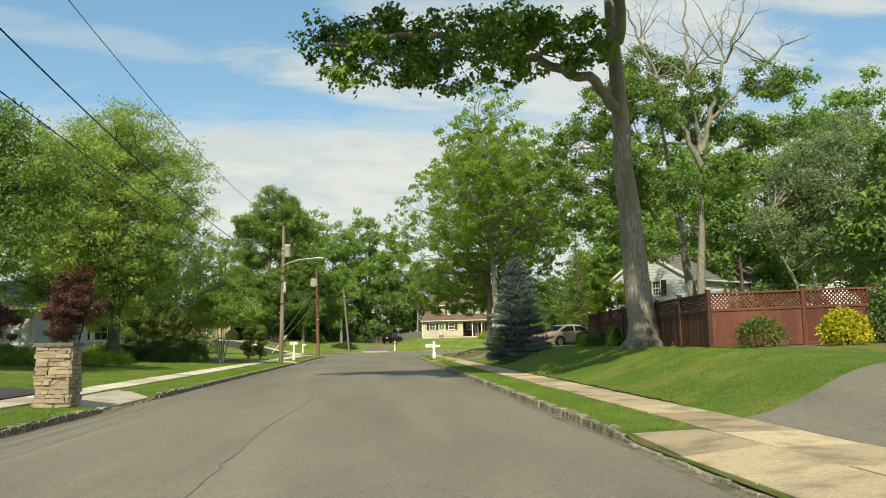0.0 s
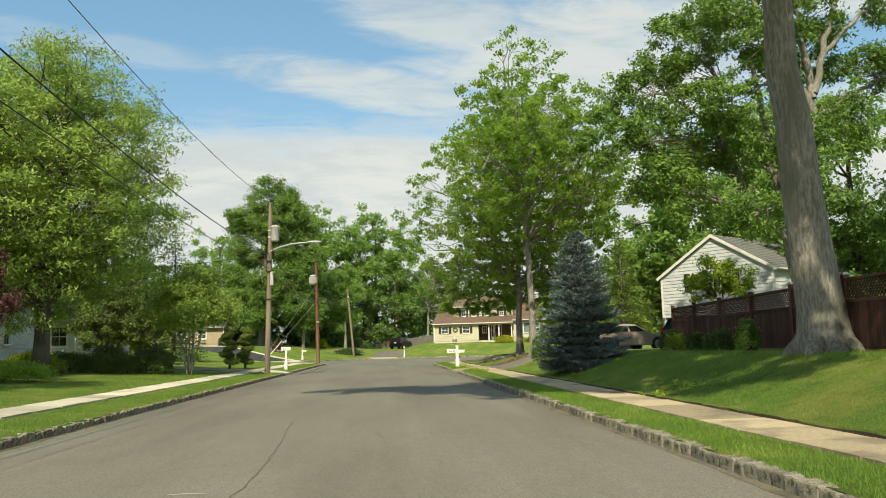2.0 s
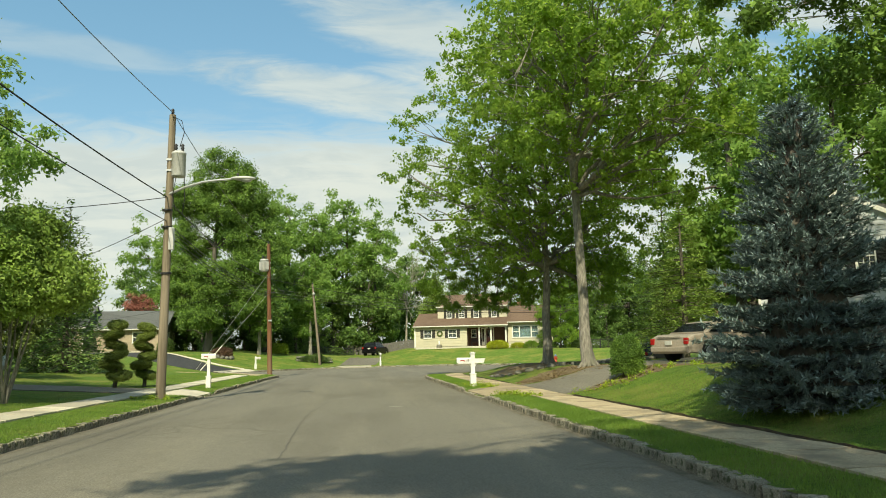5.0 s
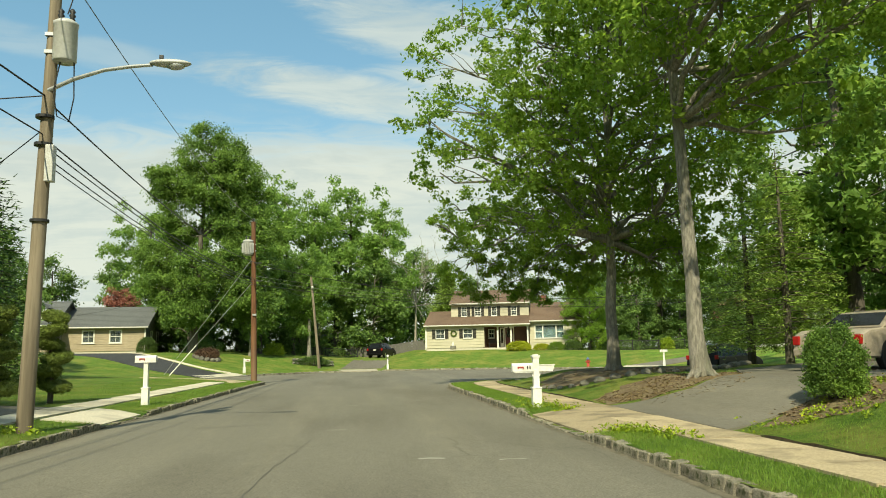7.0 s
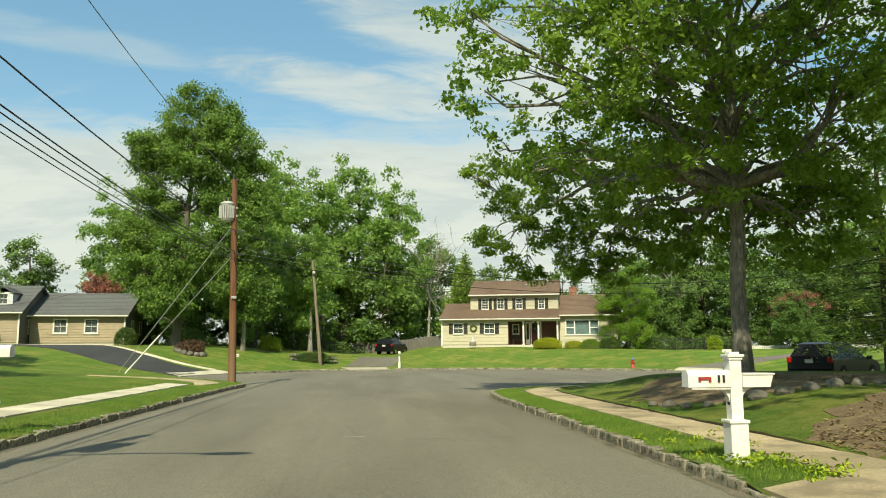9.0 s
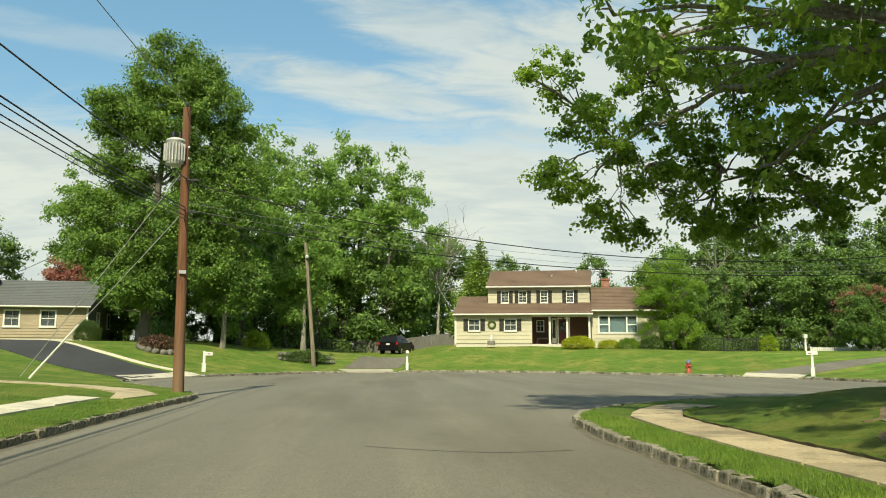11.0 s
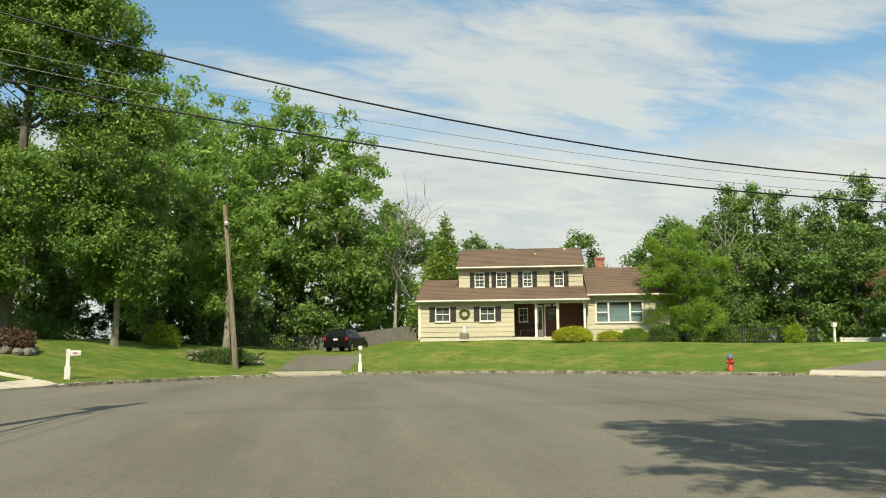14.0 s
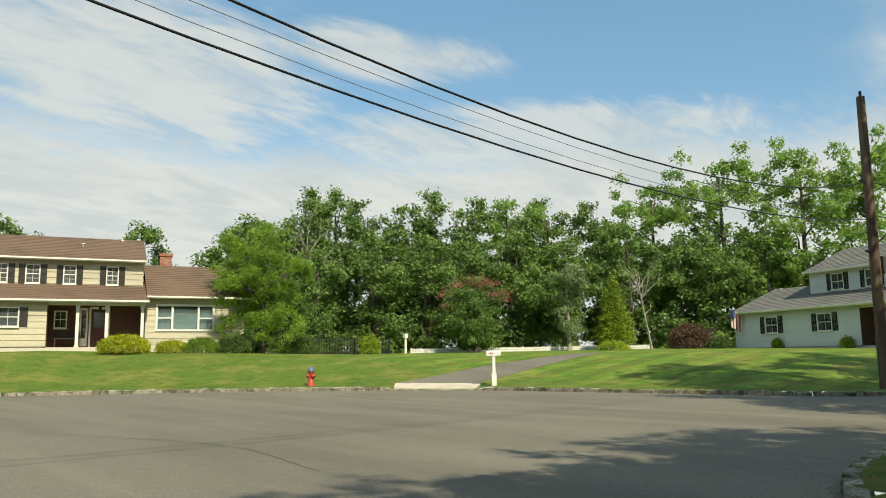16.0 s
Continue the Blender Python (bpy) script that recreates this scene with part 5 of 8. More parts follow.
cable((-5.6, 78.25, 5.4), (26.95, 82.3, 5.3), 1.3, 0.0045, M_wire_g, "thin grey strand across the bulb")
cable((-5.6, 78.25, 6.15), (-29, 111, 5.2), 0.6, 0.012, M_wire, "black service drop to the ranch house")
cable((-5.6, 78.25, 6.1), (-4.4, 105.9, 6.6), 0.5, 0.012, M_wire, "black cable to the leaning pole")
cable((26.95, 82.3, 6.2), (62, 70, 6.4), 0.8, 0.016, M_wire, "thick black cable between the poles")
cable((26.95, 82.3, 5.2), (62, 70, 5.4), 0.8, 0.015, M_wire, "black telephone cable on the poles")
cable((-5.65, 78.2, 5.3), (-10.0, 79.2, 0.55), 0.03, 0.012, M_galv, "steel guy wire staying the pole")
cable((-5.65, 78.2, 6.6), (-10.3, 79.3, 0.55), 0.03, 0.012, M_galv, "steel guy wire staying the pole")
tagged(rod("guy_guard", [(-8.6, 78.87, 2.05), (-10.0, 79.2, 0.5)], 0.03, M_white, None, 8), "pale plastic guard round the guy wire", "cable guard")


def mailbox(x, y, turn, kind, label):
    """kind: arms both ways (paper holder and box), box on top, or box to one side."""
    top = thing("mailbox", stand(x, y, turn), label, "mailbox")
    w0, tall = (0.066, 1.12) if kind == "arms" else (0.055, 1.1)
    post = part("post", boxes((-w0, w0, -w0, w0, -0.1, tall), bevel=0.006), M_white, top)
    part("post_base", boxes((-w0 - 0.032, w0 + 0.032, -w0 - 0.032, w0 + 0.032, -0.1, 0.42), (-w0 - 0.046, w0 + 0.046, -w0 - 0.046, w0 + 0.046, 0.42, 0.455), bevel=0.008), M_white, post)
    if kind == "arms":
        part("post_cap", boxes((-w0 - 0.012, w0 + 0.012, -w0 - 0.012, w0 + 0.012, 1.09, 1.12), (-w0 - 0.026, w0 + 0.026, -w0 - 0.026, w0 + 0.026, 1.12, 1.15), (-w0 + 0.01, w0 - 0.01, -w0 + 0.01, w0 - 0.01, 1.15, 1.175), bevel=0.006), M_white, post)
        bm = bmesh.new()
        prism(bm, [(w0, -0.085, 0.80), (0.37, -0.085, 0.80), (0.41, -0.085, 0.935), (w0, -0.085, 0.935)], (0, 0.17, 0))
        holder = part("paper_holder", bm, M_white, top)
        part("rim", boxes((w0, 0.425, -0.095, 0.095, 0.93, 0.948), bevel=0.004), M_white, holder)
        for side_ in (-1, 1):
            bm = bmesh.new()
            arc_ = [(side_ * (w0 + 0.17 * (1 - math.cos(q))), -0.03, 0.64 + 0.155 * math.sin(q)) for q in np.linspace(0, math.pi / 2, 6)]
            prism(bm, [(side_ * w0, -0.03, 0.61)] + arc_ + [(side_ * 0.30, -0.03, 0.80), (side_ * w0, -0.03, 0.80)], (0, 0.06, 0))
            part("bracket", bm, M_white, top)
        part("shelf", boxes((-0.50, -w0, -0.075, 0.075, 0.775, 0.80), bevel=0.004), M_white, top)
        bx0, bx1, bz = -0.53, -w0, 0.80
    elif kind == "top":
        bx0, bx1, bz = -0.26, 0.26, 1.1
    else:
        bx0, bx1, bz = 0.05, 0.42, 0.86
    w, h = 0.085, 0.12
    arc = [(-w, 0), (w, 0), (w, h)] + [(w * math.cos(a), h + w * 0.75 * math.sin(a)) for a in np.linspace(0.3, math.pi - 0.3, 7)] + [(-w, h)]
    bm = bmesh.new()
    prism(bm, [(bx0, p, bz + q) for p, q in arc], (bx1 - bx0, 0, 0))
    bx = part("box", bm, M_white, top)
    bm = bmesh.new()
    prism(bm, [(bx0 - 0.012, p * 1.04, bz + q * 1.02) for p, q in arc], (0.012, 0, 0))
    part("door", bm, M_white, bx)
    part("flag", boxes((bx0 + 0.10, bx0 + 0.24, -w - 0.012, -w - 0.003, bz + 0.08, bz + 0.11), (bx0 + 0.10, bx0 + 0.128, -w - 0.012, -w - 0.003, bz + 0.06, bz + 0.085), (bx0 + 0.215, bx0 + 0.24, -w - 0.012, -w - 0.003, bz + 0.055, bz + 0.085)), plain("flag_red", (0.35, 0.04, 0.04), 0.5), bx, "small dark red flag")
    if kind == "arms":
        for k in range(2):
            part("plain_bar", boxes((bx1 - 0.15 + k * 0.055, bx1 - 0.125 + k * 0.055, -w - 0.008, -w - 0.002, bz + 0.05, bz + 0.13)), M_dark, bx, "plain dark bar")
    return top


mailbox(3.88, 54.25, 0, "arms", "white post mailbox with a newspaper holder on the verge")
mailbox(-5.62, 58.3, 0, "top", "white mailbox on a square post beside the pavement")
mailbox(-8.95, 97.9, 30, "side", "white post mailbox by the ranch house driveway")
mailbox(2.2, 106.3, 90, "top", "narrow white post mailbox beside the driveway")
mailbox(22.6, 94.0, -40, "top", "white post mailbox beside the corner driveway")


def hydrant(x, y):
    top = thing("fire_hydrant", stand(x, y), "red fire hydrant with a blue bonnet at the kerb", "hydrant")
    red = plain("hydrant_red", (0.42, 0.06, 0.04), 0.5)
    blue = plain("hydrant_blue", (0.10, 0.16, 0.30), 0.5)
    part("barrel", lathe([(0.16, -0.05), (0.16, 0.04), (0.115, 0.05), (0.11, 0.5), (0.13, 0.52), (0.13, 0.56)], 16), red, top, shade=True)
    bm = lathe([(0.14, 0.56), (0.13, 0.60), (0.10, 0.68), (0.05, 0.72), (0.035, 0.73), (0.035, 0.78)], 16)
    part("bonnet", bm, blue, top, "faded blue bonnet", True)
    for a in (0, 180, 270):
        bm = lathe([(0.07, 0.0), (0.07, 0.08), (0.05, 0.1), (0.02, 0.13)], 12)
        bmesh.ops.transform(bm, matrix=Matrix.Rotation(radians(a), 4, "Z") @ Matrix.Translation((0.09, 0, 0.38)) @ Matrix.Rotation(radians(90), 4, "Y"), verts=bm.verts)
        part("nozzle", bm, red, top, shade=True)
    return top


hydrant(18.5, 100.1)

# tar seams, pale scuffs and a drain on the street
M_tar = plain("tar_seam", (0.115, 0.108, 0.092), 0.9)
M_scuff = plain("pale_scuff", (0.34, 0.325, 0.28), 0.9)


def seam(points, width, mat, label, seed):
    rng = np.random.default_rng(seed)
    p = glide(points, 0.35)
    p[1:-1] += rng.normal(0, 0.016, (len(p) - 2, 2))
    t = np.gradient(p, axis=0)
    n = np.stack([-t[:, 1], t[:, 0]], -1) / (np.linalg.norm(t, axis=1, keepdims=True) + 1e-9)
    w = width * rng.uniform(0.3, 1.2, (len(p), 1))
    v = np.concatenate([p + n * w, p - n * w])
    k = len(p)
    q = [[i, i + 1, k + i + 1, k + i] for i in range(k - 1)]
    me = quad_mesh("road_seam", np.column_stack([v, np.full(2 * k, 0.004)]), q)
    return tagged(link_mesh("road_seam", me, mat), label, "road seam", kind="structure")


M_dirt = mottled("gutter_dirt", (0.20, 0.175, 0.13), (0.125, 0.108, 0.08), (0.085, 0.08, 0.05), big=1.5, small=30, bump=0.4)


def gutter(line, s0, s1, out, seed, label):
    """A ragged strip of silt along the foot of the kerb."""
    rng = np.random.default_rng(seed)
    v = []
    for q in np.arange(s0, s1, 0.11):
        p, t = at_length(line, q)
        n = np.array([-t[1], t[0]]) * out
        wide_ = 0.05 + 0.11 * max(0.0, noise.noise(Vector((q * 0.35, seed, 0))) + 0.25) + rng.uniform(0, 0.05)
        v += [(*(p + n * 0.02), 0.006), (*(p - n * wide_), 0.0035)]
    k = len(v) // 2
    me = quad_mesh("gutter_silt", v, [[2 * i, 2 * i + 1, 2 * i + 3, 2 * i + 2] for i in range(k - 1)])
    return tagged(link_mesh("gutter_silt", me, M_dirt), label, "silt", kind="structure")


gutter(EAST_N, s_e(8.0), s_e(66.0) + 16.0, -1, 3, "dark silt and grit along the kerb's foot")
gutter(WEST, s_w(14.0), s_w(78.0), 1, 4, "dark silt and grit along the kerb's foot")
seam([(-1.1, 7.5), (-1.2, 11), (-1.3, 16), (-1.15, 21), (-1.5, 27)], 0.009, M_tar, "dark wandering crack along the crown", 1)
seam([(-1.0, 38), (-1.1, 45), (-0.8, 50)], 0.012, M_tar, "dark wandering crack along the crown", 2)
seam([(-3.2, 52.6), (-2.2, 53.0), (-1.6, 53.1)], 0.03, M_tar, "short dark patch of tar", 3)
seam([(-0.2, 66.5), (0.6, 66.0), (1.6, 65.7), (2.6, 65.9)], 0.02, M_tar, "dark crack across the street", 4)
seam([(-4.2, 82), (-1.0, 83.5), (3.0, 82.6)], 0.012, M_tar, "thin crack in the turning bulb", 5)
seam([(6, 88), (7.5, 84), (7.2, 80.5)], 0.012, M_tar, "thin crack in the turning bulb", 6)
seam([(9, 92), (12.5, 91), (16, 92)], 0.012, M_tar, "thin crack in the turning bulb", 7)
for k, (x, y, w) in enumerate(((0.9, 47.2, 0.10), (1.9, 46.9, 0.05), (-0.45, 51.5, 0.06), (-0.3, 58.5, 0.05), (1.2, 61.8, 0.05), (-1.6, 20.0, 0.06), (-2.2, 18.4, 0.05))):
    seam([(x - 0.16, y), (x, y + 0.03), (x + 0.18, y - 0.02)], w * 0.8, M_scuff, "pale scuff mark on the asphalt", 20 + k)


# ---- houses ----
M_glass = Mat("window_glass", 0.04, 0, 0.5)
M_glass.b.inputs["Transmission Weight"].default_value = 0.85
M_glass.color((0.30, 0.35, 0.36))
M_glass = M_glass.m
M_room = plain("dim_interior", (0.05, 0.05, 0.055), 0.9)
M_curtain = mottled("net_curtain", (0.6, 0.6, 0.57), (0.45, 0.45, 0.43), None, small=20, stretch=(6, 6, 0.3), bump=0.2)
M_teal = mottled("teal_curtain", (0.30, 0.47, 0.46), (0.22, 0.36, 0.36), None, small=20, stretch=(6, 6, 0.3), bump=0.2)
M_trim = mottled("trim_white", (0.78, 0.76, 0.70), (0.68, 0.66, 0.60), None, small=12, rough=0.5, bump=0.05)
M_cream = mottled("cream_siding", (0.55, 0.505, 0.375), (0.485, 0.445, 0.33), (0.43, 0.40, 0.305), big=0.8, small=9, stretch=(0.3, 1, 2), rough=0.65, bump=0.15)
M_whiteclap = mottled("bright_white_siding", (0.68, 0.70, 0.71), (0.63, 0.65, 0.66), (0.57, 0.59, 0.60), big=0.6, small=9, stretch=(0.3, 1, 2), rough=0.55, bump=0.1)
# white siding toned cooler and darker: the gable's tree shade is in the colour
M_whiteside_shaded = mottled("shaded_white_siding", (0.60, 0.625, 0.64), (0.54, 0.565, 0.58), (0.48, 0.50, 0.515), big=0.6, small=9, stretch=(0.3, 1, 2), rough=0.55, bump=0.1)
M_tanside = mottled("tan_siding", (0.42, 0.345, 0.245), (0.35, 0.285, 0.20), (0.30, 0.25, 0.18), big=0.7, small=9, stretch=(0.3, 1, 2), rough=0.7, bump=0.15)
M_greyside = mottled("grey_siding", (0.16, 0.155, 0.14), (0.12, 0.115, 0.105), None, small=9, stretch=(0.3, 1, 2), rough=0.7, bump=0.15)
M_brownwall = mottled("brown_panel", (0.11, 0.06, 0.04), (0.07, 0.038, 0.026), None, small=14, stretch=(4, 4, 0.5), bump=0.3)
M_shutter = plain("shutter_dark", (0.035, 0.032, 0.028), 0.6)
M_shutter_b = plain("shutter_black", (0.012, 0.013, 0.013), 0.5)
M_brick = mottled("brick_red", (0.33, 0.13, 0.08), (0.22, 0.085, 0.055), (0.36, 0.25, 0.2), big=3, small=11, stretch=(1, 1, 3), bump=0.4)
M_concrete = mottled("foundation", (0.62, 0.58, 0.48), (0.5, 0.46, 0.38), None, small=18, bump=0.2)
M_door = plain("door_maroon", (0.09, 0.02, 0.018), 0.4)


def shingles(name, a, b):
    m = Mat(name, 0.92, 0, 0.15)
    c = m.mix(m.ramp(m.noise(18, 4, 0.7, (1, 1, 1)), 0.35, 0.65), a, b)
    c = m.mix(m.ramp(m.noise(0.5, 4, 0.6), 0.45, 0.7), c, m.mix(1.0, c, (0.8, 0.8, 0.82), "MULTIPLY"))
    m.color(c)
    m.bump(m.noise(30, 4, 0.7, (1, 1, 1)), 0.5, 0.02)
    return m.m


R_brown = shingles("shingles_brown", (0.195, 0.135, 0.098), (0.145, 0.10, 0.074))
R_grey = shingles("shingles_grey", (0.20, 0.20, 0.185), (0.145, 0.145, 0.135))
R_slate = shingles("shingles_slate", (0.15, 0.157, 0.155), (0.105, 0.11, 0.11))


def lap_wall(parent, m, width, z0, z1, material, openings=(), course=0.3, thick=0.14, top=None, name="wall", lap=0.028):
    """A clapboard wall in the plane v = 0 of the frame m (u along, v inwards, z up), with openings (u0, u1, z0, z1); top(z) narrows a gable."""
    cuts = sorted({round(v, 4) for v in np.arange(z0, z1, course)} | {z1} | {round(o[2], 4) for o in openings} | {round(o[3], 4) for o in openings})
    bm = bmesh.new()
    for a, b in zip(cuts, cuts[1:]):
        if b - a < 0.004 or a < z0 - 1e-6 or b > z1 + 1e-6:
            continue
        if top is not None:
            (l0, h0), (l1, h1) = top(a), top(b)
            f0, f1 = ((a - z0 + 1e-5) % course) / course, ((b - z0 - 1e-5) % course) / course
            vs = [bm.verts.new(c) for c in ((l0, -lap * (1 - f0), a), (h0, -lap * (1 - f0), a), (h0, thick, a), (l0, thick, a), (l1, -lap * (1 - f1), b), (h1, -lap * (1 - f1), b), (h1, thick, b), (l1, thick, b))]
            for q in ((0, 3, 2, 1), (4, 5, 6, 7), (0, 1, 5, 4), (1, 2, 6, 5), (2, 3, 7, 6), (3, 0, 4, 7)):
                bm.faces.new([vs[i] for i in q])
            continue
        spans = [(0, width)]
        for u0, u1, o0, o1 in openings:
            if o0 < b - 1e-6 and o1 > a + 1e-6:
                spans = [s for p, q in spans for s in ((p, min(q, u0)), (max(p, u1), q)) if s[1] - s[0] > 0.01]
        f0, f1 = ((a - z0 + 1e-5) % course) / course, ((b - z0 - 1e-5) % course) / course
        for p, q in spans:
            prism(bm, [(p, -lap * (1 - f0), a), (p, thick, a), (p, thick, b), (p, -lap * (1 - f1), b)], (q - p, 0, 0))
    bmesh.ops.remove_doubles(bm, verts=bm.verts, dist=0.0006)
    bmesh.ops.transform(bm, matrix=m, verts=bm.verts)
    return part(name, bm, material, parent)


def window(parent, m, u0, u1, z0, z1, bars=(1, 1), shutters=None, shutter_w=0.36, curtain=None, frame_w=0.055, mat=None):
    mat = mat or M_trim
    f = frame_w
    def put(bm):
        bmesh.ops.transform(bm, matrix=m, verts=bm.verts)
        return bm
    w = part("window", put(boxes((u0 - f, u0 + 0.01, -0.05, 0.10, z0 - f, z1 + f), (u1 - 0.01, u1 + f, -0.05, 0.10, z0 - f, z1 + f), (u0, u1, -0.05, 0.10, z1 - 0.01, z1 + f), (u0, u1, -0.05, 0.10, z0 - f, z0 + 0.01))), mat, parent)
    part("sill", put(boxes((u0 - f * 1.4, u1 + f * 1.4, -0.10, 0.06, z0 - f - 0.04, z0 - f))), mat, w)
    part("pane", put(boxes((u0, u1, 0.030, 0.040, z0, z1))), M_glass, w).visible_shadow = False
    rails = [(u0, u1, 0.005, 0.03, (z0 + z1) / 2 - 0.022, (z0 + z1) / 2 + 0.022)]
    for i in range(1, bars[0] + 1):
        x = u0 + (u1 - u0) * i / (bars[0] + 1)
        rails.append((x - 0.008, x + 0.008, 0.008, 0.028, z0, z1))
    for j in range(1, bars[1] + 1):
        if bars[1] == 1:
            break
        z = z0 + (z1 - z0) * j / (bars[1] + 1)
        rails.append((u0, u1, 0.008, 0.028, z - 0.008, z + 0.008))
    part("sash", put(boxes(*rails)), mat, w)
    part("blind", put(boxes((u0 - 0.02, u1 + 0.02, 0.26, 0.28, z0 + (z1 - z0) * (0.0 if curtain else 0.72), z1 + 0.02))), curtain or M_curtain, w)
    part("room_back", put(boxes((u0 - 0.1, u1 + 0.1, 0.5, 0.52, z0 - 0.1, z1 + 0.1))), M_room, w)
    if shutters:
        for s0 in (u0 - f - shutter_w, u1 + f):
            rows = [(s0, s0 + 0.05, -0.055, -0.022, z0 - 0.05, z1 + 0.05), (s0 + shutter_w - 0.05, s0 + shutter_w, -0.055, -0.022, z0 - 0.05, z1 + 0.05), (s0, s0 + shutter_w, -0.055, -0.022, (z0 + z1) / 2 - 0.03, (z0 + z1) / 2 + 0.03)]
            z = z0 - 0.05
            while z < z1 + 0.04:
                rows.append((s0 + 0.05, s0 + shutter_w - 0.05, -0.045, -0.024, z, z + 0.035))
                z += 0.05
            part("shutter", put(boxes(*rows)), shutters, parent)
    return w


def roof_slope(parent, m, u0, u1, a, b, material, thick=0.14, name="roof", fascia=True):
    """A roof plane between the eave (v, z) a and the ridge b, in courses that overlap."""
    (v0, z0), (v1, z1) = a, b
    L = math.hypot(v1 - v0, z1 - z0)
    n = max(2, int(L / 0.28))
    nv, nz = -(z1 - z0) / L, (v1 - v0) / L
    if nz < 0:
        nv, nz = -nv, -nz
    bm = bmesh.new()
    line = [(u0, v0 - nv * thick, z0 - nz * thick), (u0, v1 - nv * thick, z1 - nz * thick)]
    for i in range(n - 1, -1, -1):
        for t, out in (((i + 1) / n, 0.0), (i / n, 0.018)):
            line.append((u0, v0 + (v1 - v0) * t + nv * out, z0 + (z1 - z0) * t + nz * out))
    prism(bm, line, (u1 - u0, 0, 0))
    bmesh.ops.transform(bm, matrix=m, verts=bm.verts)
    ob = part(name, bm, material, parent)
    if fascia:
        s = 1 if v1 > v0 else -1
        bm = boxes((u0, u1, min(v0 - s * 0.03, v0), max(v0 - s * 0.03, v0), z0 - 0.14, z0 - 0.005), (u0, u1, min(v0 - s * 0.10, v0 - s * 0.028), max(v0 - s * 0.10, v0 - s * 0.028), z0 - 0.09, z0 - 0.02))
        bmesh.ops.transform(bm, matrix=m, verts=bm.verts)
        part("gutter", bm, M_trim, ob)
    return ob


def end_wall(parent, m, depth, z0, z1, material, ridge=None, openings=(), course=0.3):
    """Side wall of a block: the frame m runs along it."""
    lap_wall(parent, m, depth, z0, z1, material, openings, course, name="side_wall")
    if ridge:
        rv, rz = ridge
        lap_wall(parent, m, depth, z1, rz - 0.05, material, (), course, top=lambda z: (rv * (z - z1) / (rz - z1), depth - (depth - rv) * (z - z1) / (rz - z1)), name="gable")


def frame_side(x, y, turn):
    return pose(x, y, 0, 0, 0, turn)


I4 = Matrix()


def split_house(m, siding, roofing, shutter, left, porch, wing, upper, low_w, up_w, label, course=0.3, door=True):
    """Two-storey house: a low front block with a porch and a set-back upper floor. left, porch, wing: widths."""
    h = thing("house", m, label, "house")
    x1, x2, x3 = left, left + porch, left + porch + wing
    eave = 2.35
    part("foundation", boxes((0.02, x1, 0.03, 7.3, -1.0, 0.16), (x1, x2, 0.0, 7.3, -1.0, 0.12), (x2, x3, 0.45, 7.3, -1.0, 0.25)), M_concrete, h)
    ops = [(a, b, c, d) for a, b, c, d in low_w]
    lap_wall(h, I4, x1, 0.16, eave, siding, ops, course)
    for a, b, c, d in low_w:
        window(h, I4, a, b, c, d, (1, 1), shutter)
    part("corner_board", boxes((-0.04, 0.07, -0.04, 0.05, 0.1, eave)), M_trim, h)
    end_wall(h, pose(0, 7.3, 0, 0, 0, -90), 7.3, 0.1, eave, siding, (3.6, 3.95), course=course)
    end_wall(h, pose(x1, 0, 0, 0, 0, 90), 1.7, 0.12, eave, M_brownwall, course=2)
    # porch
    back = 1.7
    dx = x1 + porch * 0.43
    pm = pose(x1, back, 0)
    po = [(0.3, 0.8, 1.15, 1.95)] + ([(dx - x1, dx - x1 + 0.86, 0.14, 2.1)] if door else [])
    lap_wall(h, pm, porch, 0.12, eave, M_brownwall, po, 0.5, name="porch_wall")
    window(h, pm, 0.3, 0.8, 1.15, 1.95, (1, 1))
    if door:
        d = part("door", boxes((dx + 0.03, dx + 0.83, back + 0.03, back + 0.08, 0.16, 2.08)), M_door, h, "dark maroon front door")
        part("door_pane", boxes((dx + 0.16, dx + 0.7, back + 0.012, back + 0.028, 1.15, 1.95)), M_glass, d)
        part("door_handle", boxes((dx + 0.72, dx + 0.76, back - 0.02, back + 0.03, 1.0, 1.12)), M_galv, d)
        part("door_frame", boxes((dx - 0.06, dx + 0.03, back - 0.04, back + 0.06, 0.12, 2.2), (dx + 0.83, dx + 0.92, back - 0.04, back + 0.06, 0.12, 2.2), (dx - 0.06, dx + 0.92, back - 0.04, back + 0.06, 2.1, 2.2)), M_trim, h)
        s = part("sidelight", boxes((dx - 0.5, dx - 0.42, back - 0.03, back, 0.2, 2.15), (dx - 0.2, dx - 0.12, back - 0.03, back, 0.2, 2.15), (dx - 0.5, dx - 0.12, back - 0.03, back, 2.05, 2.15), (dx - 0.5, dx - 0.12, back - 0.03, back, 0.2, 0.6)), M_trim, h)
        part("sidelight_pane", boxes((dx - 0.42, dx - 0.2, back - 0.02, back - 0.005, 0.6, 2.05)), M_glass, s)
        part("lantern", boxes((dx + 0.36, dx + 0.5, 0.8, 0.94, 1.98, 2.2), (dx + 0.42, dx + 0.44, 0.86, 0.88, 2.2, 2.33), bevel=0.01), M_dark, h)
    for px in (x1 + porch * 0.30, x1 + porch * 0.595, x2 - 0.16):
        part("porch_post", boxes((px - 0.075, px + 0.075, 0.02, 0.17, 0.1, 2.2), (px - 0.10, px + 0.10, 0.0, 0.2, 0.1, 0.2), (px - 0.10, px + 0.10, 0.0, 0.2, 2.08, 2.2), bevel=0.008), M_trim, h)
    part("porch_beam", boxes((x1, x2, 0.0, 0.16, 2.18, eave)), M_trim, h)
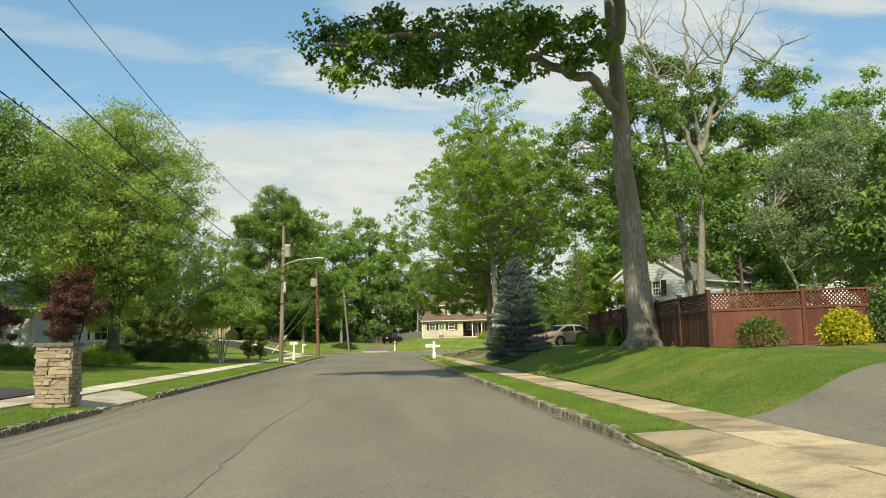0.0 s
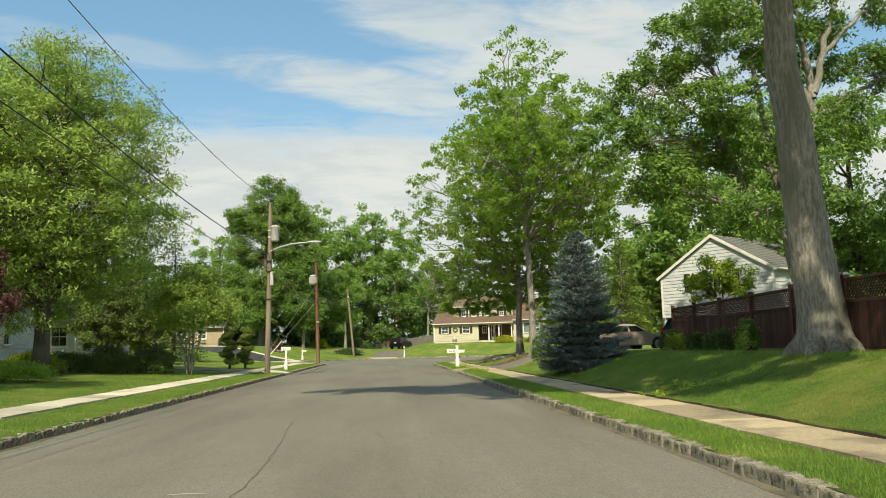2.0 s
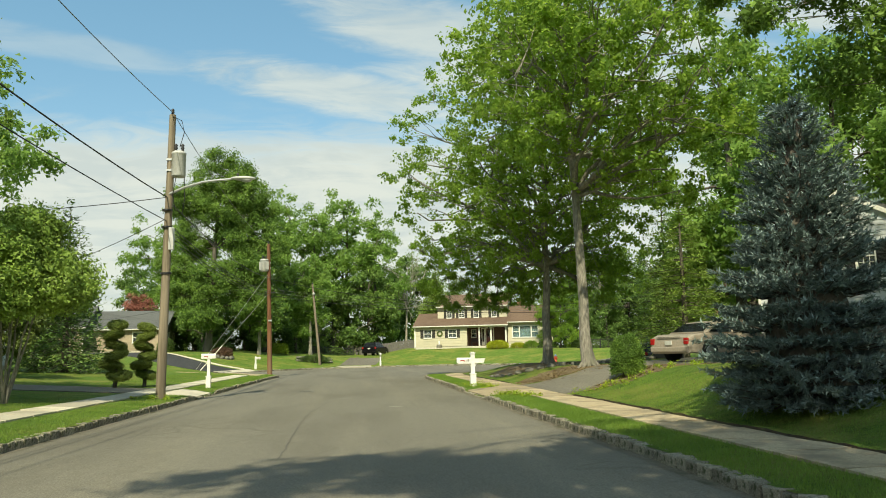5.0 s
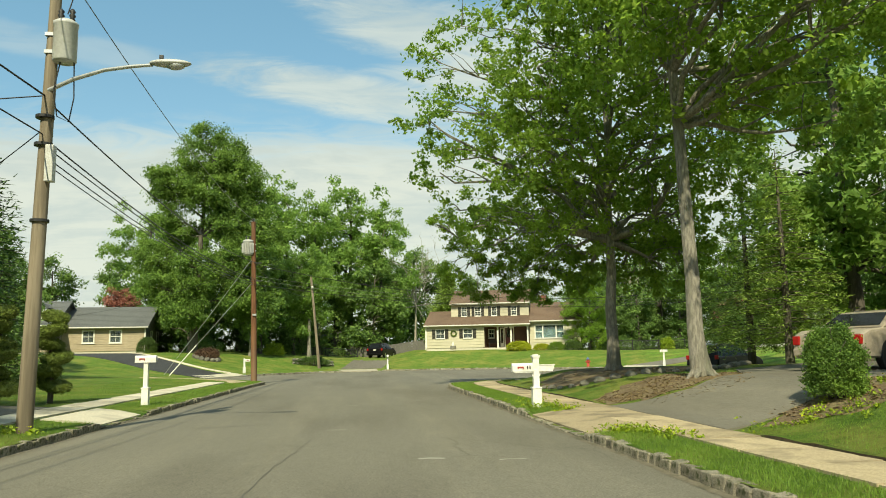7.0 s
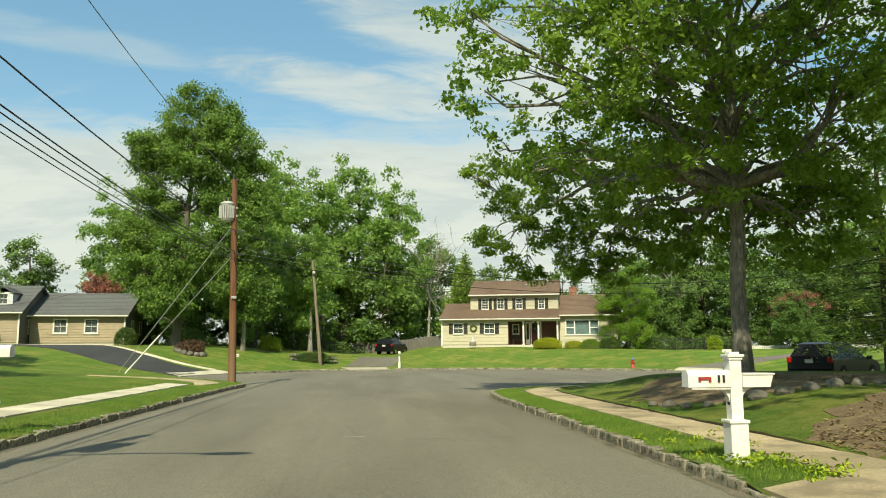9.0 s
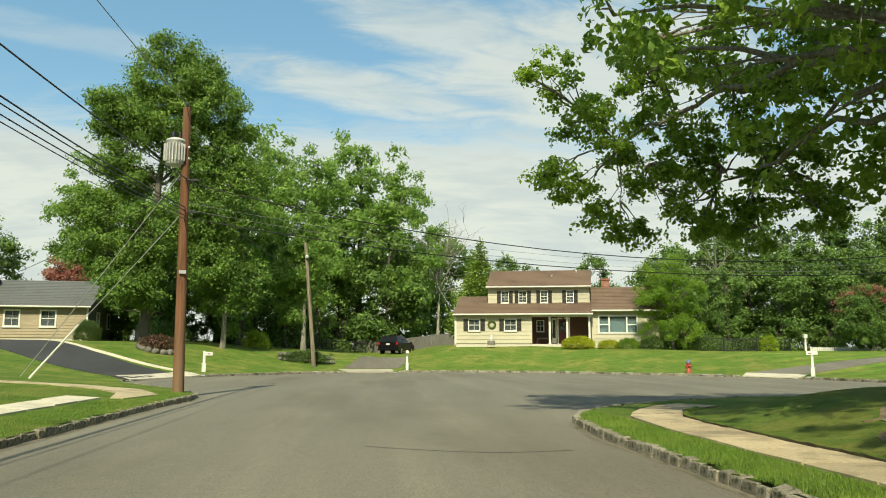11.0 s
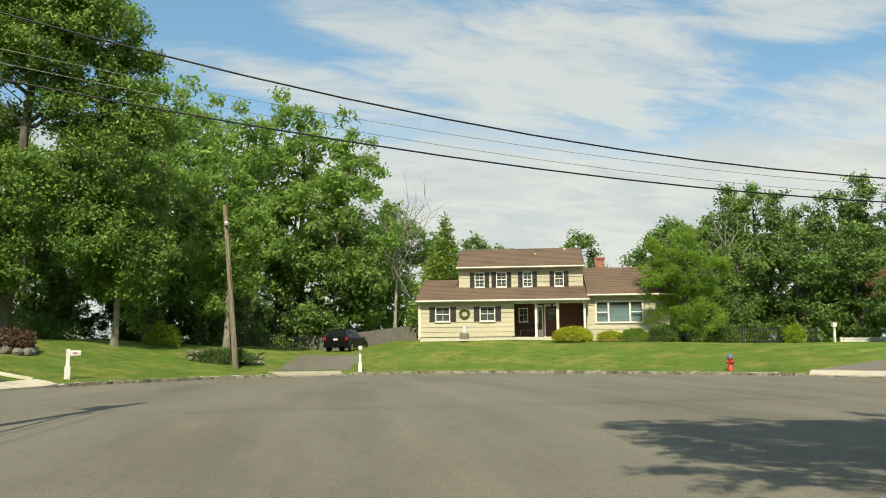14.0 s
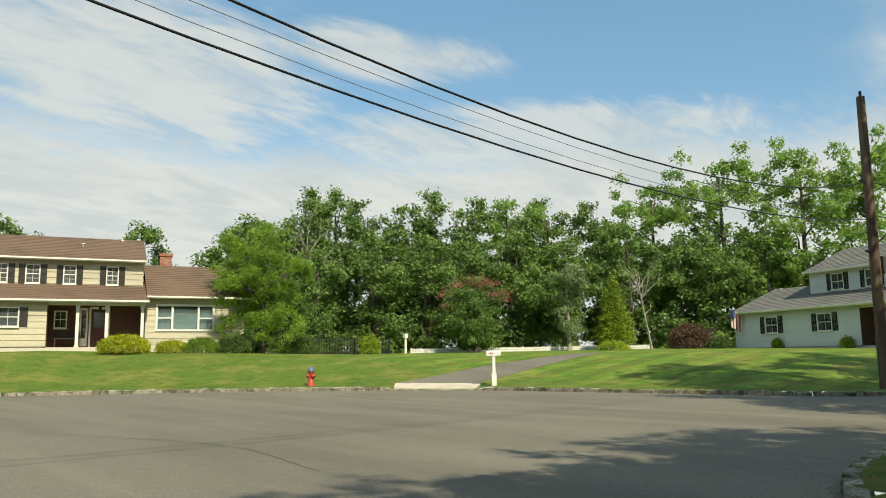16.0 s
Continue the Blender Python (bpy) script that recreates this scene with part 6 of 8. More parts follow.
    part("porch_ceiling", boxes((x1, x2, 0.16, back, 2.30, 2.34)), M_trim, h)
    # wing with the picture window
    if wing:
        wm = pose(x2, 0.45, 0)
        u0, u1 = 0.55, min(3.4, wing - 0.5)
        lap_wall(h, wm, wing, 0.25, 2.62, siding, [(u0, u1, 1.0, 2.25)], course)
        w = part("picture_window", (lambda b: (bmesh.ops.transform(b, matrix=wm, verts=b.verts), b)[1])(boxes((u0 - 0.06, u1 + 0.06, -0.08, 0.1, 0.92, 1.02))), M_trim, h)
        for row in [(u0 - 0.06, u1 + 0.06, -0.06, 0.1, 2.22, 2.33)] + [(u - 0.05, u + 0.05, -0.06, 0.1, 1.02, 2.22) for u in (u0, u0 + (u1 - u0) * 0.27, u0 + (u1 - u0) * 0.73, u1)] + [(a + 0.05, b - 0.05, -0.02, 0.06, 1.58, 1.64) for a, b in ((u0, u0 + (u1 - u0) * 0.27), (u0 + (u1 - u0) * 0.73, u1))]:
            part("window_frame", (lambda b: (bmesh.ops.transform(b, matrix=wm, verts=b.verts), b)[1])(boxes(row)), M_trim, w)
        for k, (a, b) in enumerate(((0.0, 0.27), (0.27, 0.73), (0.73, 1.0))):
            p = part("pane", (lambda bb: (bmesh.ops.transform(bb, matrix=wm, verts=bb.verts), bb)[1])(boxes((u0 + (u1 - u0) * a + 0.05, u0 + (u1 - u0) * b - 0.05, 0.03, 0.04, 1.02, 2.22))), M_glass, w)
            p.visible_shadow = False
        part("drapes", (lambda bb: (bmesh.ops.transform(bb, matrix=wm, verts=bb.verts), bb)[1])(boxes((u0, u1, 0.2, 0.22, 1.0, 2.3))), M_teal, w, "pale teal drapes")
        end_wall(h, pose(x3, 0.45, 0, 0, 0, 90), 7.0, 0.2, 2.62, M_greyside, (3.4, 4.6), course=course)
        roof_slope(h, I4, x2 + 0.02, x3 + 0.35, (0.0, 2.72), (4.0, 4.75), roofing)
        roof_slope(h, I4, x2 + 0.02, x3 + 0.35, (8.0, 2.72), (4.0, 4.75), roofing)
        part("chimney", boxes((x2 + 0.9, x2 + 1.55, 4.4, 5.0, 3.5, 5.45), (x2 + 0.85, x2 + 1.6, 4.35, 5.05, 5.35, 5.5)), M_brick, h, "red brick chimney")
    # roofs and the upper floor
    ua, ub = upper
    roof_slope(h, I4, -0.18, x2 + 0.12, (-0.42, 2.44), (3.6, 4.05), roofing)
    roof_slope(h, I4, -0.18, x2 + 0.12, (7.8, 2.42), (3.6, 4.05), roofing)
    um = pose(ua, 1.85, 0)
    uo = [(a - ua, b - ua, c, d) for a, b, c, d in up_w]
    lap_wall(h, um, ub - ua, 3.1, 4.62, siding, uo, course, name="upper_wall")
    for a, b, c, d in uo:
        window(h, um, a, b, c, d, (1, 3) if wing else (1, 1), shutter, 0.30, frame_w=0.045)
    for side, turn in ((ua, -90), (ub, 90)):
        mm = pose(side, 1.85 + (6.6 if turn < 0 else 0), 0, 0, 0, turn)
        end_wall(h, mm, 6.6, 3.0, 4.62, siding, (3.3, 6.1), course=course)
    roof_slope(h, I4, ua - 0.14, ub + 0.14, (1.45, 4.7), (5.15, 6.3), roofing)
    roof_slope(h, I4, ua - 0.14, ub + 0.14, (8.9, 4.68), (5.15, 6.3), roofing)
    for vx, vy, vz in ((ub - 1.0, 4.6, 6.05), (ub - 3.0, 3.6, 5.62)):
        part("roof_vent", (lambda b: (bmesh.ops.translate(b, verts=b.verts, vec=(vx, vy, vz)), b)[1])(lathe([(0.04, -0.1), (0.04, 0.10), (0.10, 0.11), (0.09, 0.15)], 10)), M_white, h, "white pipe vent")
    part("back_wall", boxes((0, x3, 7.25, 7.35, -0.5, 2.5), (ua, ub, 8.4, 8.5, 2.4, 4.6)), siding, h)
    part("downpipe", boxes((-0.06, 0.0, -0.12, -0.05, 0.0, 2.3)), M_trim, h)
    return h


HM = pose(6.4, 115.94, 1.84, 0, 0, -15.37)
split_house(HM, M_cream, R_brown, M_shutter, 5.95, 4.5, 5.0, (2.35, 10.35), [(1.05, 1.9, 1.15, 2.0), (3.85, 4.72, 1.15, 2.0)], [(3.42, 3.98, 3.42, 4.32), (4.83, 5.42, 3.42, 4.32), (6.55, 7.08, 3.42, 4.32), (8.58, 9.1, 3.42, 4.32)], "cream clapboard two-storey house with a brown roof and dark shutters")
split_house(pose(50.2, 99.9, 1.42, 0, 0, -107.2), M_whiteclap, R_grey, M_shutter_b, 9.2, 4.5, 0, (4.4, 14.2), [(2.45, 3.4, 1.05, 1.98), (6.4, 7.35, 1.05, 1.98)], [(6.0, 6.8, 3.5, 4.4), (8.3, 9.1, 3.5, 4.4), (11.0, 11.8, 3.5, 4.4)], "white clapboard two-storey house with a grey roof and black shutters", 0.15)


def gable_house(m, width, depth, eave, ridge, siding, roofing, shutter, wins, label, course=0.2, chimney=None, side=None, lift=0.0):
    """A house whose gable end is the front: ridge runs back from the middle."""
    h = thing("house", m, label, "house")
    if lift:
        part("garage_front", boxes((0, width, 0.5, 0.62, -0.6, lift), (-0.02, 0.1, 0.0, 0.5, -0.6, lift), (width - 0.1, width, 0, 0.5, -0.6, lift)), M_greyside, h, "dark open garage under the gable")
    part("foundation", boxes((0.03, width - 0.03, 0.7, depth, -1.0, 0.3)), M_concrete, h)
    z0 = lift or 0.1
    lap_wall(h, I4, width, z0, eave, siding, [w for w in wins if w[3] <= eave + 0.01], course)
    lap_wall(h, I4, width, eave, ridge - 0.06, siding, (), course, top=lambda z: (width / 2 * (z - eave) / (ridge - eave), width - width / 2 * (z - eave) / (ridge - eave)), name="gable")
    for w in wins:
        window(h, I4, *w, (2, 3), shutter, 0.40)
    end_wall(h, pose(0, depth, 0, 0, 0, -90), depth, 0.1, eave, siding, course=course)
    end_wall(h, pose(width, 0, 0, 0, 0, 90), depth, 0.1, eave, siding, course=course)
    part("back_wall", boxes((0, width, depth - 0.1, depth, -0.5, eave)), siding, h)
    rm = pose(0, 0, 0, 0, 0, 90)
    # slopes: the frame's u runs back, v runs to the left
    roof_slope(h, rm, -0.12, depth + 0.3, (0.22, eave - 0.1), (-width / 2, ridge), roofing)
    roof_slope(h, rm, -0.12, depth + 0.3, (-width - 0.22, eave - 0.1), (-width / 2, ridge), roofing)
    bm = bmesh.new()
    for a, b in (((-0.22, eave - 0.13), (width / 2, ridge - 0.02)), ((width + 0.22, eave - 0.13), (width / 2, ridge - 0.02))):
        prism(bm, [(a[0], -0.17, a[1] - 0.16), (b[0], -0.17, b[1] - 0.16), (b[0], -0.17, b[1] + 0.03), (a[0], -0.17, a[1] + 0.03)], (0, 0.05, 0))
    part("rake_board", bm, M_trim, h)
    for cx in (0.0, width - 0.03):
        part("corner_board", boxes((cx - 0.04, cx + 0.07, -0.04, 0.04, z0, eave)), M_trim, h)
    if chimney:
        x, y, z = chimney
        part("chimney", boxes((x - 0.26, x + 0.26, y - 0.24, y + 0.24, eave, z), (x - 0.30, x + 0.30, y - 0.28, y + 0.28, z - 0.2, z - 0.08)), M_brick, h, "red brick chimney")
    return h


gable_house(pose(17.03, 59.22, 1.05, 0, 0, -55.2), 7.2, 11.5, 4.15, 6.30, M_whiteside_shaded, R_grey, M_shutter_b, [(2.1, 2.75, 3.12, 4.08), (4.05, 4.72, 3.12, 4.08)], "white clapboard house end with black shutters behind the spruce", 0.2, (5.2, 9.5, 6.75), lift=1.62)


def ranch(m, width, depth, eave, ridge, siding, roofing, wins, label, shutter=None, dormers=(), course=0.22, sidewall=None, curtain=None):
    h = thing("house", m, label, "house")
    part("foundation", boxes((0.03, width - 0.03, 0.04, depth, -1.2, 0.12)), M_concrete, h)
    lap_wall(h, I4, width, 0.12, eave, siding, wins, course)
    for w in wins:
        window(h, I4, *w, (1, 1), shutter, curtain=curtain, frame_w=0.1)
    sw = sidewall or siding
    end_wall(h, pose(width, 0, 0, 0, 0, 90), depth, 0.1, eave, sw, (depth / 2, ridge), [(2.0, 2.7, 0.9, 2.0), (4.6, 5.2, 0.9, 2.0)], course)
    for a in (2.0, 4.6):
        window(h, pose(width, 0, 0, 0, 0, 90), a, a + 0.7, 0.9, 2.0, (1, 1))
    end_wall(h, pose(0, depth, 0, 0, 0, -90), depth, 0.1, eave, sw, (depth / 2, ridge), course=course)
    part("back_wall", boxes((0, width, depth - 0.1, depth, -0.5, eave)), siding, h)
    roof_slope(h, I4, -0.35, width + 0.35, (-0.45, eave + 0.02), (depth / 2, ridge + 0.1), roofing)
    roof_slope(h, I4, -0.35, width + 0.35, (depth + 0.45, eave + 0.02), (depth / 2, ridge + 0.1), roofing)
    part("corner_board", boxes((width - 0.08, width + 0.03, -0.04, 0.04, 0.1, eave)), M_trim, h)
    part("downpipe", boxes((width - 0.02, width + 0.06, -0.1, -0.03, 0.0, eave)), M_trim, h)
    for dx in dormers:
        dm = pose(dx, 0.9, 0)
        lap_wall(h, dm, 1.5, eave + 0.5, eave + 1.7, M_whiteside_shaded, [(0.4, 1.1, eave + 0.75, eave + 1.55)], course, thick=2.2, name="dormer")
        window(h, dm, 0.4, 1.1, eave + 0.75, eave + 1.55, (1, 1))
        rm = dm @ pose(0, 0, 0, 0, 0, 90)
        roof_slope(h, rm, -0.2, 2.4, (0.15, eave + 1.65), (-0.75, eave + 2.2), roofing, 0.08, "dormer_roof", False)
        roof_slope(h, rm, -0.2, 2.4, (-1.65, eave + 1.65), (-0.75, eave + 2.2), roofing, 0.08, "dormer_roof", False)
    return h


ranch(pose(-28.0, 113.2, 2.1, 0, 0, 2), 7.5, 7.5, 2.35, 4.4, M_tanside, R_slate, [(1.9, 2.85, 0.95, 2.0), (4.35, 5.3, 0.95, 2.0)], "tan clapboard ranch house with a slate-grey roof", sidewall=M_greyside)
ranch(pose(-38.0, 110.5, 2.1, 0, 0, 4), 10.0, 8.5, 2.5, 4.9, M_tanside, R_slate, [(6.2, 7.4, 0.95, 2.0)], "tan main block of the ranch house with dormers", dormers=(5.0, 7.6), sidewall=M_greyside)
ranch(pose(-29.5, 66.0, 1.0, 0, 0, -6), 9.6, 8, 2.6, 4.5, M_whiteside_shaded, R_slate, [(6.6, 7.7, 0.9, 2.1), (8.0, 9.0, 0.9, 2.1)], "white house with a bay of tall windows behind the shrubs", course=0.2)
ranch(pose(-27.5, 49.0, 1.0, 0, 0, 0), 8.4, 8, 2.6, 4.4, M_whiteside_shaded, R_slate, [(1.5, 2.6, 0.9, 2.0), (5.4, 6.6, 0.9, 2.0)], "white house front half hidden by a red maple", course=0.2)


def shed(m, w, d, h, r, label):
    s = thing("shed", m, label, "shed")
    # grey boards darkened in colour for tree shade that doesn't reach the shed
    grey = mottled("shaded_shed_boards", (0.10, 0.098, 0.09), (0.07, 0.068, 0.062), None, small=12, stretch=(3, 3, 0.3), bump=0.3)
    lap_wall(s, I4, w, 0, h, grey, [(w * 0.36, w * 0.64, 0.0, h * 0.85)], 0.3)
    end_wall(s, pose(w, 0, 0, 0, 0, 90), d, 0, h, grey, (d / 2, r))
    end_wall(s, pose(0, d, 0, 0, 0, -90), d, 0, h, grey, (d / 2, r))
    part("door", boxes((w * 0.36, w * 0.64, 0.04, 0.08, 0, h * 0.85)), M_shutter, s, "dark shed door")
    roof_slope(s, I4, -0.2, w + 0.2, (-0.2, h), (d / 2, r + 0.1), R_grey, 0.08, fascia=False)
    roof_slope(s, I4, -0.2, w + 0.2, (d + 0.2, h), (d / 2, r + 0.1), R_grey, 0.08, fascia=False)
    return s


shed(pose(-5.6, 133.5, 1.8, 0, 0, -8), 3.0, 2.6, 1.9, 2.6, "small grey wooden garden shed under the trees")


# ---- the wood and garden trees ----


def wood_tree(seed, h, low, r, n, leaves, leaf, shape="round", clump=0.75, gap=-0.07, core=0.0):
    rng = np.random.default_rng(seed)
    return tree_meshes(seed, lobes_for(rng, h, low, r, n, shape), (0.018 * h, h * 0.84, rng.uniform(-0.5, 0.5), rng.uniform(-0.5, 0.5)), leaf, leaves, clump * 0.92, gap=gap, fork=0.25, core=core, per=52)


plant("oak_tree", tree_meshes(21, [(1.2, 0, 17.4, 3.3, 3.0, 2.9), (-1.6, 0, 15.0, 2.2, 2.2, 1.9), (3.9, 0, 15.8, 2.1, 2.1, 2.2), (1.2, -0.5, 14.0, 3.0, 2.8, 1.9), (-2.9, 0, 13.9, 1.3, 1.3, 0.9), (-1.4, 0.8, 10.6, 1.6, 1.6, 1.2), (2.9, 0.4, 11.2, 2.2, 2.2, 1.8), (-3.2, 0, 8.3, 2.0, 2.0, 1.7), (4.0, 0, 8.2, 2.2, 2.2, 1.9), (1.0, -1.2, 6.8, 2.6, 2.2, 2.0), (-2.0, -1.0, 5.4, 2.5, 2.2, 1.7), (4.4, -0.5, 4.6, 2.2, 2.0, 1.6), (-0.4, -1.5, 3.4, 2.2, 2.0, 1.1), (5.4, 0, 13.2, 1.6, 1.6, 1.3), (-2.6, 0, 11.8, 1.5, 1.5, 1.2), (-3.0, 0, 15.6, 1.2, 1.2, 1.0), (6.2, 0.3, 10.6, 1.7, 1.6, 1.3)], (0.36, 16.5, 0.9, 0.0), 0.25, 74000, 0.62, gap=-0.1, fork=0.3, per=56), stand(-14.8, 107), M_bark_d, L_oak, "very tall oak with a dense crown before the wood")
KINDS = [wood_tree(31, 17, 2.0, 5.0, 7, 7600, 0.44), wood_tree(32, 15, 1.0, 4.2, 7, 6200, 0.42, "tall"), wood_tree(33, 10, 0.4, 3.9, 6, 5400, 0.39), wood_tree(34, 15, 0.6, 3.8, 8, 6400, 0.42, "tall")]
LABELS = ["broad leafy oak in the wood behind the houses", "slender leafy tree in the wood behind the houses", "low bushy tree at the edge of the wood", "tall narrow tree in the wood behind the houses"]
rng = np.random.default_rng(5)
spots = [(-10.5, 118, 1, 0.9), (-5.5, 131, 0, 1.15), (-9.5, 133, 0, 1.1), (-1.5, 136, 0, 1.2), (2.0, 140, 1, 1.0), (-14, 128, 0, 1.1), (-19, 122, 1, 1.0), (-24, 128, 0, 0.85), (5, 144, 2, 1.2), (8.5, 150, 2, 1.3), (-30, 135, 2, 1.0), (-36, 132, 2, 1), (-43, 126, 2, 1), (1.2, 132, 2, 0.95), (-7.2, 120, 2, 0.9), (-17, 116, 2, 0.75),
    (13, 131, 2, 0.75), (19.5, 124.5, 2, 0.72), (2.5, 134, 0, 0.95), (24.5, 119, 2, 0.72), (27.5, 124, 2, 0.8), (31, 123, 3, 0.86), (34.5, 124, 3, 0.98), (38, 124, 3, 1.0), (41.5, 123, 3, 1.0), (45, 121, 3, 0.98), (48.5, 119, 1, 0.95), (51.5, 117, 3, 0.98), (54.5, 114, 3, 1.0), (57.5, 111, 0, 0.74), (60, 106, 0, 0.84), (63, 101, 0, 0.82), (55.5, 107.5, 2, 0.7), (59.5, 102.2, 2, 0.75), (29.5, 118, 2, 0.62), (34.5, 119, 2, 0.7), (38.5, 118, 2, 0.72), (42, 117, 2, 0.7), (45.5, 115.5, 2, 0.78), (49, 113.0, 2, 0.74), (52.5, 109.8, 2, 0.8), (56.0, 105.5, 2, 0.75), (66, 97, 0, 0.8), (33, 130, 3, 0.8), (40, 130, 3, 0.85), (47, 127, 3, 0.9), (54, 122, 3, 0.95),
    (29, 126, 2, 0.8), (36, 127, 2, 0.8), (42, 126.5, 2, 0.8), (48, 123.5, 2, 0.8), (53, 120, 2, 0.8), (57, 116, 2, 0.8), (61, 111, 2, 0.8), (64.5, 106, 2, 0.8),
    (20.3, 67, 0, 0.95), (24, 73, 0, 0.9), (25, 65, 0, 0.85), (30, 60, 0, 0.9), (31, 46, 2, 1.0), (31, 50, 0, 0.9), (23, 33, 2, 0.75), (28, 36, 1, 0.75), (33, 33, 2, 0.9), (26, 56, 2, 0.9), (29, 68, 0, 1.0),
    (-18.5, 67, 0, 0.78), (-23, 62, 0, 0.85), (-21, 36, 0, 0.72), (-24, 44, 0, 0.78), (-31, 58, 0, 0.8), (-26, 78, 1, 0.8), (-33, 92, 1, 0.75), (-22, 84, 2, 0.7), (-22, 27, 2, 0.9), (-3.5, 134, 2, 0.6), (-8, 136, 2, 0.8), (-13, 123, 2, 0.7), (-18, 126, 2, 0.8), (-28, 100, 2, 0.65), (-19.4, 119, 2, 0.5), (-17.3, 120.5, 2, 0.5), (-15.2, 119.5, 2, 0.46), (-21.6, 121, 2, 0.5), (-12.6, 121, 2, 0.46), (-10.4, 125, 2, 0.36), (-7.6, 125.5, 2, 0.34), (-4.8, 127, 2, 0.36)]
protos = {}
grow = {0: 1.15, 1: 0.9, 2: 1.2, 3: 0.86}
started = set()
for x, y, k, s in spots:
    turn, size = rng.uniform(0, 360), s * rng.uniform(0.95, 1.05) * (grow[k] if k in started else 1.0)
    started.add(k)
    # tall trees here take the hazed leaf; low ones stay dark for shade beneath
    hazed = -16 < x < 9 and y > 110 and k != 2
    if (k, hazed) not in protos:
        protos[k, hazed] = plant("tree", KINDS[k], stand(x, y, turn, size), M_bark_d, L_wood_hazed if hazed else L_wood, LABELS[k], "tree", "woodland trees")
    else:
        copy_thing(protos[k, hazed], stand(x, y, turn, size / protos[k, hazed].scale.x))
# lighter trees before the wood
light = [wood_tree(35, 9.8, 2.8, 3.4, 5, 15000, 0.26, clump=0.55), wood_tree(36, 10.5, 2.4, 2.8, 6, 13000, 0.28, "tall", 0.55)]
plant("tree", light[0], stand(-10.0, 108.5), M_bark, L_oak, "mid-green maple standing before the dark oak")
plant("tree", light[1], stand(-5.2, 114.5), M_bark, L_wood_hazed, "mid-green young tree behind the leaning pole")
plant("tree", wood_tree(37, 6.6, 0.7, 2.9, 4, 12000, 0.2, clump=0.42), stand(21.9, 111.0), M_bark_d, L_maple, "low spreading tree hiding the end of the cream house")
bloomer = plant("tree", wood_tree(38, 5.0, 0.5, 2.9, 4, 9000, 0.2, clump=0.42), stand(38.2, 112.2), M_bark_d, L_wood, "dark green tree with rusty red flower clusters")
bloom = np.random.default_rng(61)
spots_ = unit(bloom.normal(size=(34, 3)) + np.array([0, 0, 1.3])) * np.array([2.3, 2.3, 1.8]) + np.array([0, 0, 3.2])
pts_ = (spots_[:, None] + bloom.normal(size=(34, 60, 3)) * np.array([0.26, 0.26, 0.12])).reshape(-1, 3)
link_mesh("blossom", quad_mesh("blossom", *leaf_cards(bloom, pts_, 0.14), 3), L_rust, bloomer, "rusty red flower clusters")
plant("tree", wood_tree(41, 6.4, 1.0, 2.8, 4, 7000, 0.24, clump=0.45), stand(-25.0, 122.0), M_bark_d, L_rust, "rust-red tree rising behind the ranch house")
plant("tree", wood_tree(39, 7.5, 1.2, 1.6, 5, 3600, 0.22, "tall", 0.42, gap=0.15), stand(45.0, 109.8), M_bark_p, L_pale, "thin pale-stemmed young tree at the wood's edge")
plant("small_tree", conifer_meshes(56, 5.4, 1.5, 20, 14, 0.26, fluff=40, droop=-0.3, low=0.3), stand(46.6, 107.0), M_bark_d, L_lime, "pale yellow-green cone-shaped tree before the wood", "small tree")
plant("tree", tree_meshes(57, [(0, 0, 3, 1, 1, 1)], (0.08, 5.6, -1.6, 0), 0.2, 0, bare=[(-0.9, 0, 3.6, 2.4, 0.03), (-1.1, 0.1, 4.2, 2.0, 0.03)]), stand(48.6, 105.4), M_bark_p, None, "bare pale leaning stem beside the bronze shrub")
plant("tree", tree_meshes(40, [(0, 0, 5, 1, 1, 1)], (0.14, 9, 0.4, 0), 0.2, 0, bare=[(0.1, 0, 4.5, 6.5, 0.06), (0.3, 0, 7.0, 5.5, 0.05), (-0.3, 0.2, 5.5, 6.0, 0.05), (0.5, -0.2, 6.2, 5.5, 0.05)]), stand(6.4, 133, 40, 1.2), M_bark_p, None, "bare dead tree with pale branches")
plant("tree", tree_meshes(46, [(0, 0, 5, 1, 1, 1)], (0.10, 8, 0.2, 0), 0.2, 0, bare=[(0.1, 0, 4.5, 5, 0.05), (0.2, 0, 6.5, 4, 0.04)]), stand(29.2, 119.5), M_bark_p, None, "bare dead tree with pale branches")
plant("tree", tree_meshes(47, crown_of(47, [(3.6, 0.6, 0, 2.8), (5.2, 0.6, 0, 3.7), (7.0, 0.8, 0, 3.8), (8.6, 1.0, 0, 2.6)]), (0.17, 5.6, -1.0, 0), 0.17, 30000, 0.44, gap=0.13, fork=0.25, stems=2, per=46), stand(20.4, 37), M_bark_p, L_pale, "silvery tree with pale leaning stems behind the fence")
plant("tree", tree_meshes(48, [(-6.0, -0.4, 10.3, 2.4, 2.0, 1.2), (-7.6, 0.2, 8.4, 1.9, 1.7, 1.0), (-4.6, 0.6, 12.6, 2.2, 2, 1.3), (-3.4, 0, 8.4, 2.0, 1.8, 1.1), (-2, 0.4, 14.6, 2.4, 2, 1.4), (0.5, 0, 12.0, 2.2, 2.0, 1.3), (-5.4, 0.2, 6.6, 1.7, 1.6, 0.8)], (0.28, 13.0, -1.6, 0.3), 0.2, 22000, 0.45, gap=0.16, fork=0.35), stand(17.4, 43.5), M_bark, L_oak, "spreading oak reaching over the fence")
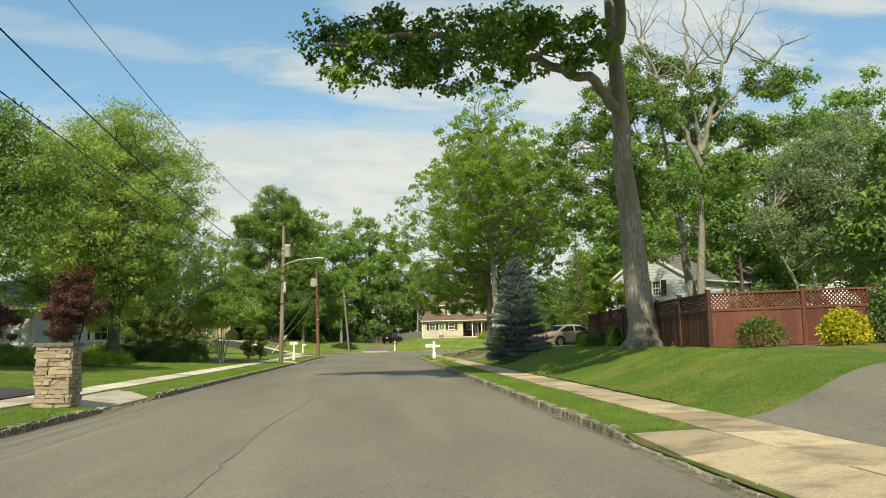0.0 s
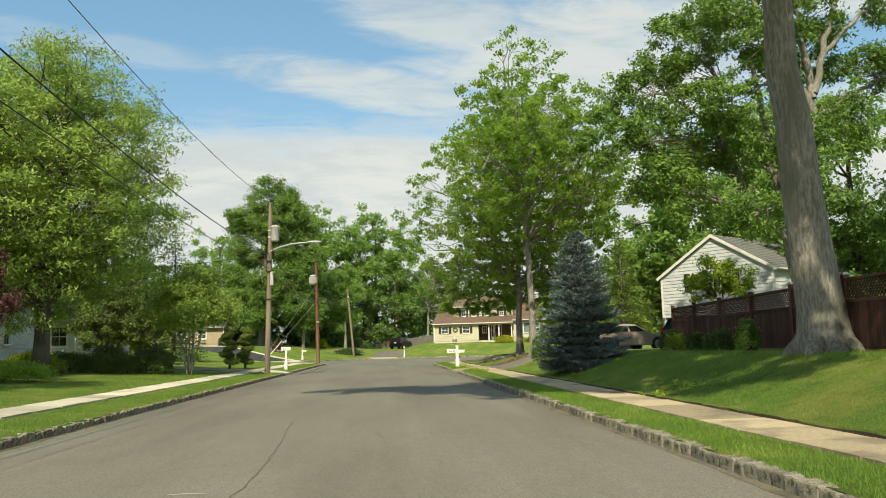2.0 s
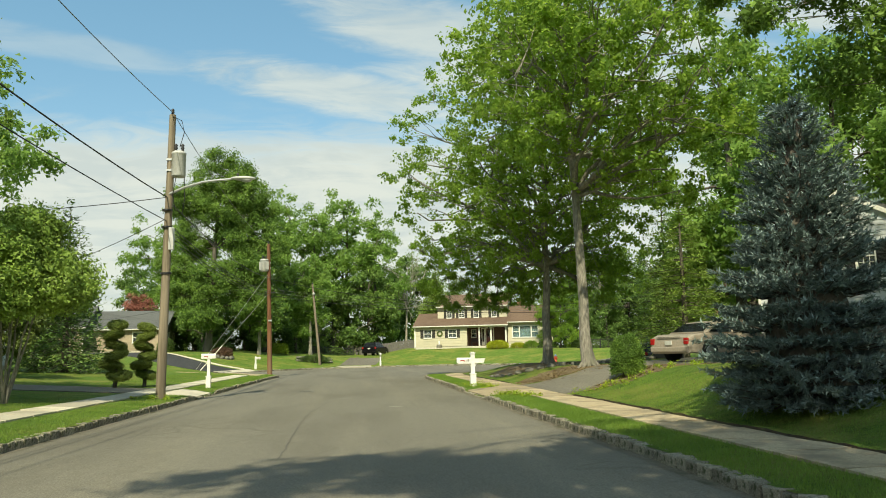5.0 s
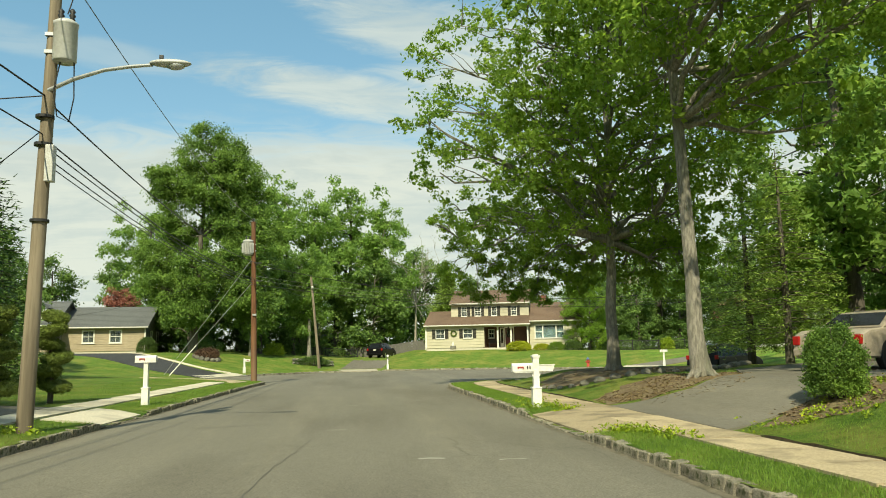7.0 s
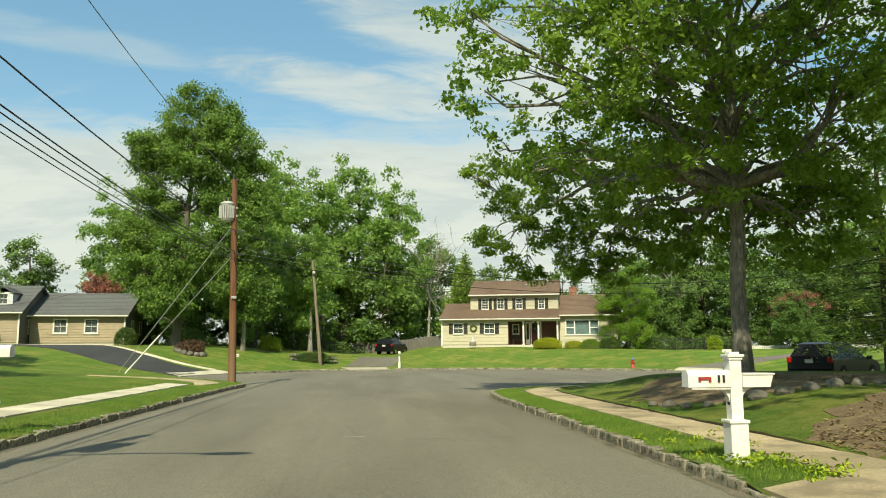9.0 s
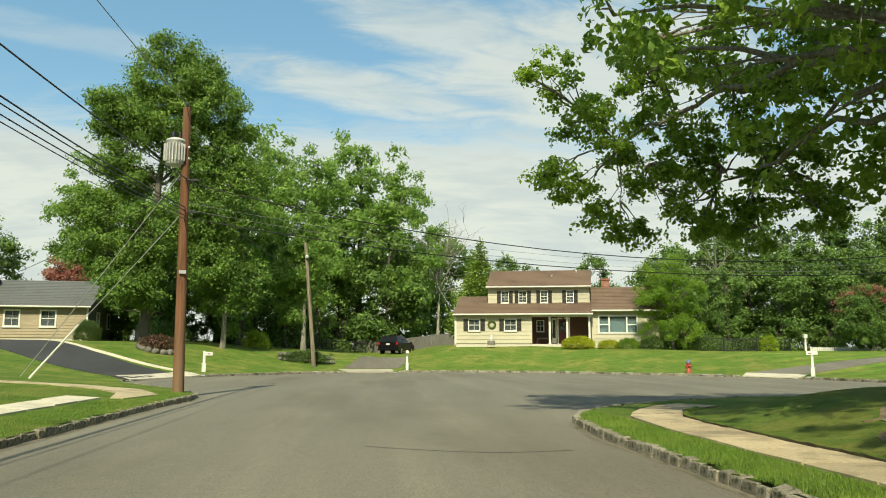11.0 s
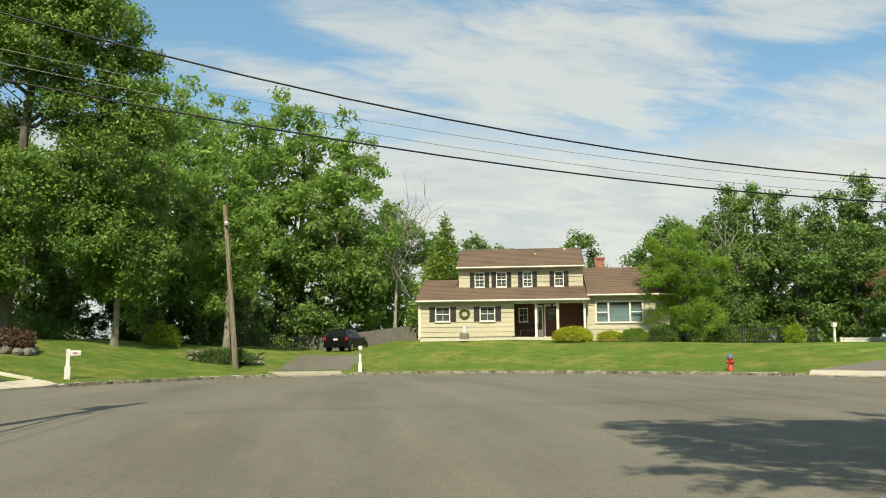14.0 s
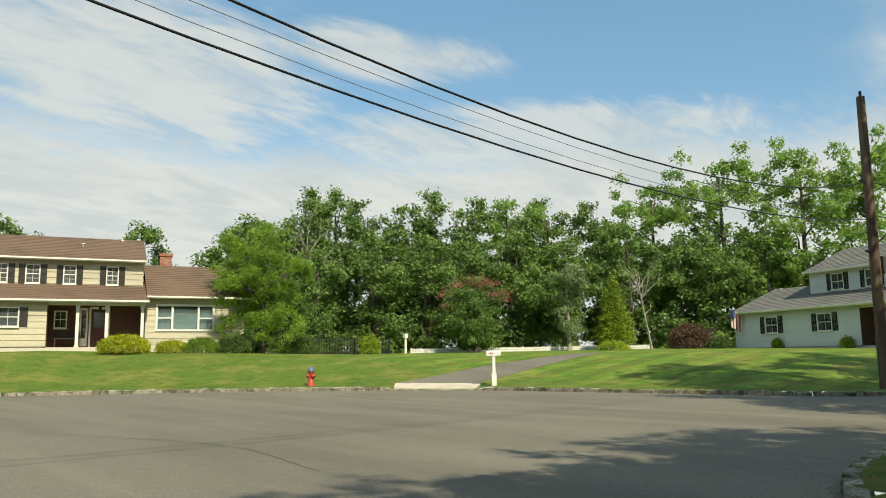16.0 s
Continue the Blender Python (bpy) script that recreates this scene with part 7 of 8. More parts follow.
plant("tree", conifer_meshes(42, 9.0, 2.7, 20, 15, 0.34, fluff=32, droop=0.45, taper=0.7), stand(-15.2, 70.5), M_bark_d, L_conif, "tall drooping spruce beside the white house", "conifer")
plant("tree", conifer_meshes(43, 10.0, 3.4, 30, 26, 0.42, wide=0.5, fluff=36, droop=-0.35), stand(10.1, 128.5), M_bark_d, L_light, "dense conical evergreen behind the cream house", "conifer")
plant("tree", conifer_meshes(44, 10.2, 3.0, 18, 11, 0.24, fluff=70, droop=0.15, low=1.4), stand(18.1, 71.9), M_bark_d, L_light, "open-branched hemlock beside the maples", "conifer")
plant("tree", conifer_meshes(45, 8.8, 2.6, 16, 11, 0.24, fluff=70, droop=0.2, low=1.2), stand(16.6, 66.0), M_bark_d, L_light, "open-branched hemlock beside the maples", "conifer")
plant("blue_spruce", spruce_meshes(41, 4.72, 1.64, 21, 36), stand(6.75, 38.9), M_bark_d, L_spruce, "dense blue spruce on the lawn by the pavement")
# left garden
plant("japanese_maple", tree_meshes(50, [(0, 0, 3.1, 1.0, 1.0, 0.8), (-0.5, 0, 2.2, 0.9, 0.9, 0.6), (0.6, 0.1, 2.3, 0.8, 0.9, 0.6), (0.1, 0, 3.9, 0.7, 0.7, 0.5), (-0.3, -0.4, 1.5, 0.8, 0.7, 0.4)], (0.10, 2.9, 0, 0), 0.13, 10000, 0.28, gap=0.08, fork=0.25, stems=2, per=60), stand(-13.6, 40.0), M_bark_d, L_red, "dark red Japanese maple on the lawn", "tree")
plant("japanese_maple", tree_meshes(51, [(0, 0, 1.9, 1.2, 1.2, 0.7), (-1.0, 0, 1.5, 1.0, 1.0, 0.5), (1.0, 0.1, 1.6, 1.0, 1.0, 0.5)], (0.08, 2.0, 0, 0), 0.13, 8000, 0.28, gap=0.1, fork=0.25), stand(-15.2, 34.4), M_bark_d, L_red, "dark red Japanese maple on the lawn", "tree")
# paler willow oak leaf stands in for sunlight that the oak's crown blocks here
plant("crape_myrtle", tree_meshes(52, [(0, 0, 3.3, 1.3, 1.3, 0.8), (-0.9, 0, 2.7, 1.0, 1.0, 0.7), (1.0, 0.1, 2.8, 1.0, 1.0, 0.7), (0.2, 0.3, 4.0, 0.9, 0.9, 0.6), (0.1, -0.8, 2.5, 0.9, 0.8, 0.6)], (0.12, 3.0, 0, 0), 0.135, 34000, 0.36, gap=-0.06, fork=0.5, stems=9, flare=1.1, per=60), stand(-8.4, 47.6), M_bark, L_light, "many-stemmed crape myrtle on the lawn", "small tree")
plant("small_tree", tree_meshes(53, [(0, 0, 2.3, 0.9, 0.9, 0.5), (-0.6, 0, 1.8, 0.7, 0.7, 0.4), (0.7, 0, 2.0, 0.7, 0.7, 0.4)], (0.05, 2.2, 0, 0), 0.13, 3500, 0.25, gap=0.12, fork=0.3), stand(10.95, 37.0, 0, 0.98), M_bark_d, L_lime, "small yellow-green tree behind the fence", "small tree")
plant("evergreen", tree_meshes(55, [(0, 0, 2.2, 2.2, 1.6, 1.3), (-1.2, 0, 1.6, 1.6, 1.4, 1.1), (1.4, 0, 1.8, 1.7, 1.4, 1.2), (0.2, 0, 3.6, 1.5, 1.3, 0.9)], (0.12, 3.4, 0, 0), 0.16, 16000, 0.35, gap=-0.1), stand(-15.9, 61.0, 0, 1.1), M_bark_d, L_yew, "large dark evergreen before the white house", "evergreen")
for k, (x, y, rx, ry, rz, leaf, n, lab) in enumerate([
    (-13.2, 46.6, 0.9, 0.7, 0.55, L_shrub, 3500, "dark clipped shrub in the hedge row"), (-12.0, 46.9, 0.9, 0.7, 0.5, L_shrub, 3500, "dark clipped shrub in the hedge row"), (-10.9, 47.2, 0.85, 0.7, 0.5, L_shrub, 3500, "dark clipped shrub in the hedge row"), (-9.9, 47.5, 0.75, 0.6, 0.5, L_shrub, 3000, "dark clipped shrub in the hedge row"),
    (-12.4, 49.6, 0.8, 0.8, 0.8, L_yew, 2500, "rounded yew shrub behind the hedge"), (-10.7, 50.2, 0.9, 0.8, 0.8, L_yew, 2500, "rounded yew shrub behind the hedge"), (-13.6, 44.5, 1.0, 0.9, 0.6, L_lime, 2500, "loose yellow-green shrub on the lawn"),
    (-12.0, 38.2, 1.6, 1.0, 0.4, L_maple, 4000, "low spreading juniper by the lawn edge"), (-13.8, 37.0, 1.4, 1.0, 0.45, L_maple, 4000, "low spreading juniper by the lawn edge"), (-15.6, 37.6, 1.4, 1.0, 0.5, L_shrub, 3500, "low spreading juniper by the lawn edge")]):
    shrub(300 + k, x, y, rx, ry, rz, leaf, lab, 0.10, n)
for k, (x, y, rx, ry, rz, leaf, n, lab, size, tidy) in enumerate([
    (9.0, 31.4, 0.26, 0.26, 0.52, L_oak, 1800, "young green sapling before the fence", 0.08, 0.0),
    (9.75, 21.7, 0.58, 0.5, 0.5, L_yew, 1300, "loose brownish green shrub against the fence", 0.09, 0.0),
    (11.25, 20.6, 0.52, 0.5, 0.55, L_yellow, 2600, "bright yellow-leaved shrub beside the fence", 0.10, 0.3),
    (12.9, 20.9, 0.7, 0.6, 1.1, L_conif, 3500, "ragged dark evergreen shrub beside the fence", 0.12, 0.0),
    (9.55, 37.6, 0.34, 0.32, 0.30, L_lime, 900, "olive shrub at the foot of the fence", 0.09, 0.0), (9.35, 35.3, 0.34, 0.34, 0.32, L_shrub, 1200, "dark shrub at the foot of the fence", 0.10, 0.0), (9.1, 33.2, 0.4, 0.4, 0.34, L_shrub, 1300, "dark shrub at the foot of the fence", 0.10, 0.0), (9.9, 38.9, 0.4, 0.4, 0.4, L_shrub, 1500, "dark shrub at the foot of the fence", 0.10, 0.0),
    (7.25, 48.4, 0.43, 0.43, 0.76, L_oak, 15000, "upright rounded green shrub in a mulched bed", 0.06, 0.1),
    (15.2, 112.3, 1.25, 0.8, 0.62, L_gold, 5000, "clipped yellow-green mound before the porch", 0.12, 0.9), (17.4, 111.9, 0.8, 0.5, 0.4, L_gold, 1800, "small yellow-green shrub under the bay", 0.12, 0.2), (18.8, 111.4, 0.9, 0.6, 0.5, L_maple, 2200, "leafy shrub in the front bed", 0.13, 0.0), (20.3, 110.9, 0.9, 0.6, 0.6, L_shrub, 2200, "leafy shrub in the front bed", 0.13, 0.0), (23.6, 109.9, 1.0, 0.7, 0.6, L_shrub, 2200, "leafy shrub in the front bed", 0.13, 0.0),
    (-20.0, 112.2, 0.9, 0.85, 1.05, L_shrub, 5000, "clipped round bush at the house corner", 0.11, 0.9), (-30.0, 109.5, 1.3, 1.0, 0.8, L_shrub, 3500, "rounded shrub before the ranch house", 0.13, 0.4),
    (49.0, 102.6, 1.6, 1.4, 1.15, L_brown, 5500, "dense brownish red shrub beside the white house", 0.15, 0.3), (49.2, 100.6, 0.9, 0.7, 0.5, L_shrub, 2000, "low green shrub at the house corner", 0.13, 0.2), (48.9, 96.6, 0.3, 0.3, 0.4, L_lime, 700, "small lime shrub at the wall", 0.12, 0.2), (47.4, 91.9, 0.35, 0.35, 0.4, L_lime, 700, "small lime shrub at the wall", 0.12, 0.2), (46.6, 89.3, 0.7, 0.6, 0.85, L_yellow, 1800, "bright yellow shrub at the porch", 0.14, 0.2), (44.6, 105.6, 1.2, 0.9, 0.4, L_lime, 2000, "low yellow-green planting at the wood's edge", 0.14, 0.0),
    (-12.6, 102.2, 1.0, 0.9, 0.6, L_brown, 2800, "weeping bronze-red maple in a stone ring", 0.13, 0.2), (-4.5, 107.15, 1.7, 0.5, 0.5, L_shrub, 3000, "ivy over a low stone wall", 0.12, 0.0), (-8.2, 111.5, 0.9, 0.8, 0.8, L_lime, 2000, "bright young shrub at the wood's edge", 0.16, 0.0), (31.2, 114.6, 0.7, 0.6, 0.9, L_lime, 1600, "pale upright shrub by the white post", 0.13, 0.2),
    (-15, 112, 1.6, 1.2, 1.0, L_wood, 2200, "dark undergrowth of the wood", 0.17, 0.0), (-10, 122, 2.2, 1.2, 1.0, L_wood, 2200, "dark undergrowth of the wood", 0.17, 0.0), (33, 119.5, 2.2, 1.2, 1.1, L_wood, 2200, "dark undergrowth of the wood", 0.17, 0.0), (38, 119, 2.2, 1.2, 1.2, L_wood, 2200, "dark undergrowth of the wood", 0.17, 0.0), (48, 114, 2.2, 1.2, 1.2, L_wood, 2200, "dark undergrowth of the wood", 0.17, 0.0), (55, 108, 2.2, 1.4, 1.4, L_wood, 2200, "dark undergrowth of the wood", 0.17, 0.0), (27, 116.5, 2.0, 1.2, 1.0, L_wood, 2200, "dark undergrowth of the wood", 0.17, 0.0)]):
    shrub(330 + k, x, y, rx, ry, rz, leaf, lab, size, n, tidy)


def topiary(x, y, seed, label):
    """A yew clipped into a rising stack of pads."""
    rng = np.random.default_rng(seed)
    top = thing("topiary_yew", stand(x, y, rng.uniform(0, 90)), label, "topiary")
    path = [(0, 0, -0.1), (0.10, 0.05, 0.5), (-0.08, 0, 1.0), (0.06, 0.05, 1.6), (0, 0, 2.2)]
    rod("trunk", path, [0.075, 0.065, 0.055, 0.045, 0.03], M_bark_d, top, 8)
    for i in range(6):
        f = i / 5
        a = i * 2.5
        rx, ry = 0.42 - 0.10 * f, 0.38 - 0.08 * f
        o = 0.16 * (1 - 0.6 * f)
        tilt = np.array([0.24 * math.cos(a + 1.5), 0.24 * math.sin(a + 1.5)])
        mid = np.array([o * math.cos(a), o * math.sin(a), 0.46 + 1.74 * f])

        def press(v):
            rr = np.minimum(np.hypot(v[:, 0], v[:, 1]), 1.0)
            p = np.stack([v[:, 0] * rx, v[:, 1] * ry, np.where(v[:, 2] > 0, 0.13 * v[:, 2], -0.17 * np.sqrt(1 - rr * rr) ** 0.9)], -1)
            p[:, 2] += (p[:, :2] * tilt).sum(1)
            return p + mid

        ball = bmesh.new()
        bmesh.ops.create_icosphere(ball, subdivisions=3, radius=0.93)
        bv = press(np.array([p.co[:] for p in ball.verts]) * rng.uniform(0.95, 1.05, (len(ball.verts), 1)))
        bf = np.array([[p.index for p in q.verts] for q in ball.faces])
        ball.free()
        v = press(unit(rng.normal(size=(2600, 3))) * rng.uniform(0.9, 1.03, (2600, 1)))
        vv, q = leaf_cards(rng, v, 0.055, 0.5, 0.5)
        link_mesh("foliage_pad", quad_mesh("foliage_pad", np.concatenate([vv, bv]), np.concatenate([q, bf + len(vv)]), 3), L_clip, top)
    return top


topiary(-8.4, 54.9 + 1.2, 71, "yew clipped into stacked pads beside the driveway")
topiary(-7.85, 57.9, 72, "yew clipped into stacked pads beside the driveway")

# ---- fence with lattice top ----
M_fence = mottled("fence_stain", (0.175, 0.066, 0.046), (0.13, 0.048, 0.034), (0.095, 0.04, 0.03), big=0.9, small=10, stretch=(2, 2, 0.3), bump=0.3, per="object")
M_fence_d = mottled("fence_stain_dark", (0.10, 0.045, 0.032), (0.065, 0.03, 0.022), (0.12, 0.06, 0.045), big=0.9, small=10, stretch=(2, 2, 0.3), bump=0.3, per="object")


def fence_run(points, smooth_panels, label, mat, height=1.42, lattice=0.42, first=0):
    top = thing("fence", Matrix(), label, "fence")
    for (x0, y0), (x1, y1) in zip(points, points[1:]):
        z0, z1 = land(x0, y0), land(x1, y1)
        L = math.hypot(x1 - x0, y1 - y0)
        ang = math.degrees(math.atan2(y1 - y0, x1 - x0))
        m = pose(x0, y0, z0, 0, 0, ang)
        m = m @ Matrix(((1, 0, 0, 0), (0, 1, 0, 0), ((z1 - z0) / L, 0, 1, 0), (0, 0, 0, 1)))

        def put(bm):
            bmesh.ops.transform(bm, matrix=m, verts=bm.verts)
            return bm

        h0 = height - lattice
        if smooth_panels:
            part("board", put(boxes((0.06, L - 0.06, -0.012, 0.012, 0.05, h0 - 0.03))), mat, top)
        else:
            n = int((L - 0.1) / 0.14)
            for i in range(n):
                a = 0.05 + i * (L - 0.1) / n
                d = random.uniform(-0.004, 0.004)
                part("board", put(boxes((a + 0.004, a + (L - 0.1) / n - 0.004, -0.011 + d, 0.011 + d, 0.04, h0 - 0.03))), mat, top)
        part("rail", put(boxes((0.04, L - 0.04, -0.035, 0.035, h0 - 0.05, h0 + 0.02))), mat, top)
        part("top_rail", put(boxes((0.04, L - 0.04, -0.05, 0.05, height - 0.03, height + 0.02))), mat, top)
        part("bottom_rail", put(boxes((0.04, L - 0.04, -0.03, 0.03, 0.04, 0.10))), mat, top)
        bm = bmesh.new()
        hl, s = lattice - 0.05, 0.105
        for side in (1, -1):
            u = -hl
            while u < L:
                a0, a1, b0, b1 = u, u + hl, h0 + 0.02, h0 + 0.02 + hl
                if a0 < 0.05:
                    b0 += 0.05 - a0
                    a0 = 0.05
                if a1 > L - 0.05:
                    b1 -= a1 - (L - 0.05)
                    a1 = L - 0.05
                if a1 > a0 + 0.02:
                    if side < 0:
                        b0, b1 = 2 * h0 + 0.04 + hl - b0, 2 * h0 + 0.04 + hl - b1
                    y = 0.006 * side
                    w = 0.024
                    prism(bm, [(a0, y - 0.004, b0 - w), (a1, y - 0.004, b1 - w), (a1, y - 0.004, b1 + w), (a0, y - 0.004, b0 + w)], (0, 0.008, 0))
                u += s
        part("lattice", put(bm), mat, top)
    for x, y in points[first:]:
        z = land(x, y)
        p = part("post", boxes((x - 0.055, x + 0.055, y - 0.055, y + 0.055, z - 0.3, z + height + 0.10), bevel=0.006), mat, top)
        part("post_cap", boxes((x - 0.07, x + 0.07, y - 0.07, y + 0.07, z + height + 0.10, z + height + 0.125), (x - 0.045, x + 0.045, y - 0.045, y + 0.045, z + height + 0.125, z + height + 0.15)), M_galv, p, "pale metal post cap")
    return top


fence_run([(8.95 + 1.57 * k / 7, 22.8 + 17.5 * k / 7) for k in range(8)], False, "dark brown board fence with a lattice top up the slope", M_fence_d)
fence_run([(8.95, 22.8), (11.4, 22.62), (13.85, 22.45), (16.3, 22.3)], True, "reddish brown panel fence with a lattice top", M_fence, first=1)


def rail_fence(points, height, mat, gap, label, name="fence", pick=0.02):
    top = thing(name, Matrix(), label, "fence")
    for (x0, y0), (x1, y1) in zip(points, points[1:]):
        L = math.hypot(x1 - x0, y1 - y0)
        ang = math.degrees(math.atan2(y1 - y0, x1 - x0))
        z0, z1 = land(x0, y0), land(x1, y1)
        m = pose(x0, y0, z0, 0, 0, ang) @ Matrix(((1, 0, 0, 0), (0, 1, 0, 0), ((z1 - z0) / L, 0, 1, 0), (0, 0, 0, 1)))
        rows = [(0, L, -0.015, 0.015, height - 0.12, height - 0.06), (0, L, -0.015, 0.015, 0.12, 0.18)]
        bm = boxes(*rows)
        bmesh.ops.transform(bm, matrix=m, verts=bm.verts)
        part("rail", bm, mat, top)
        thin = pick < 0.015
        bm = bmesh.new()
        u = gap / 2
        while u < L:
            box(bm, u - pick, u + pick, -0.012, 0.012, 0.03, height + (0 if thin else random.uniform(-0.02, 0.02)))
            u += gap
            if not thin or u >= L:
                bmesh.ops.transform(bm, matrix=m, verts=bm.verts)
                ob = part("railing_infill" if thin else "picket", bm, mat, top)
                if thin:
                    tagged(ob, "thin upright iron bars", kind="stuff")
                bm = bmesh.new()
    for x, y in points:
        z = land(x, y)
        part("post", boxes((x - 0.04, x + 0.04, y - 0.04, y + 0.04, z - 0.2, z + height + 0.05)), mat, top)
    return top


rail_fence([(24.5, 113.6), (27.5, 114.6), (30.5, 115.2), (33.5, 115.6)], 1.1, M_dark, 0.13, "black iron railing along the garden", pick=0.01)
rail_fence([(35.0, 115.2), (37.5, 114.3), (40, 113.2), (42.5, 112), (45, 110.8), (48, 109.0), (50.5, 107)], 0.38, M_white, 0.16, "low white picket fence at the wood's edge", pick=0.05)
M_grey_f = mottled("weathered_boards", (0.17, 0.16, 0.145), (0.11, 0.105, 0.095), None, small=12, stretch=(3, 3, 0.3), bump=0.3)
rail_fence([(-1.5, 130.5), (1.5, 129.5), (4.5, 128.2), (7.5, 127)], 1.25, M_grey_f, 0.17, "weathered grey board fence behind the garden", pick=0.078)
rail_fence([(-9.5, 128.5), (-7, 128.8), (-4.6, 129)], 1.5, M_grey_f, 0.17, "weathered grey board fence under the trees", pick=0.078)
rail_fence([(-6.5, 122.6), (-4.0, 123.0), (-1.6, 124.0), (-0.6, 126.5)], 1.0, M_dark, 0.13, "black iron railing beside the driveway", pick=0.01)

# ---- stone gate pillar ----
M_stone = mottled("ledge_stone", (0.46, 0.36, 0.24), (0.30, 0.24, 0.17), (0.22, 0.20, 0.17), big=3, small=16, bump=0.5, dist=0.02, per="object")
M_stone_g = mottled("field_stone", (0.22, 0.21, 0.185), (0.13, 0.125, 0.11), (0.15, 0.14, 0.10), big=2, small=9, bump=0.6, dist=0.03, per="object")


def pillar(x, y):
    rng = np.random.default_rng(9)
    top = thing("stone_pillar", stand(x, y, 4) @ Matrix.Diagonal((0.86, 0.86, 1.08, 1)), "square gate pillar of stacked tan ledge stones", "pillar")
    part("core", boxes((-0.30, 0.30, -0.30, 0.30, -0.2, 1.0)), M_stone_g, top)
    part("cap", boxes((-0.42, 0.42, -0.42, 0.42, 1.06, 1.13), bevel=0.015), M_stone_g, top, "flat grey capstone")
    shapes = []
    for _ in range(6):
        bm = boxes((-0.5, 0.5, -0.5, 0.5, -0.5, 0.5))
        for v in bm.verts:
            v.co += Vector(rng.uniform(-0.08, 0.08, 3))
        bmesh.ops.bevel(bm, geom=list(bm.edges), offset=0.05, segments=1, affect="EDGES")
        me = bpy.data.meshes.new("stone")
        bm.to_mesh(me)
        bm.free()
        me.materials.append(M_stone)
        shapes.append(me)
    z = 0.0
    while z < 1.05:
        h = min(rng.uniform(0.045, 0.10), 1.06 - z)
        for side in range(4):
            u = -0.36
            while u < 0.33:
                L = min(rng.uniform(0.14, 0.42), 0.36 - u)
                ob = new("stone", shapes[int(rng.integers(6))])
                ob.parent = top
                d = 0.31 + rng.uniform(-0.015, 0.045)
                ob.matrix_local = Matrix.Rotation(side * math.pi / 2, 4, "Z") @ pose(u + L / 2, -d, z + h / 2, 0, rng.normal(0, 1.5), rng.normal(0, 2)) @ Matrix.Diagonal((L, 0.14, h * 0.97, 1))
                u += L + 0.004
        z += h + 0.003
    return top


pillar(-5.78, 19.0)

# boulders round the maple bed, and the low wall by the leaning pole
rng = np.random.default_rng(44)


def rock_mesh(seed):
    r = np.random.default_rng(seed)
    bm = bmesh.new()
    bmesh.ops.create_icosphere(bm, subdivisions=2, radius=1)
    for v in bm.verts:
        v.co *= 1 + 0.28 * noise.noise(v.co * 1.3 + Vector((seed, 0, 0))) + r.uniform(-0.04, 0.04)
    me = bpy.data.meshes.new("boulder")
    bm.to_mesh(me)
    bm.free()
    me.materials.append(M_stone_g)
    return me


rocks = [rock_mesh(k) for k in range(5)]
ring_pts = glide([(5.9, 62.2), (6.4, 60.6), (8.0, 59.8), (10.0, 60.2), (11.8, 61.6), (13.2, 63.6), (14.6, 65.4)], 0.42)
for k, (x, y) in enumerate(ring_pts):
    ob = new("boulder", rocks[k % 5])
    s = rng.uniform(0.09, 0.16)
    ob.matrix_world = Matrix.Translation((x, y, land(x, y) + s * 0.3)) @ Matrix.Rotation(rng.uniform(0, 6), 4, "Z") @ Matrix.Diagonal((s * 1.25, s, s * 0.8, 1))
    tagged(ob, "grey boulder edging the planting bed", "boulder", "boulders round the bed")
for k in range(26):
    x, y = -6.0 + 0.27 * (k % 13), 107.05 + 0.07 * (k % 13)
    ob = new("boulder", rocks[k % 5])
    s = rng.uniform(0.16, 0.24)
    ob.matrix_world = Matrix.Translation((x, y + 0.1 * (k // 13), land(x, y) + s * 0.5 + 0.26 * (k // 13))) @ Matrix.Rotation(rng.uniform(0, 6), 4, "Z") @ Matrix.Diagonal((s, s, s * 0.7, 1))
    tagged(ob, "grey stone of a low dry wall", "stone", "low dry wall")
for k in range(14):
    a = 2 * math.pi * k / 14
    x, y = -12.6 + 0.95 * math.cos(a), 102.2 + 0.85 * math.sin(a)
    ob = new("boulder", rocks[k % 5])
    ob.matrix_world = Matrix.Translation((x, y, land(x, y) + 0.12)) @ Matrix.Rotation(a, 4, "Z") @ Matrix.Diagonal((0.2, 0.24, 0.2, 1))
    tagged(ob, "grey stone of a ring bed", "stone", "stones of the ring bed")
M_mulch = mottled("leaf_litter", (0.20, 0.145, 0.09), (0.11, 0.078, 0.05), (0.22, 0.18, 0.10), big=2.5, small=24, bump=0.8, dist=0.03)
paving("litter_bed", [(5.5, 54.6), (7.1, 54.0), (8.9, 55.0), (10.2, 57.2), (9.4, 58.6), (7.2, 57.6), (5.8, 56.2)], 0.012, M_mulch, "bare earth and leaf litter under the maple", "bed", 0.25, 0.7)
paving("mulch_bed", [(6.0, 47.6), (7.4, 47.3), (9.6, 48.6), (11.4, 50.2), (9.4, 50.2), (7.6, 48.9), (6.4, 48.7)], 0.012, M_mulch, "brown mulch bed beside the driveway", "bed", 0.25, 0.7)
paving("maple_bed", [(6.0, 62.4), (6.6, 60.8), (8.0, 60.1), (9.9, 60.5), (11.6, 61.9), (12.8, 63.8), (12, 66.5), (9, 67.5), (6.8, 66)], 0.012, M_mulch, "dark mulch bed under the corner maple", "bed", 0.25, 0.7)
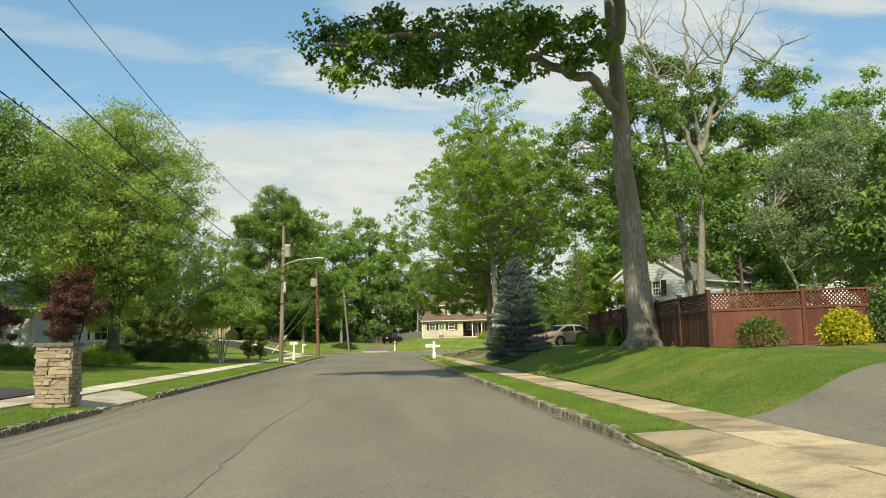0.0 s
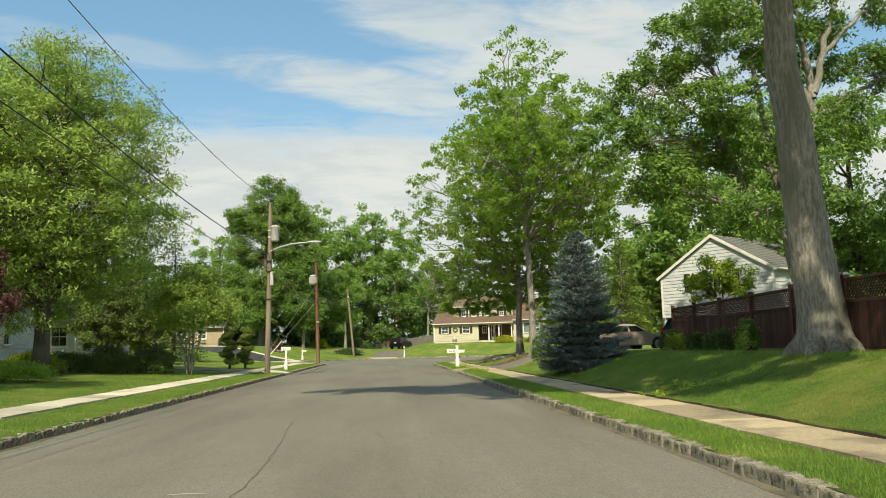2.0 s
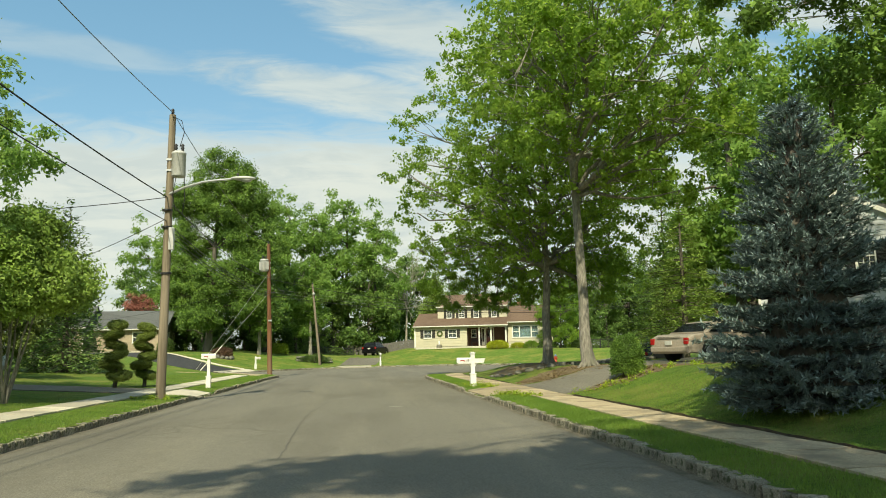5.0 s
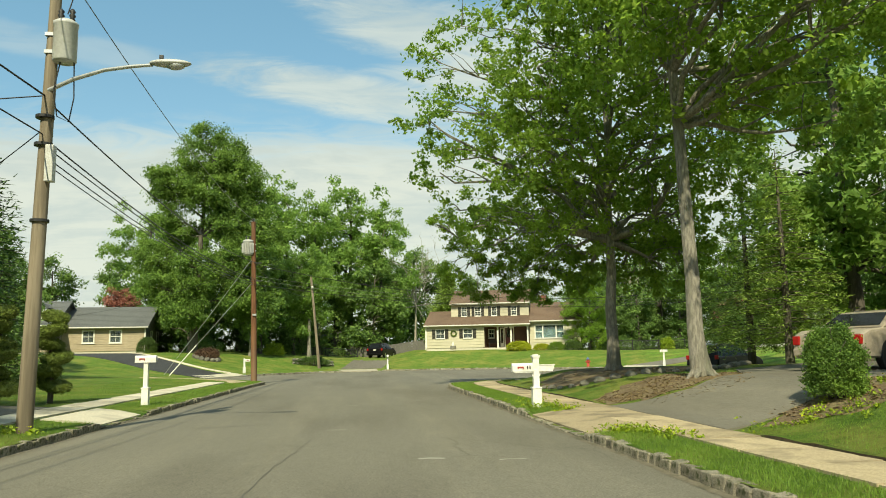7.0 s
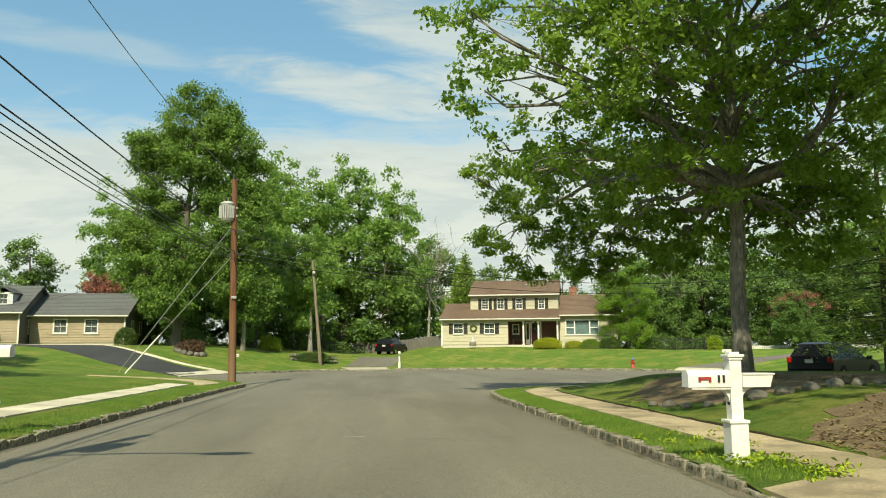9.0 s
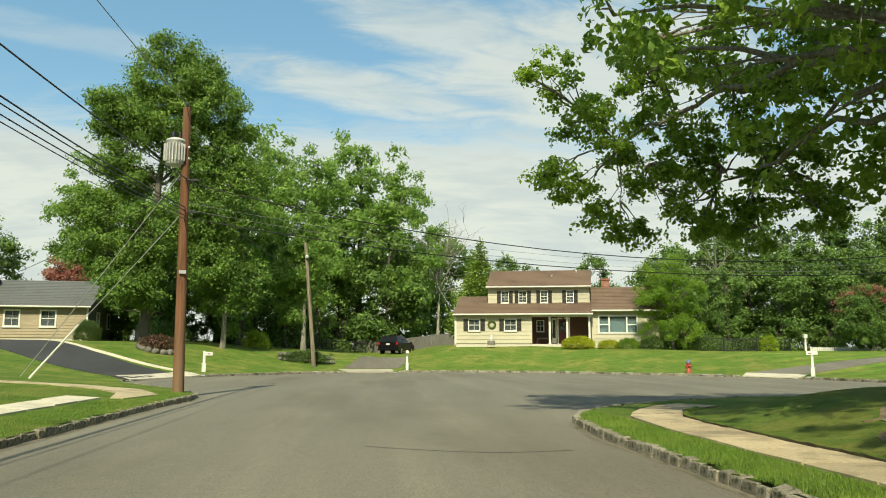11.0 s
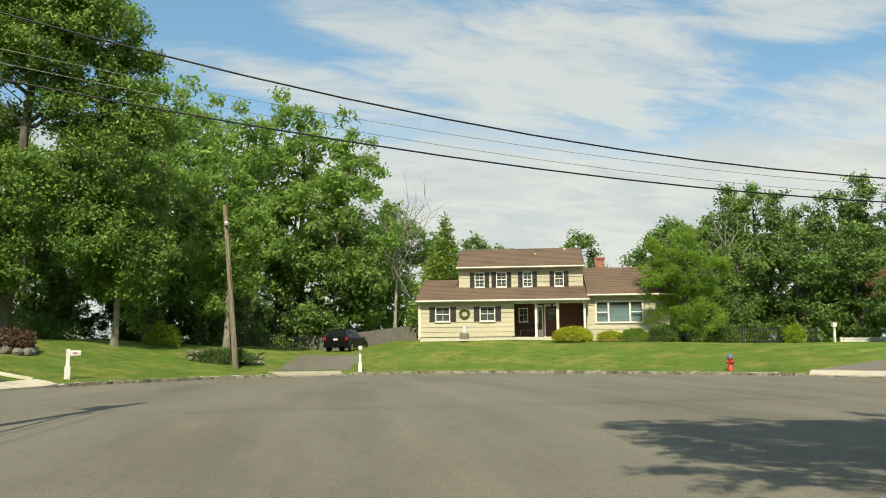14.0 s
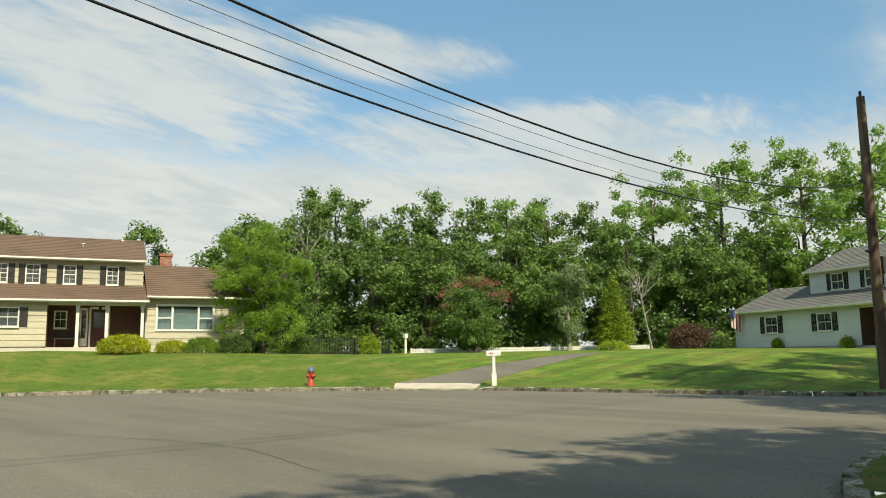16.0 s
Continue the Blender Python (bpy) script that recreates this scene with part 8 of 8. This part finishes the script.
paving("fence_bed", [(9.2, 21.2), (9.2, 22.6), (14.5, 22.2), (15, 20.4), (11.5, 19.9)], 0.012, M_mulch, "bare earth bed along the fence", "bed", 0.25, 0.7)



def fallen_leaves(seed, spots, n, material, label):
    """Dry leaves lying on the ground within (x, y, radius) spots."""
    rng = np.random.default_rng(seed)
    k = rng.integers(len(spots), size=n)
    spots = np.array(spots)
    a, q = rng.uniform(0, 2 * math.pi, n), np.sqrt(rng.random(n))
    p = spots[k, :2] + np.stack([np.cos(a), np.sin(a)], -1) * (q * spots[k, 2])[:, None]
    d, _ = road_dist(p)
    p, d = p[d > 0.02], d[d > 0.02]
    z = rise(p[:, 0], p[:, 1], d) + 0.028
    v, t = leaf_cards(rng, np.column_stack([p, z]), 0.065, 0.7, 6.0, kite=True)
    me = quad_mesh("fallen_leaves", v, t, 3)
    return tagged(link_mesh("fallen_leaves", me, material), label, "leaves", kind="stuff")


L_litter = leaf_mat("dry_leaf", (0.13, 0.08, 0.04), (0.22, 0.155, 0.08), (0.34, 0.26, 0.13), 0.15)
fallen_leaves(91, [(7.2, 55.6, 1.6), (8.6, 56.6, 1.4), (6.4, 55.2, 1.0), (7.0, 48.2, 0.9), (8.4, 49.3, 0.8), (9.0, 63.2, 2.2), (7.2, 53.4, 1.2)], 2600, L_litter, "dry brown leaves scattered under the maples")

# ---- vehicles ----
M_tyre = plain("tyre_rubber", (0.018, 0.018, 0.019), 0.8)
M_rim = plain("alloy_rim", (0.55, 0.55, 0.56), 0.3, 0.8)
M_tail = plain("tail_lamp", (0.35, 0.015, 0.015), 0.2)
M_lamp = plain("head_lamp", (0.7, 0.7, 0.7), 0.15)
M_carglass = plain("car_glass", (0.02, 0.024, 0.026), 0.06)
M_plate = plain("plate_blank", (0.55, 0.55, 0.5), 0.5)


def car(m, paint, label, kind="sedan"):
    top = thing("car", m, label, "car")
    if kind == "sedan":
        L, W = 5.2, 1.84
        low = [(0.05, 0.30), (0.0, 0.55), (0.04, 0.86), (0.30, 0.97), (1.10, 1.01), (3.55, 0.97), (4.75, 0.86), (5.12, 0.70), (5.2, 0.50), (5.12, 0.28)]
        cab = [(0.85, 1.0), (1.55, 1.40), (2.2, 1.47), (2.85, 1.44), (3.75, 0.96)]
    else:
        L, W = 4.7, 1.86
        low = [(0.08, 0.34), (0.0, 0.60), (0.05, 1.02), (3.45, 1.05), (4.35, 0.92), (4.65, 0.74), (4.7, 0.52), (4.6, 0.32)]
        cab = [(0.08, 1.02), (0.38, 1.58), (0.9, 1.68), (2.4, 1.66), (3.4, 1.03)]
    h = W / 2
    bm = bmesh.new()
    prism(bm, [(x, -h, z) for x, z in low], (0, W, 0))
    long_e = [e for e in bm.edges if abs(e.verts[0].co.y) == abs(e.verts[1].co.y) and e.verts[0].co.y == e.verts[1].co.y]
    bmesh.ops.bevel(bm, geom=long_e, offset=0.10, segments=3, affect="EDGES", profile=0.6)
    body = part("body", bm, paint, top, shade=False)
    def side(y, z):
        return y * (1 - 0.30 * max(0.0, min(1.0, (z - 1.0) / 0.6)))
    bm = bmesh.new()
    a = [bm.verts.new((x, -side(h - 0.05, z), z)) for x, z in cab]
    b = [bm.verts.new((x, side(h - 0.05, z), z)) for x, z in cab]
    bm.faces.new(a)
    bm.faces.new(b[::-1])
    for i in range(len(cab)):
        j = (i + 1) % len(cab)
        bm.faces.new((a[i], b[i], b[j], a[j]))
    bmesh.ops.recalc_face_normals(bm, faces=bm.faces)
    bmesh.ops.bevel(bm, geom=list(bm.edges), offset=0.04, segments=2, affect="EDGES")
    part("cabin", bm, paint, top)
    # glass, set just proud of the cabin
    def pane(name, pts):
        bm = bmesh.new()
        bm.faces.new([bm.verts.new(p) for p in pts])
        bmesh.ops.solidify(bm, geom=list(bm.faces), thickness=0.012)
        return part(name, bm, M_carglass, top)
    (x0, z0), (x1, z1) = cab[0], cab[1]
    (x3, z3), (x4, z4) = cab[-2], cab[-1]
    for s in (-1, 1):
        lo, hi = 1.04, cab[2][1] - 0.12
        f0, f1 = (lo - z0) / (z1 - z0), (hi - z0) / (z1 - z0)
        g0, g1 = (lo - z4) / (z3 - z4), (hi - z4) / (z3 - z4)
        xa, xb = x0 + (x1 - x0) * f0 + 0.18, x0 + (x1 - x0) * min(f1, 1) + 0.22
        xc, xd = x4 + (x3 - x4) * min(g1, 1) - 0.16, x4 + (x3 - x4) * g0 - 0.2
        mid = (xb + xc) / 2
        for p, q, r_, t_ in ((xa, mid - 0.05, xb, mid - 0.05), (mid + 0.05, xd, mid + 0.05, xc)):
            pane("side_window", [(p, s * (side(h - 0.05, lo) + 0.012), lo), (q, s * (side(h - 0.05, lo) + 0.012), lo), (t_, s * (side(h - 0.05, hi) + 0.012), hi), (r_, s * (side(h - 0.05, hi) + 0.012), hi)])
    for nm, (pa, qa), (pb, qb), out in (("rear_window", cab[0], cab[1], -0.015), ("windscreen", cab[-1], cab[-2], 0.015)):
        a0, a1 = 0.14, 0.92
        xa, za = pa + (pb - pa) * a0, qa + (qb - qa) * a0
        xb, zb = pa + (pb - pa) * a1, qa + (qb - qa) * a1
        pane(nm, [(xa + out, -side(h - 0.14, za), za + 0.012), (xa + out, side(h - 0.14, za), za + 0.012), (xb + out, side(h - 0.14, zb), zb + 0.012), (xb + out, -side(h - 0.14, zb), zb + 0.012)])
    for wx in (0.20 * L, 0.80 * L):
        for s in (-1, 1):
            bm = lathe([(0.2, -0.11), (0.31, -0.11), (0.335, -0.08), (0.335, 0.08), (0.31, 0.11), (0.2, 0.11)], 24)
            bmesh.ops.transform(bm, matrix=Matrix.Translation((wx, s * (h - 0.10), 0.335)) @ Matrix.Rotation(math.pi / 2, 4, "X"), verts=bm.verts)
            w = part("wheel", bm, M_tyre, top, shade=True)
            bm = lathe([(0.05, -0.02), (0.21, 0.0), (0.22, 0.012), (0.2, 0.02), (0.06, 0.015)], 20)
            bmesh.ops.transform(bm, matrix=Matrix.Translation((wx, s * (h + 0.0), 0.335)) @ Matrix.Rotation(-s * math.pi / 2, 4, "X"), verts=bm.verts)
            part("rim", bm, M_rim, w)
            bm = lathe([(0.39, -0.02), (0.39, 0.015), (0.34, 0.015)], 24)
            bmesh.ops.transform(bm, matrix=Matrix.Translation((wx, s * (h - 0.012), 0.36)) @ Matrix.Rotation(-s * math.pi / 2, 4, "X"), verts=bm.verts)
            part("wheel_arch", bm, M_tyre, top)
    zt = 0.72 if kind == "sedan" else 0.95
    for s in (-1, 1):
        part("tail_light", boxes((-0.02, 0.12, min(s * (h - 0.20), s * (h - 0.02)), max(s * (h - 0.20), s * (h - 0.02)), zt - 0.10, zt + 0.12), bevel=0.02), M_tail, top)
        part("headlight", boxes((L - 0.28, L - 0.03, min(s * (h - 0.42), s * (h - 0.04)), max(s * (h - 0.42), s * (h - 0.04)), 0.62, 0.76), bevel=0.02), M_lamp, top)
        part("wing_mirror", boxes((3.25, 3.4, min(s * h, s * (h + 0.18)), max(s * h, s * (h + 0.18)), 0.98, 1.12), bevel=0.02), paint, top)
    part("number_plate", boxes((-0.03, 0.0, -0.16, 0.16, zt - 0.12, zt + 0.03)), M_plate, top)
    part("rear_bumper", boxes((-0.05, 0.15, -h + 0.04, h - 0.04, 0.36, 0.54), bevel=0.03), paint, top)
    part("boot_seam", boxes((-0.014, 0.02, -h + 0.36, h - 0.36, 0.87, 0.885)), M_dark, top)
    return top


P_gold = plain("paint_gold", (0.46, 0.39, 0.31), 0.3, 0.3)
P_black = plain("paint_black", (0.005, 0.005, 0.006), 0.3, 0.0, 0.25)
P_grey = plain("paint_dark_grey", (0.05, 0.05, 0.052), 0.25)


def parked(x, y, turn, paint, label, kind, z=None):
    return car(pose(x, y, (land(x, y) + S if z is None else z), 0, 0, turn), paint, label, kind)


parked(10.95, 54.5, 22, P_gold, "gold four-door saloon parked on the driveway", "sedan")
parked(15.0, 52.4, 24, P_black, "black estate car parked before the garage", "suv")
parked(1.3, 123.2, 69, P_black, "black sport utility car parked at the top of the driveway", "suv")
parked(17.5, 76.0, 35, P_black, "black hatchback turned in the side street", "suv", 0.0)

# ---- small things ----
ob = thing("flag", pose(49.7, 99.4, land(49.7, 99.4)), "small striped flag hanging on a slanted staff at the house corner", "flag")
rod("staff", [(0.6, -0.4, 1.6), (-0.5, 0.4, 2.6)], 0.02, M_white, ob, 8)
fm = [plain("flag_white", (0.6, 0.58, 0.55), 0.8), plain("flag_stripe", (0.35, 0.06, 0.06), 0.8), plain("flag_canton", (0.05, 0.07, 0.18), 0.8)]
for k in range(7):
    bm = bmesh.new()
    prism(bm, [(-0.5 + 0.09 * k, 0.40 - 0.075 * k, 2.55 - 0.08 * k), (-0.5 + 0.09 * (k + 1), 0.40 - 0.075 * (k + 1), 2.55 - 0.08 * (k + 1)), (-0.42 + 0.07 * (k + 1), 0.36 - 0.06 * (k + 1), 1.35 - 0.05 * k), (-0.42 + 0.07 * k, 0.36 - 0.06 * k, 1.35 - 0.05 * (k - 1))], (0.01, 0.012, 0))
    part("stripe", bm, fm[k % 2], ob)
part("canton", boxes((-0.53, -0.30, 0.14, 0.40, 2.0, 2.52)), fm[2], ob)
ob = thing("garden_post", stand(34.7, 115.4), "white wooden garden post with a small roofed box", "post")
part("post", boxes((-0.06, 0.06, -0.06, 0.06, -0.1, 1.1)), M_white, ob)
part("bird_box", boxes((-0.14, 0.14, -0.12, 0.12, 1.1, 1.4), bevel=0.01), M_white, ob)
ob = thing("traffic_cone", stand(11.3, 43.0, 0, 0.5), "small orange cone on the grass by the fence", "cone")
part("cone", lathe([(0.15, 0), (0.15, 0.02), (0.09, 0.03), (0.02, 0.42)], 14), plain("cone_orange", (0.6, 0.12, 0.03), 0.5), ob)
HB = HM @ pose(6.25, 0.9, 0.13)
ob = thing("porch_bench", HB, "dark slatted bench on the porch", "bench")
part("seat", boxes(*[(0, 1.2, 0.05 + 0.11 * k, 0.14 + 0.11 * k, 0.42, 0.45) for k in range(4)]), M_shutter, ob)
part("backrest", boxes(*[(0, 1.2, 0.46, 0.49, 0.5 + 0.11 * k, 0.58 + 0.11 * k) for k in range(3)]), M_shutter, ob)
for x in (0.04, 1.12):
    for y in (0.05, 0.44):
        part("leg", boxes((x, x + 0.05, y, y + 0.05, 0, 0.44)), M_shutter, ob)
ob = thing("wreath", HM @ pose(2.86, -0.08, 1.62, 90), "dark round wreath hung on the clapboards", "wreath")
bm = bmesh.new()
r0, r1 = 0.26, 0.075
vs = [[bm.verts.new(((r0 + r1 * math.cos(b)) * math.cos(a), (r0 + r1 * math.cos(b)) * math.sin(a), r1 * math.sin(b))) for b in np.linspace(0, 2 * math.pi, 8, endpoint=False)] for a in np.linspace(0, 2 * math.pi, 24, endpoint=False)]
for i in range(24):
    for j in range(8):
        bm.faces.new((vs[i][j], vs[(i + 1) % 24][j], vs[(i + 1) % 24][(j + 1) % 8], vs[i][(j + 1) % 8]))
part("ring", bm, L_yew, ob)
ob = thing("planter", HM @ pose(2.9, -0.9, 0.0), "small wooden planter before the house", "planter")
part("tub", boxes((-0.28, 0.28, -0.2, 0.2, 0.0, 0.36), bevel=0.02), M_stone_g, ob)
part("ornament", lathe([(0.08, 0.36), (0.11, 0.5), (0.06, 0.62), (0.08, 0.7), (0.03, 0.78)], 12), M_white, ob)

# ---- grass blades and weeds along the verges ----


def blades(name, seed, rects, n, size, material, label):
    rng = np.random.default_rng(seed)
    area = np.array([(b - a) * (d - c) for a, b, c, d in rects])
    pts = []
    for (a, b, c, d), k in zip(rects, (n * area / area.sum()).astype(int)):
        pts.append(np.stack([rng.uniform(a, b, k), rng.uniform(c, d, k)], -1))
    p = np.concatenate(pts)
    d, _ = road_dist(p)
    keep = d > 0.10
    for cx, cy, half in DROPS:
        keep &= ~((np.hypot(p[:, 0] - cx, p[:, 1] - cy) < half + 0.1) & (d < 1.15))
    p, d = p[keep], d[keep]
    z = rise(p[:, 0], p[:, 1], d)
    m = len(p)
    h = size * rng.uniform(0.5, 1.3, m)
    a = rng.uniform(0, 2 * np.pi, m)
    w = h * 0.05 + 0.002
    dx, dy = np.cos(a) * w, np.sin(a) * w
    lean = rng.normal(size=(m, 2)) * h[:, None] * 0.45
    v = np.stack([np.stack([p[:, 0] - dx, p[:, 1] - dy, z - 0.01], -1), np.stack([p[:, 0] + dx, p[:, 1] + dy, z - 0.01], -1), np.stack([p[:, 0] + lean[:, 0], p[:, 1] + lean[:, 1], z + h], -1)], 1).reshape(-1, 3)
    me = quad_mesh(name, v, np.arange(3 * m).reshape(-1, 3), 3)
    return tagged(link_mesh(name, me, material), label, "grass", kind="stuff")


blades("verge_grass", 81, [(3.5, 4.43, 13, 49), (3.5, 4.43, 53.2, 71)], 90000, 0.045, L_blade, "short green grass of the verge")
blades("verge_grass", 82, [(-6.18, -5.1, 14, 19.4), (-6.18, -5.1, 23, 53), (-6.18, -5.1, 56.3, 78)], 56000, 0.042, L_blade, "short green grass of the verge")
blades("lawn_tufts", 83, [(5.42, 9.0, 14, 34), (5.42, 7.5, 34, 48)], 90000, 0.04, L_blade, "tufted grass of the sloping lawn")
blades("lawn_tufts", 84, [(-10.5, -7.2, 24, 50), (-10, -7.2, 58, 80)], 50000, 0.04, L_blade, "tufted grass of the mown lawn")


def weeds(seed, spots, material, flower, label):
    """Broad-leaved weeds in low tufts about (x, y, spread, number) spots, some with small yellow flowers."""
    rng = np.random.default_rng(seed)
    p, f = [], []
    for x, y, r, n in spots:
        c = np.array([x, y]) + rng.normal(size=(n, 2)) * r
        for q in c[road_dist(c)[0] > 0.12]:
            z, tall = land(q[0], q[1]), rng.uniform(0.05, 0.15)
            p.append(np.column_stack([q + rng.normal(size=(26, 2)) * tall * 0.6, z + rng.random(26) * tall]))
            if rng.random() < 0.4:
                f.append(np.column_stack([q + rng.normal(size=(3, 2)) * tall * 0.5, np.full(3, z + tall * 1.15)]))
    a, b = leaf_cards(rng, np.concatenate(p), 0.06, 0.5, 0.9, kite=True), leaf_cards(rng, np.concatenate(f), 0.035, 0.9, 2.0, kite=True)
    ob = tagged(link_mesh("weeds", quad_mesh("weeds", *a, 3), material), label, "weeds", kind="stuff")
    link_mesh("flowers", quad_mesh("flowers", *b, 3), flower, ob, "tiny yellow flowers")
    return ob


weeds(85, [(3.95, 54.2, 0.26, 13), (4.25, 53.3, 0.2, 8), (3.9, 48.6, 0.25, 14), (4.3, 47.9, 0.3, 14), (6.6, 47.9, 0.5, 20), (8.2, 48.0, 0.6, 18), (-5.6, 50.6, 0.3, 12), (4.0, 56.0, 0.35, 12), (9.6, 27.0, 0.7, 16), (6.2, 28.6, 0.6, 10)], L_lime, L_yellow, "yellow-green weeds round the mailbox and along the drive")
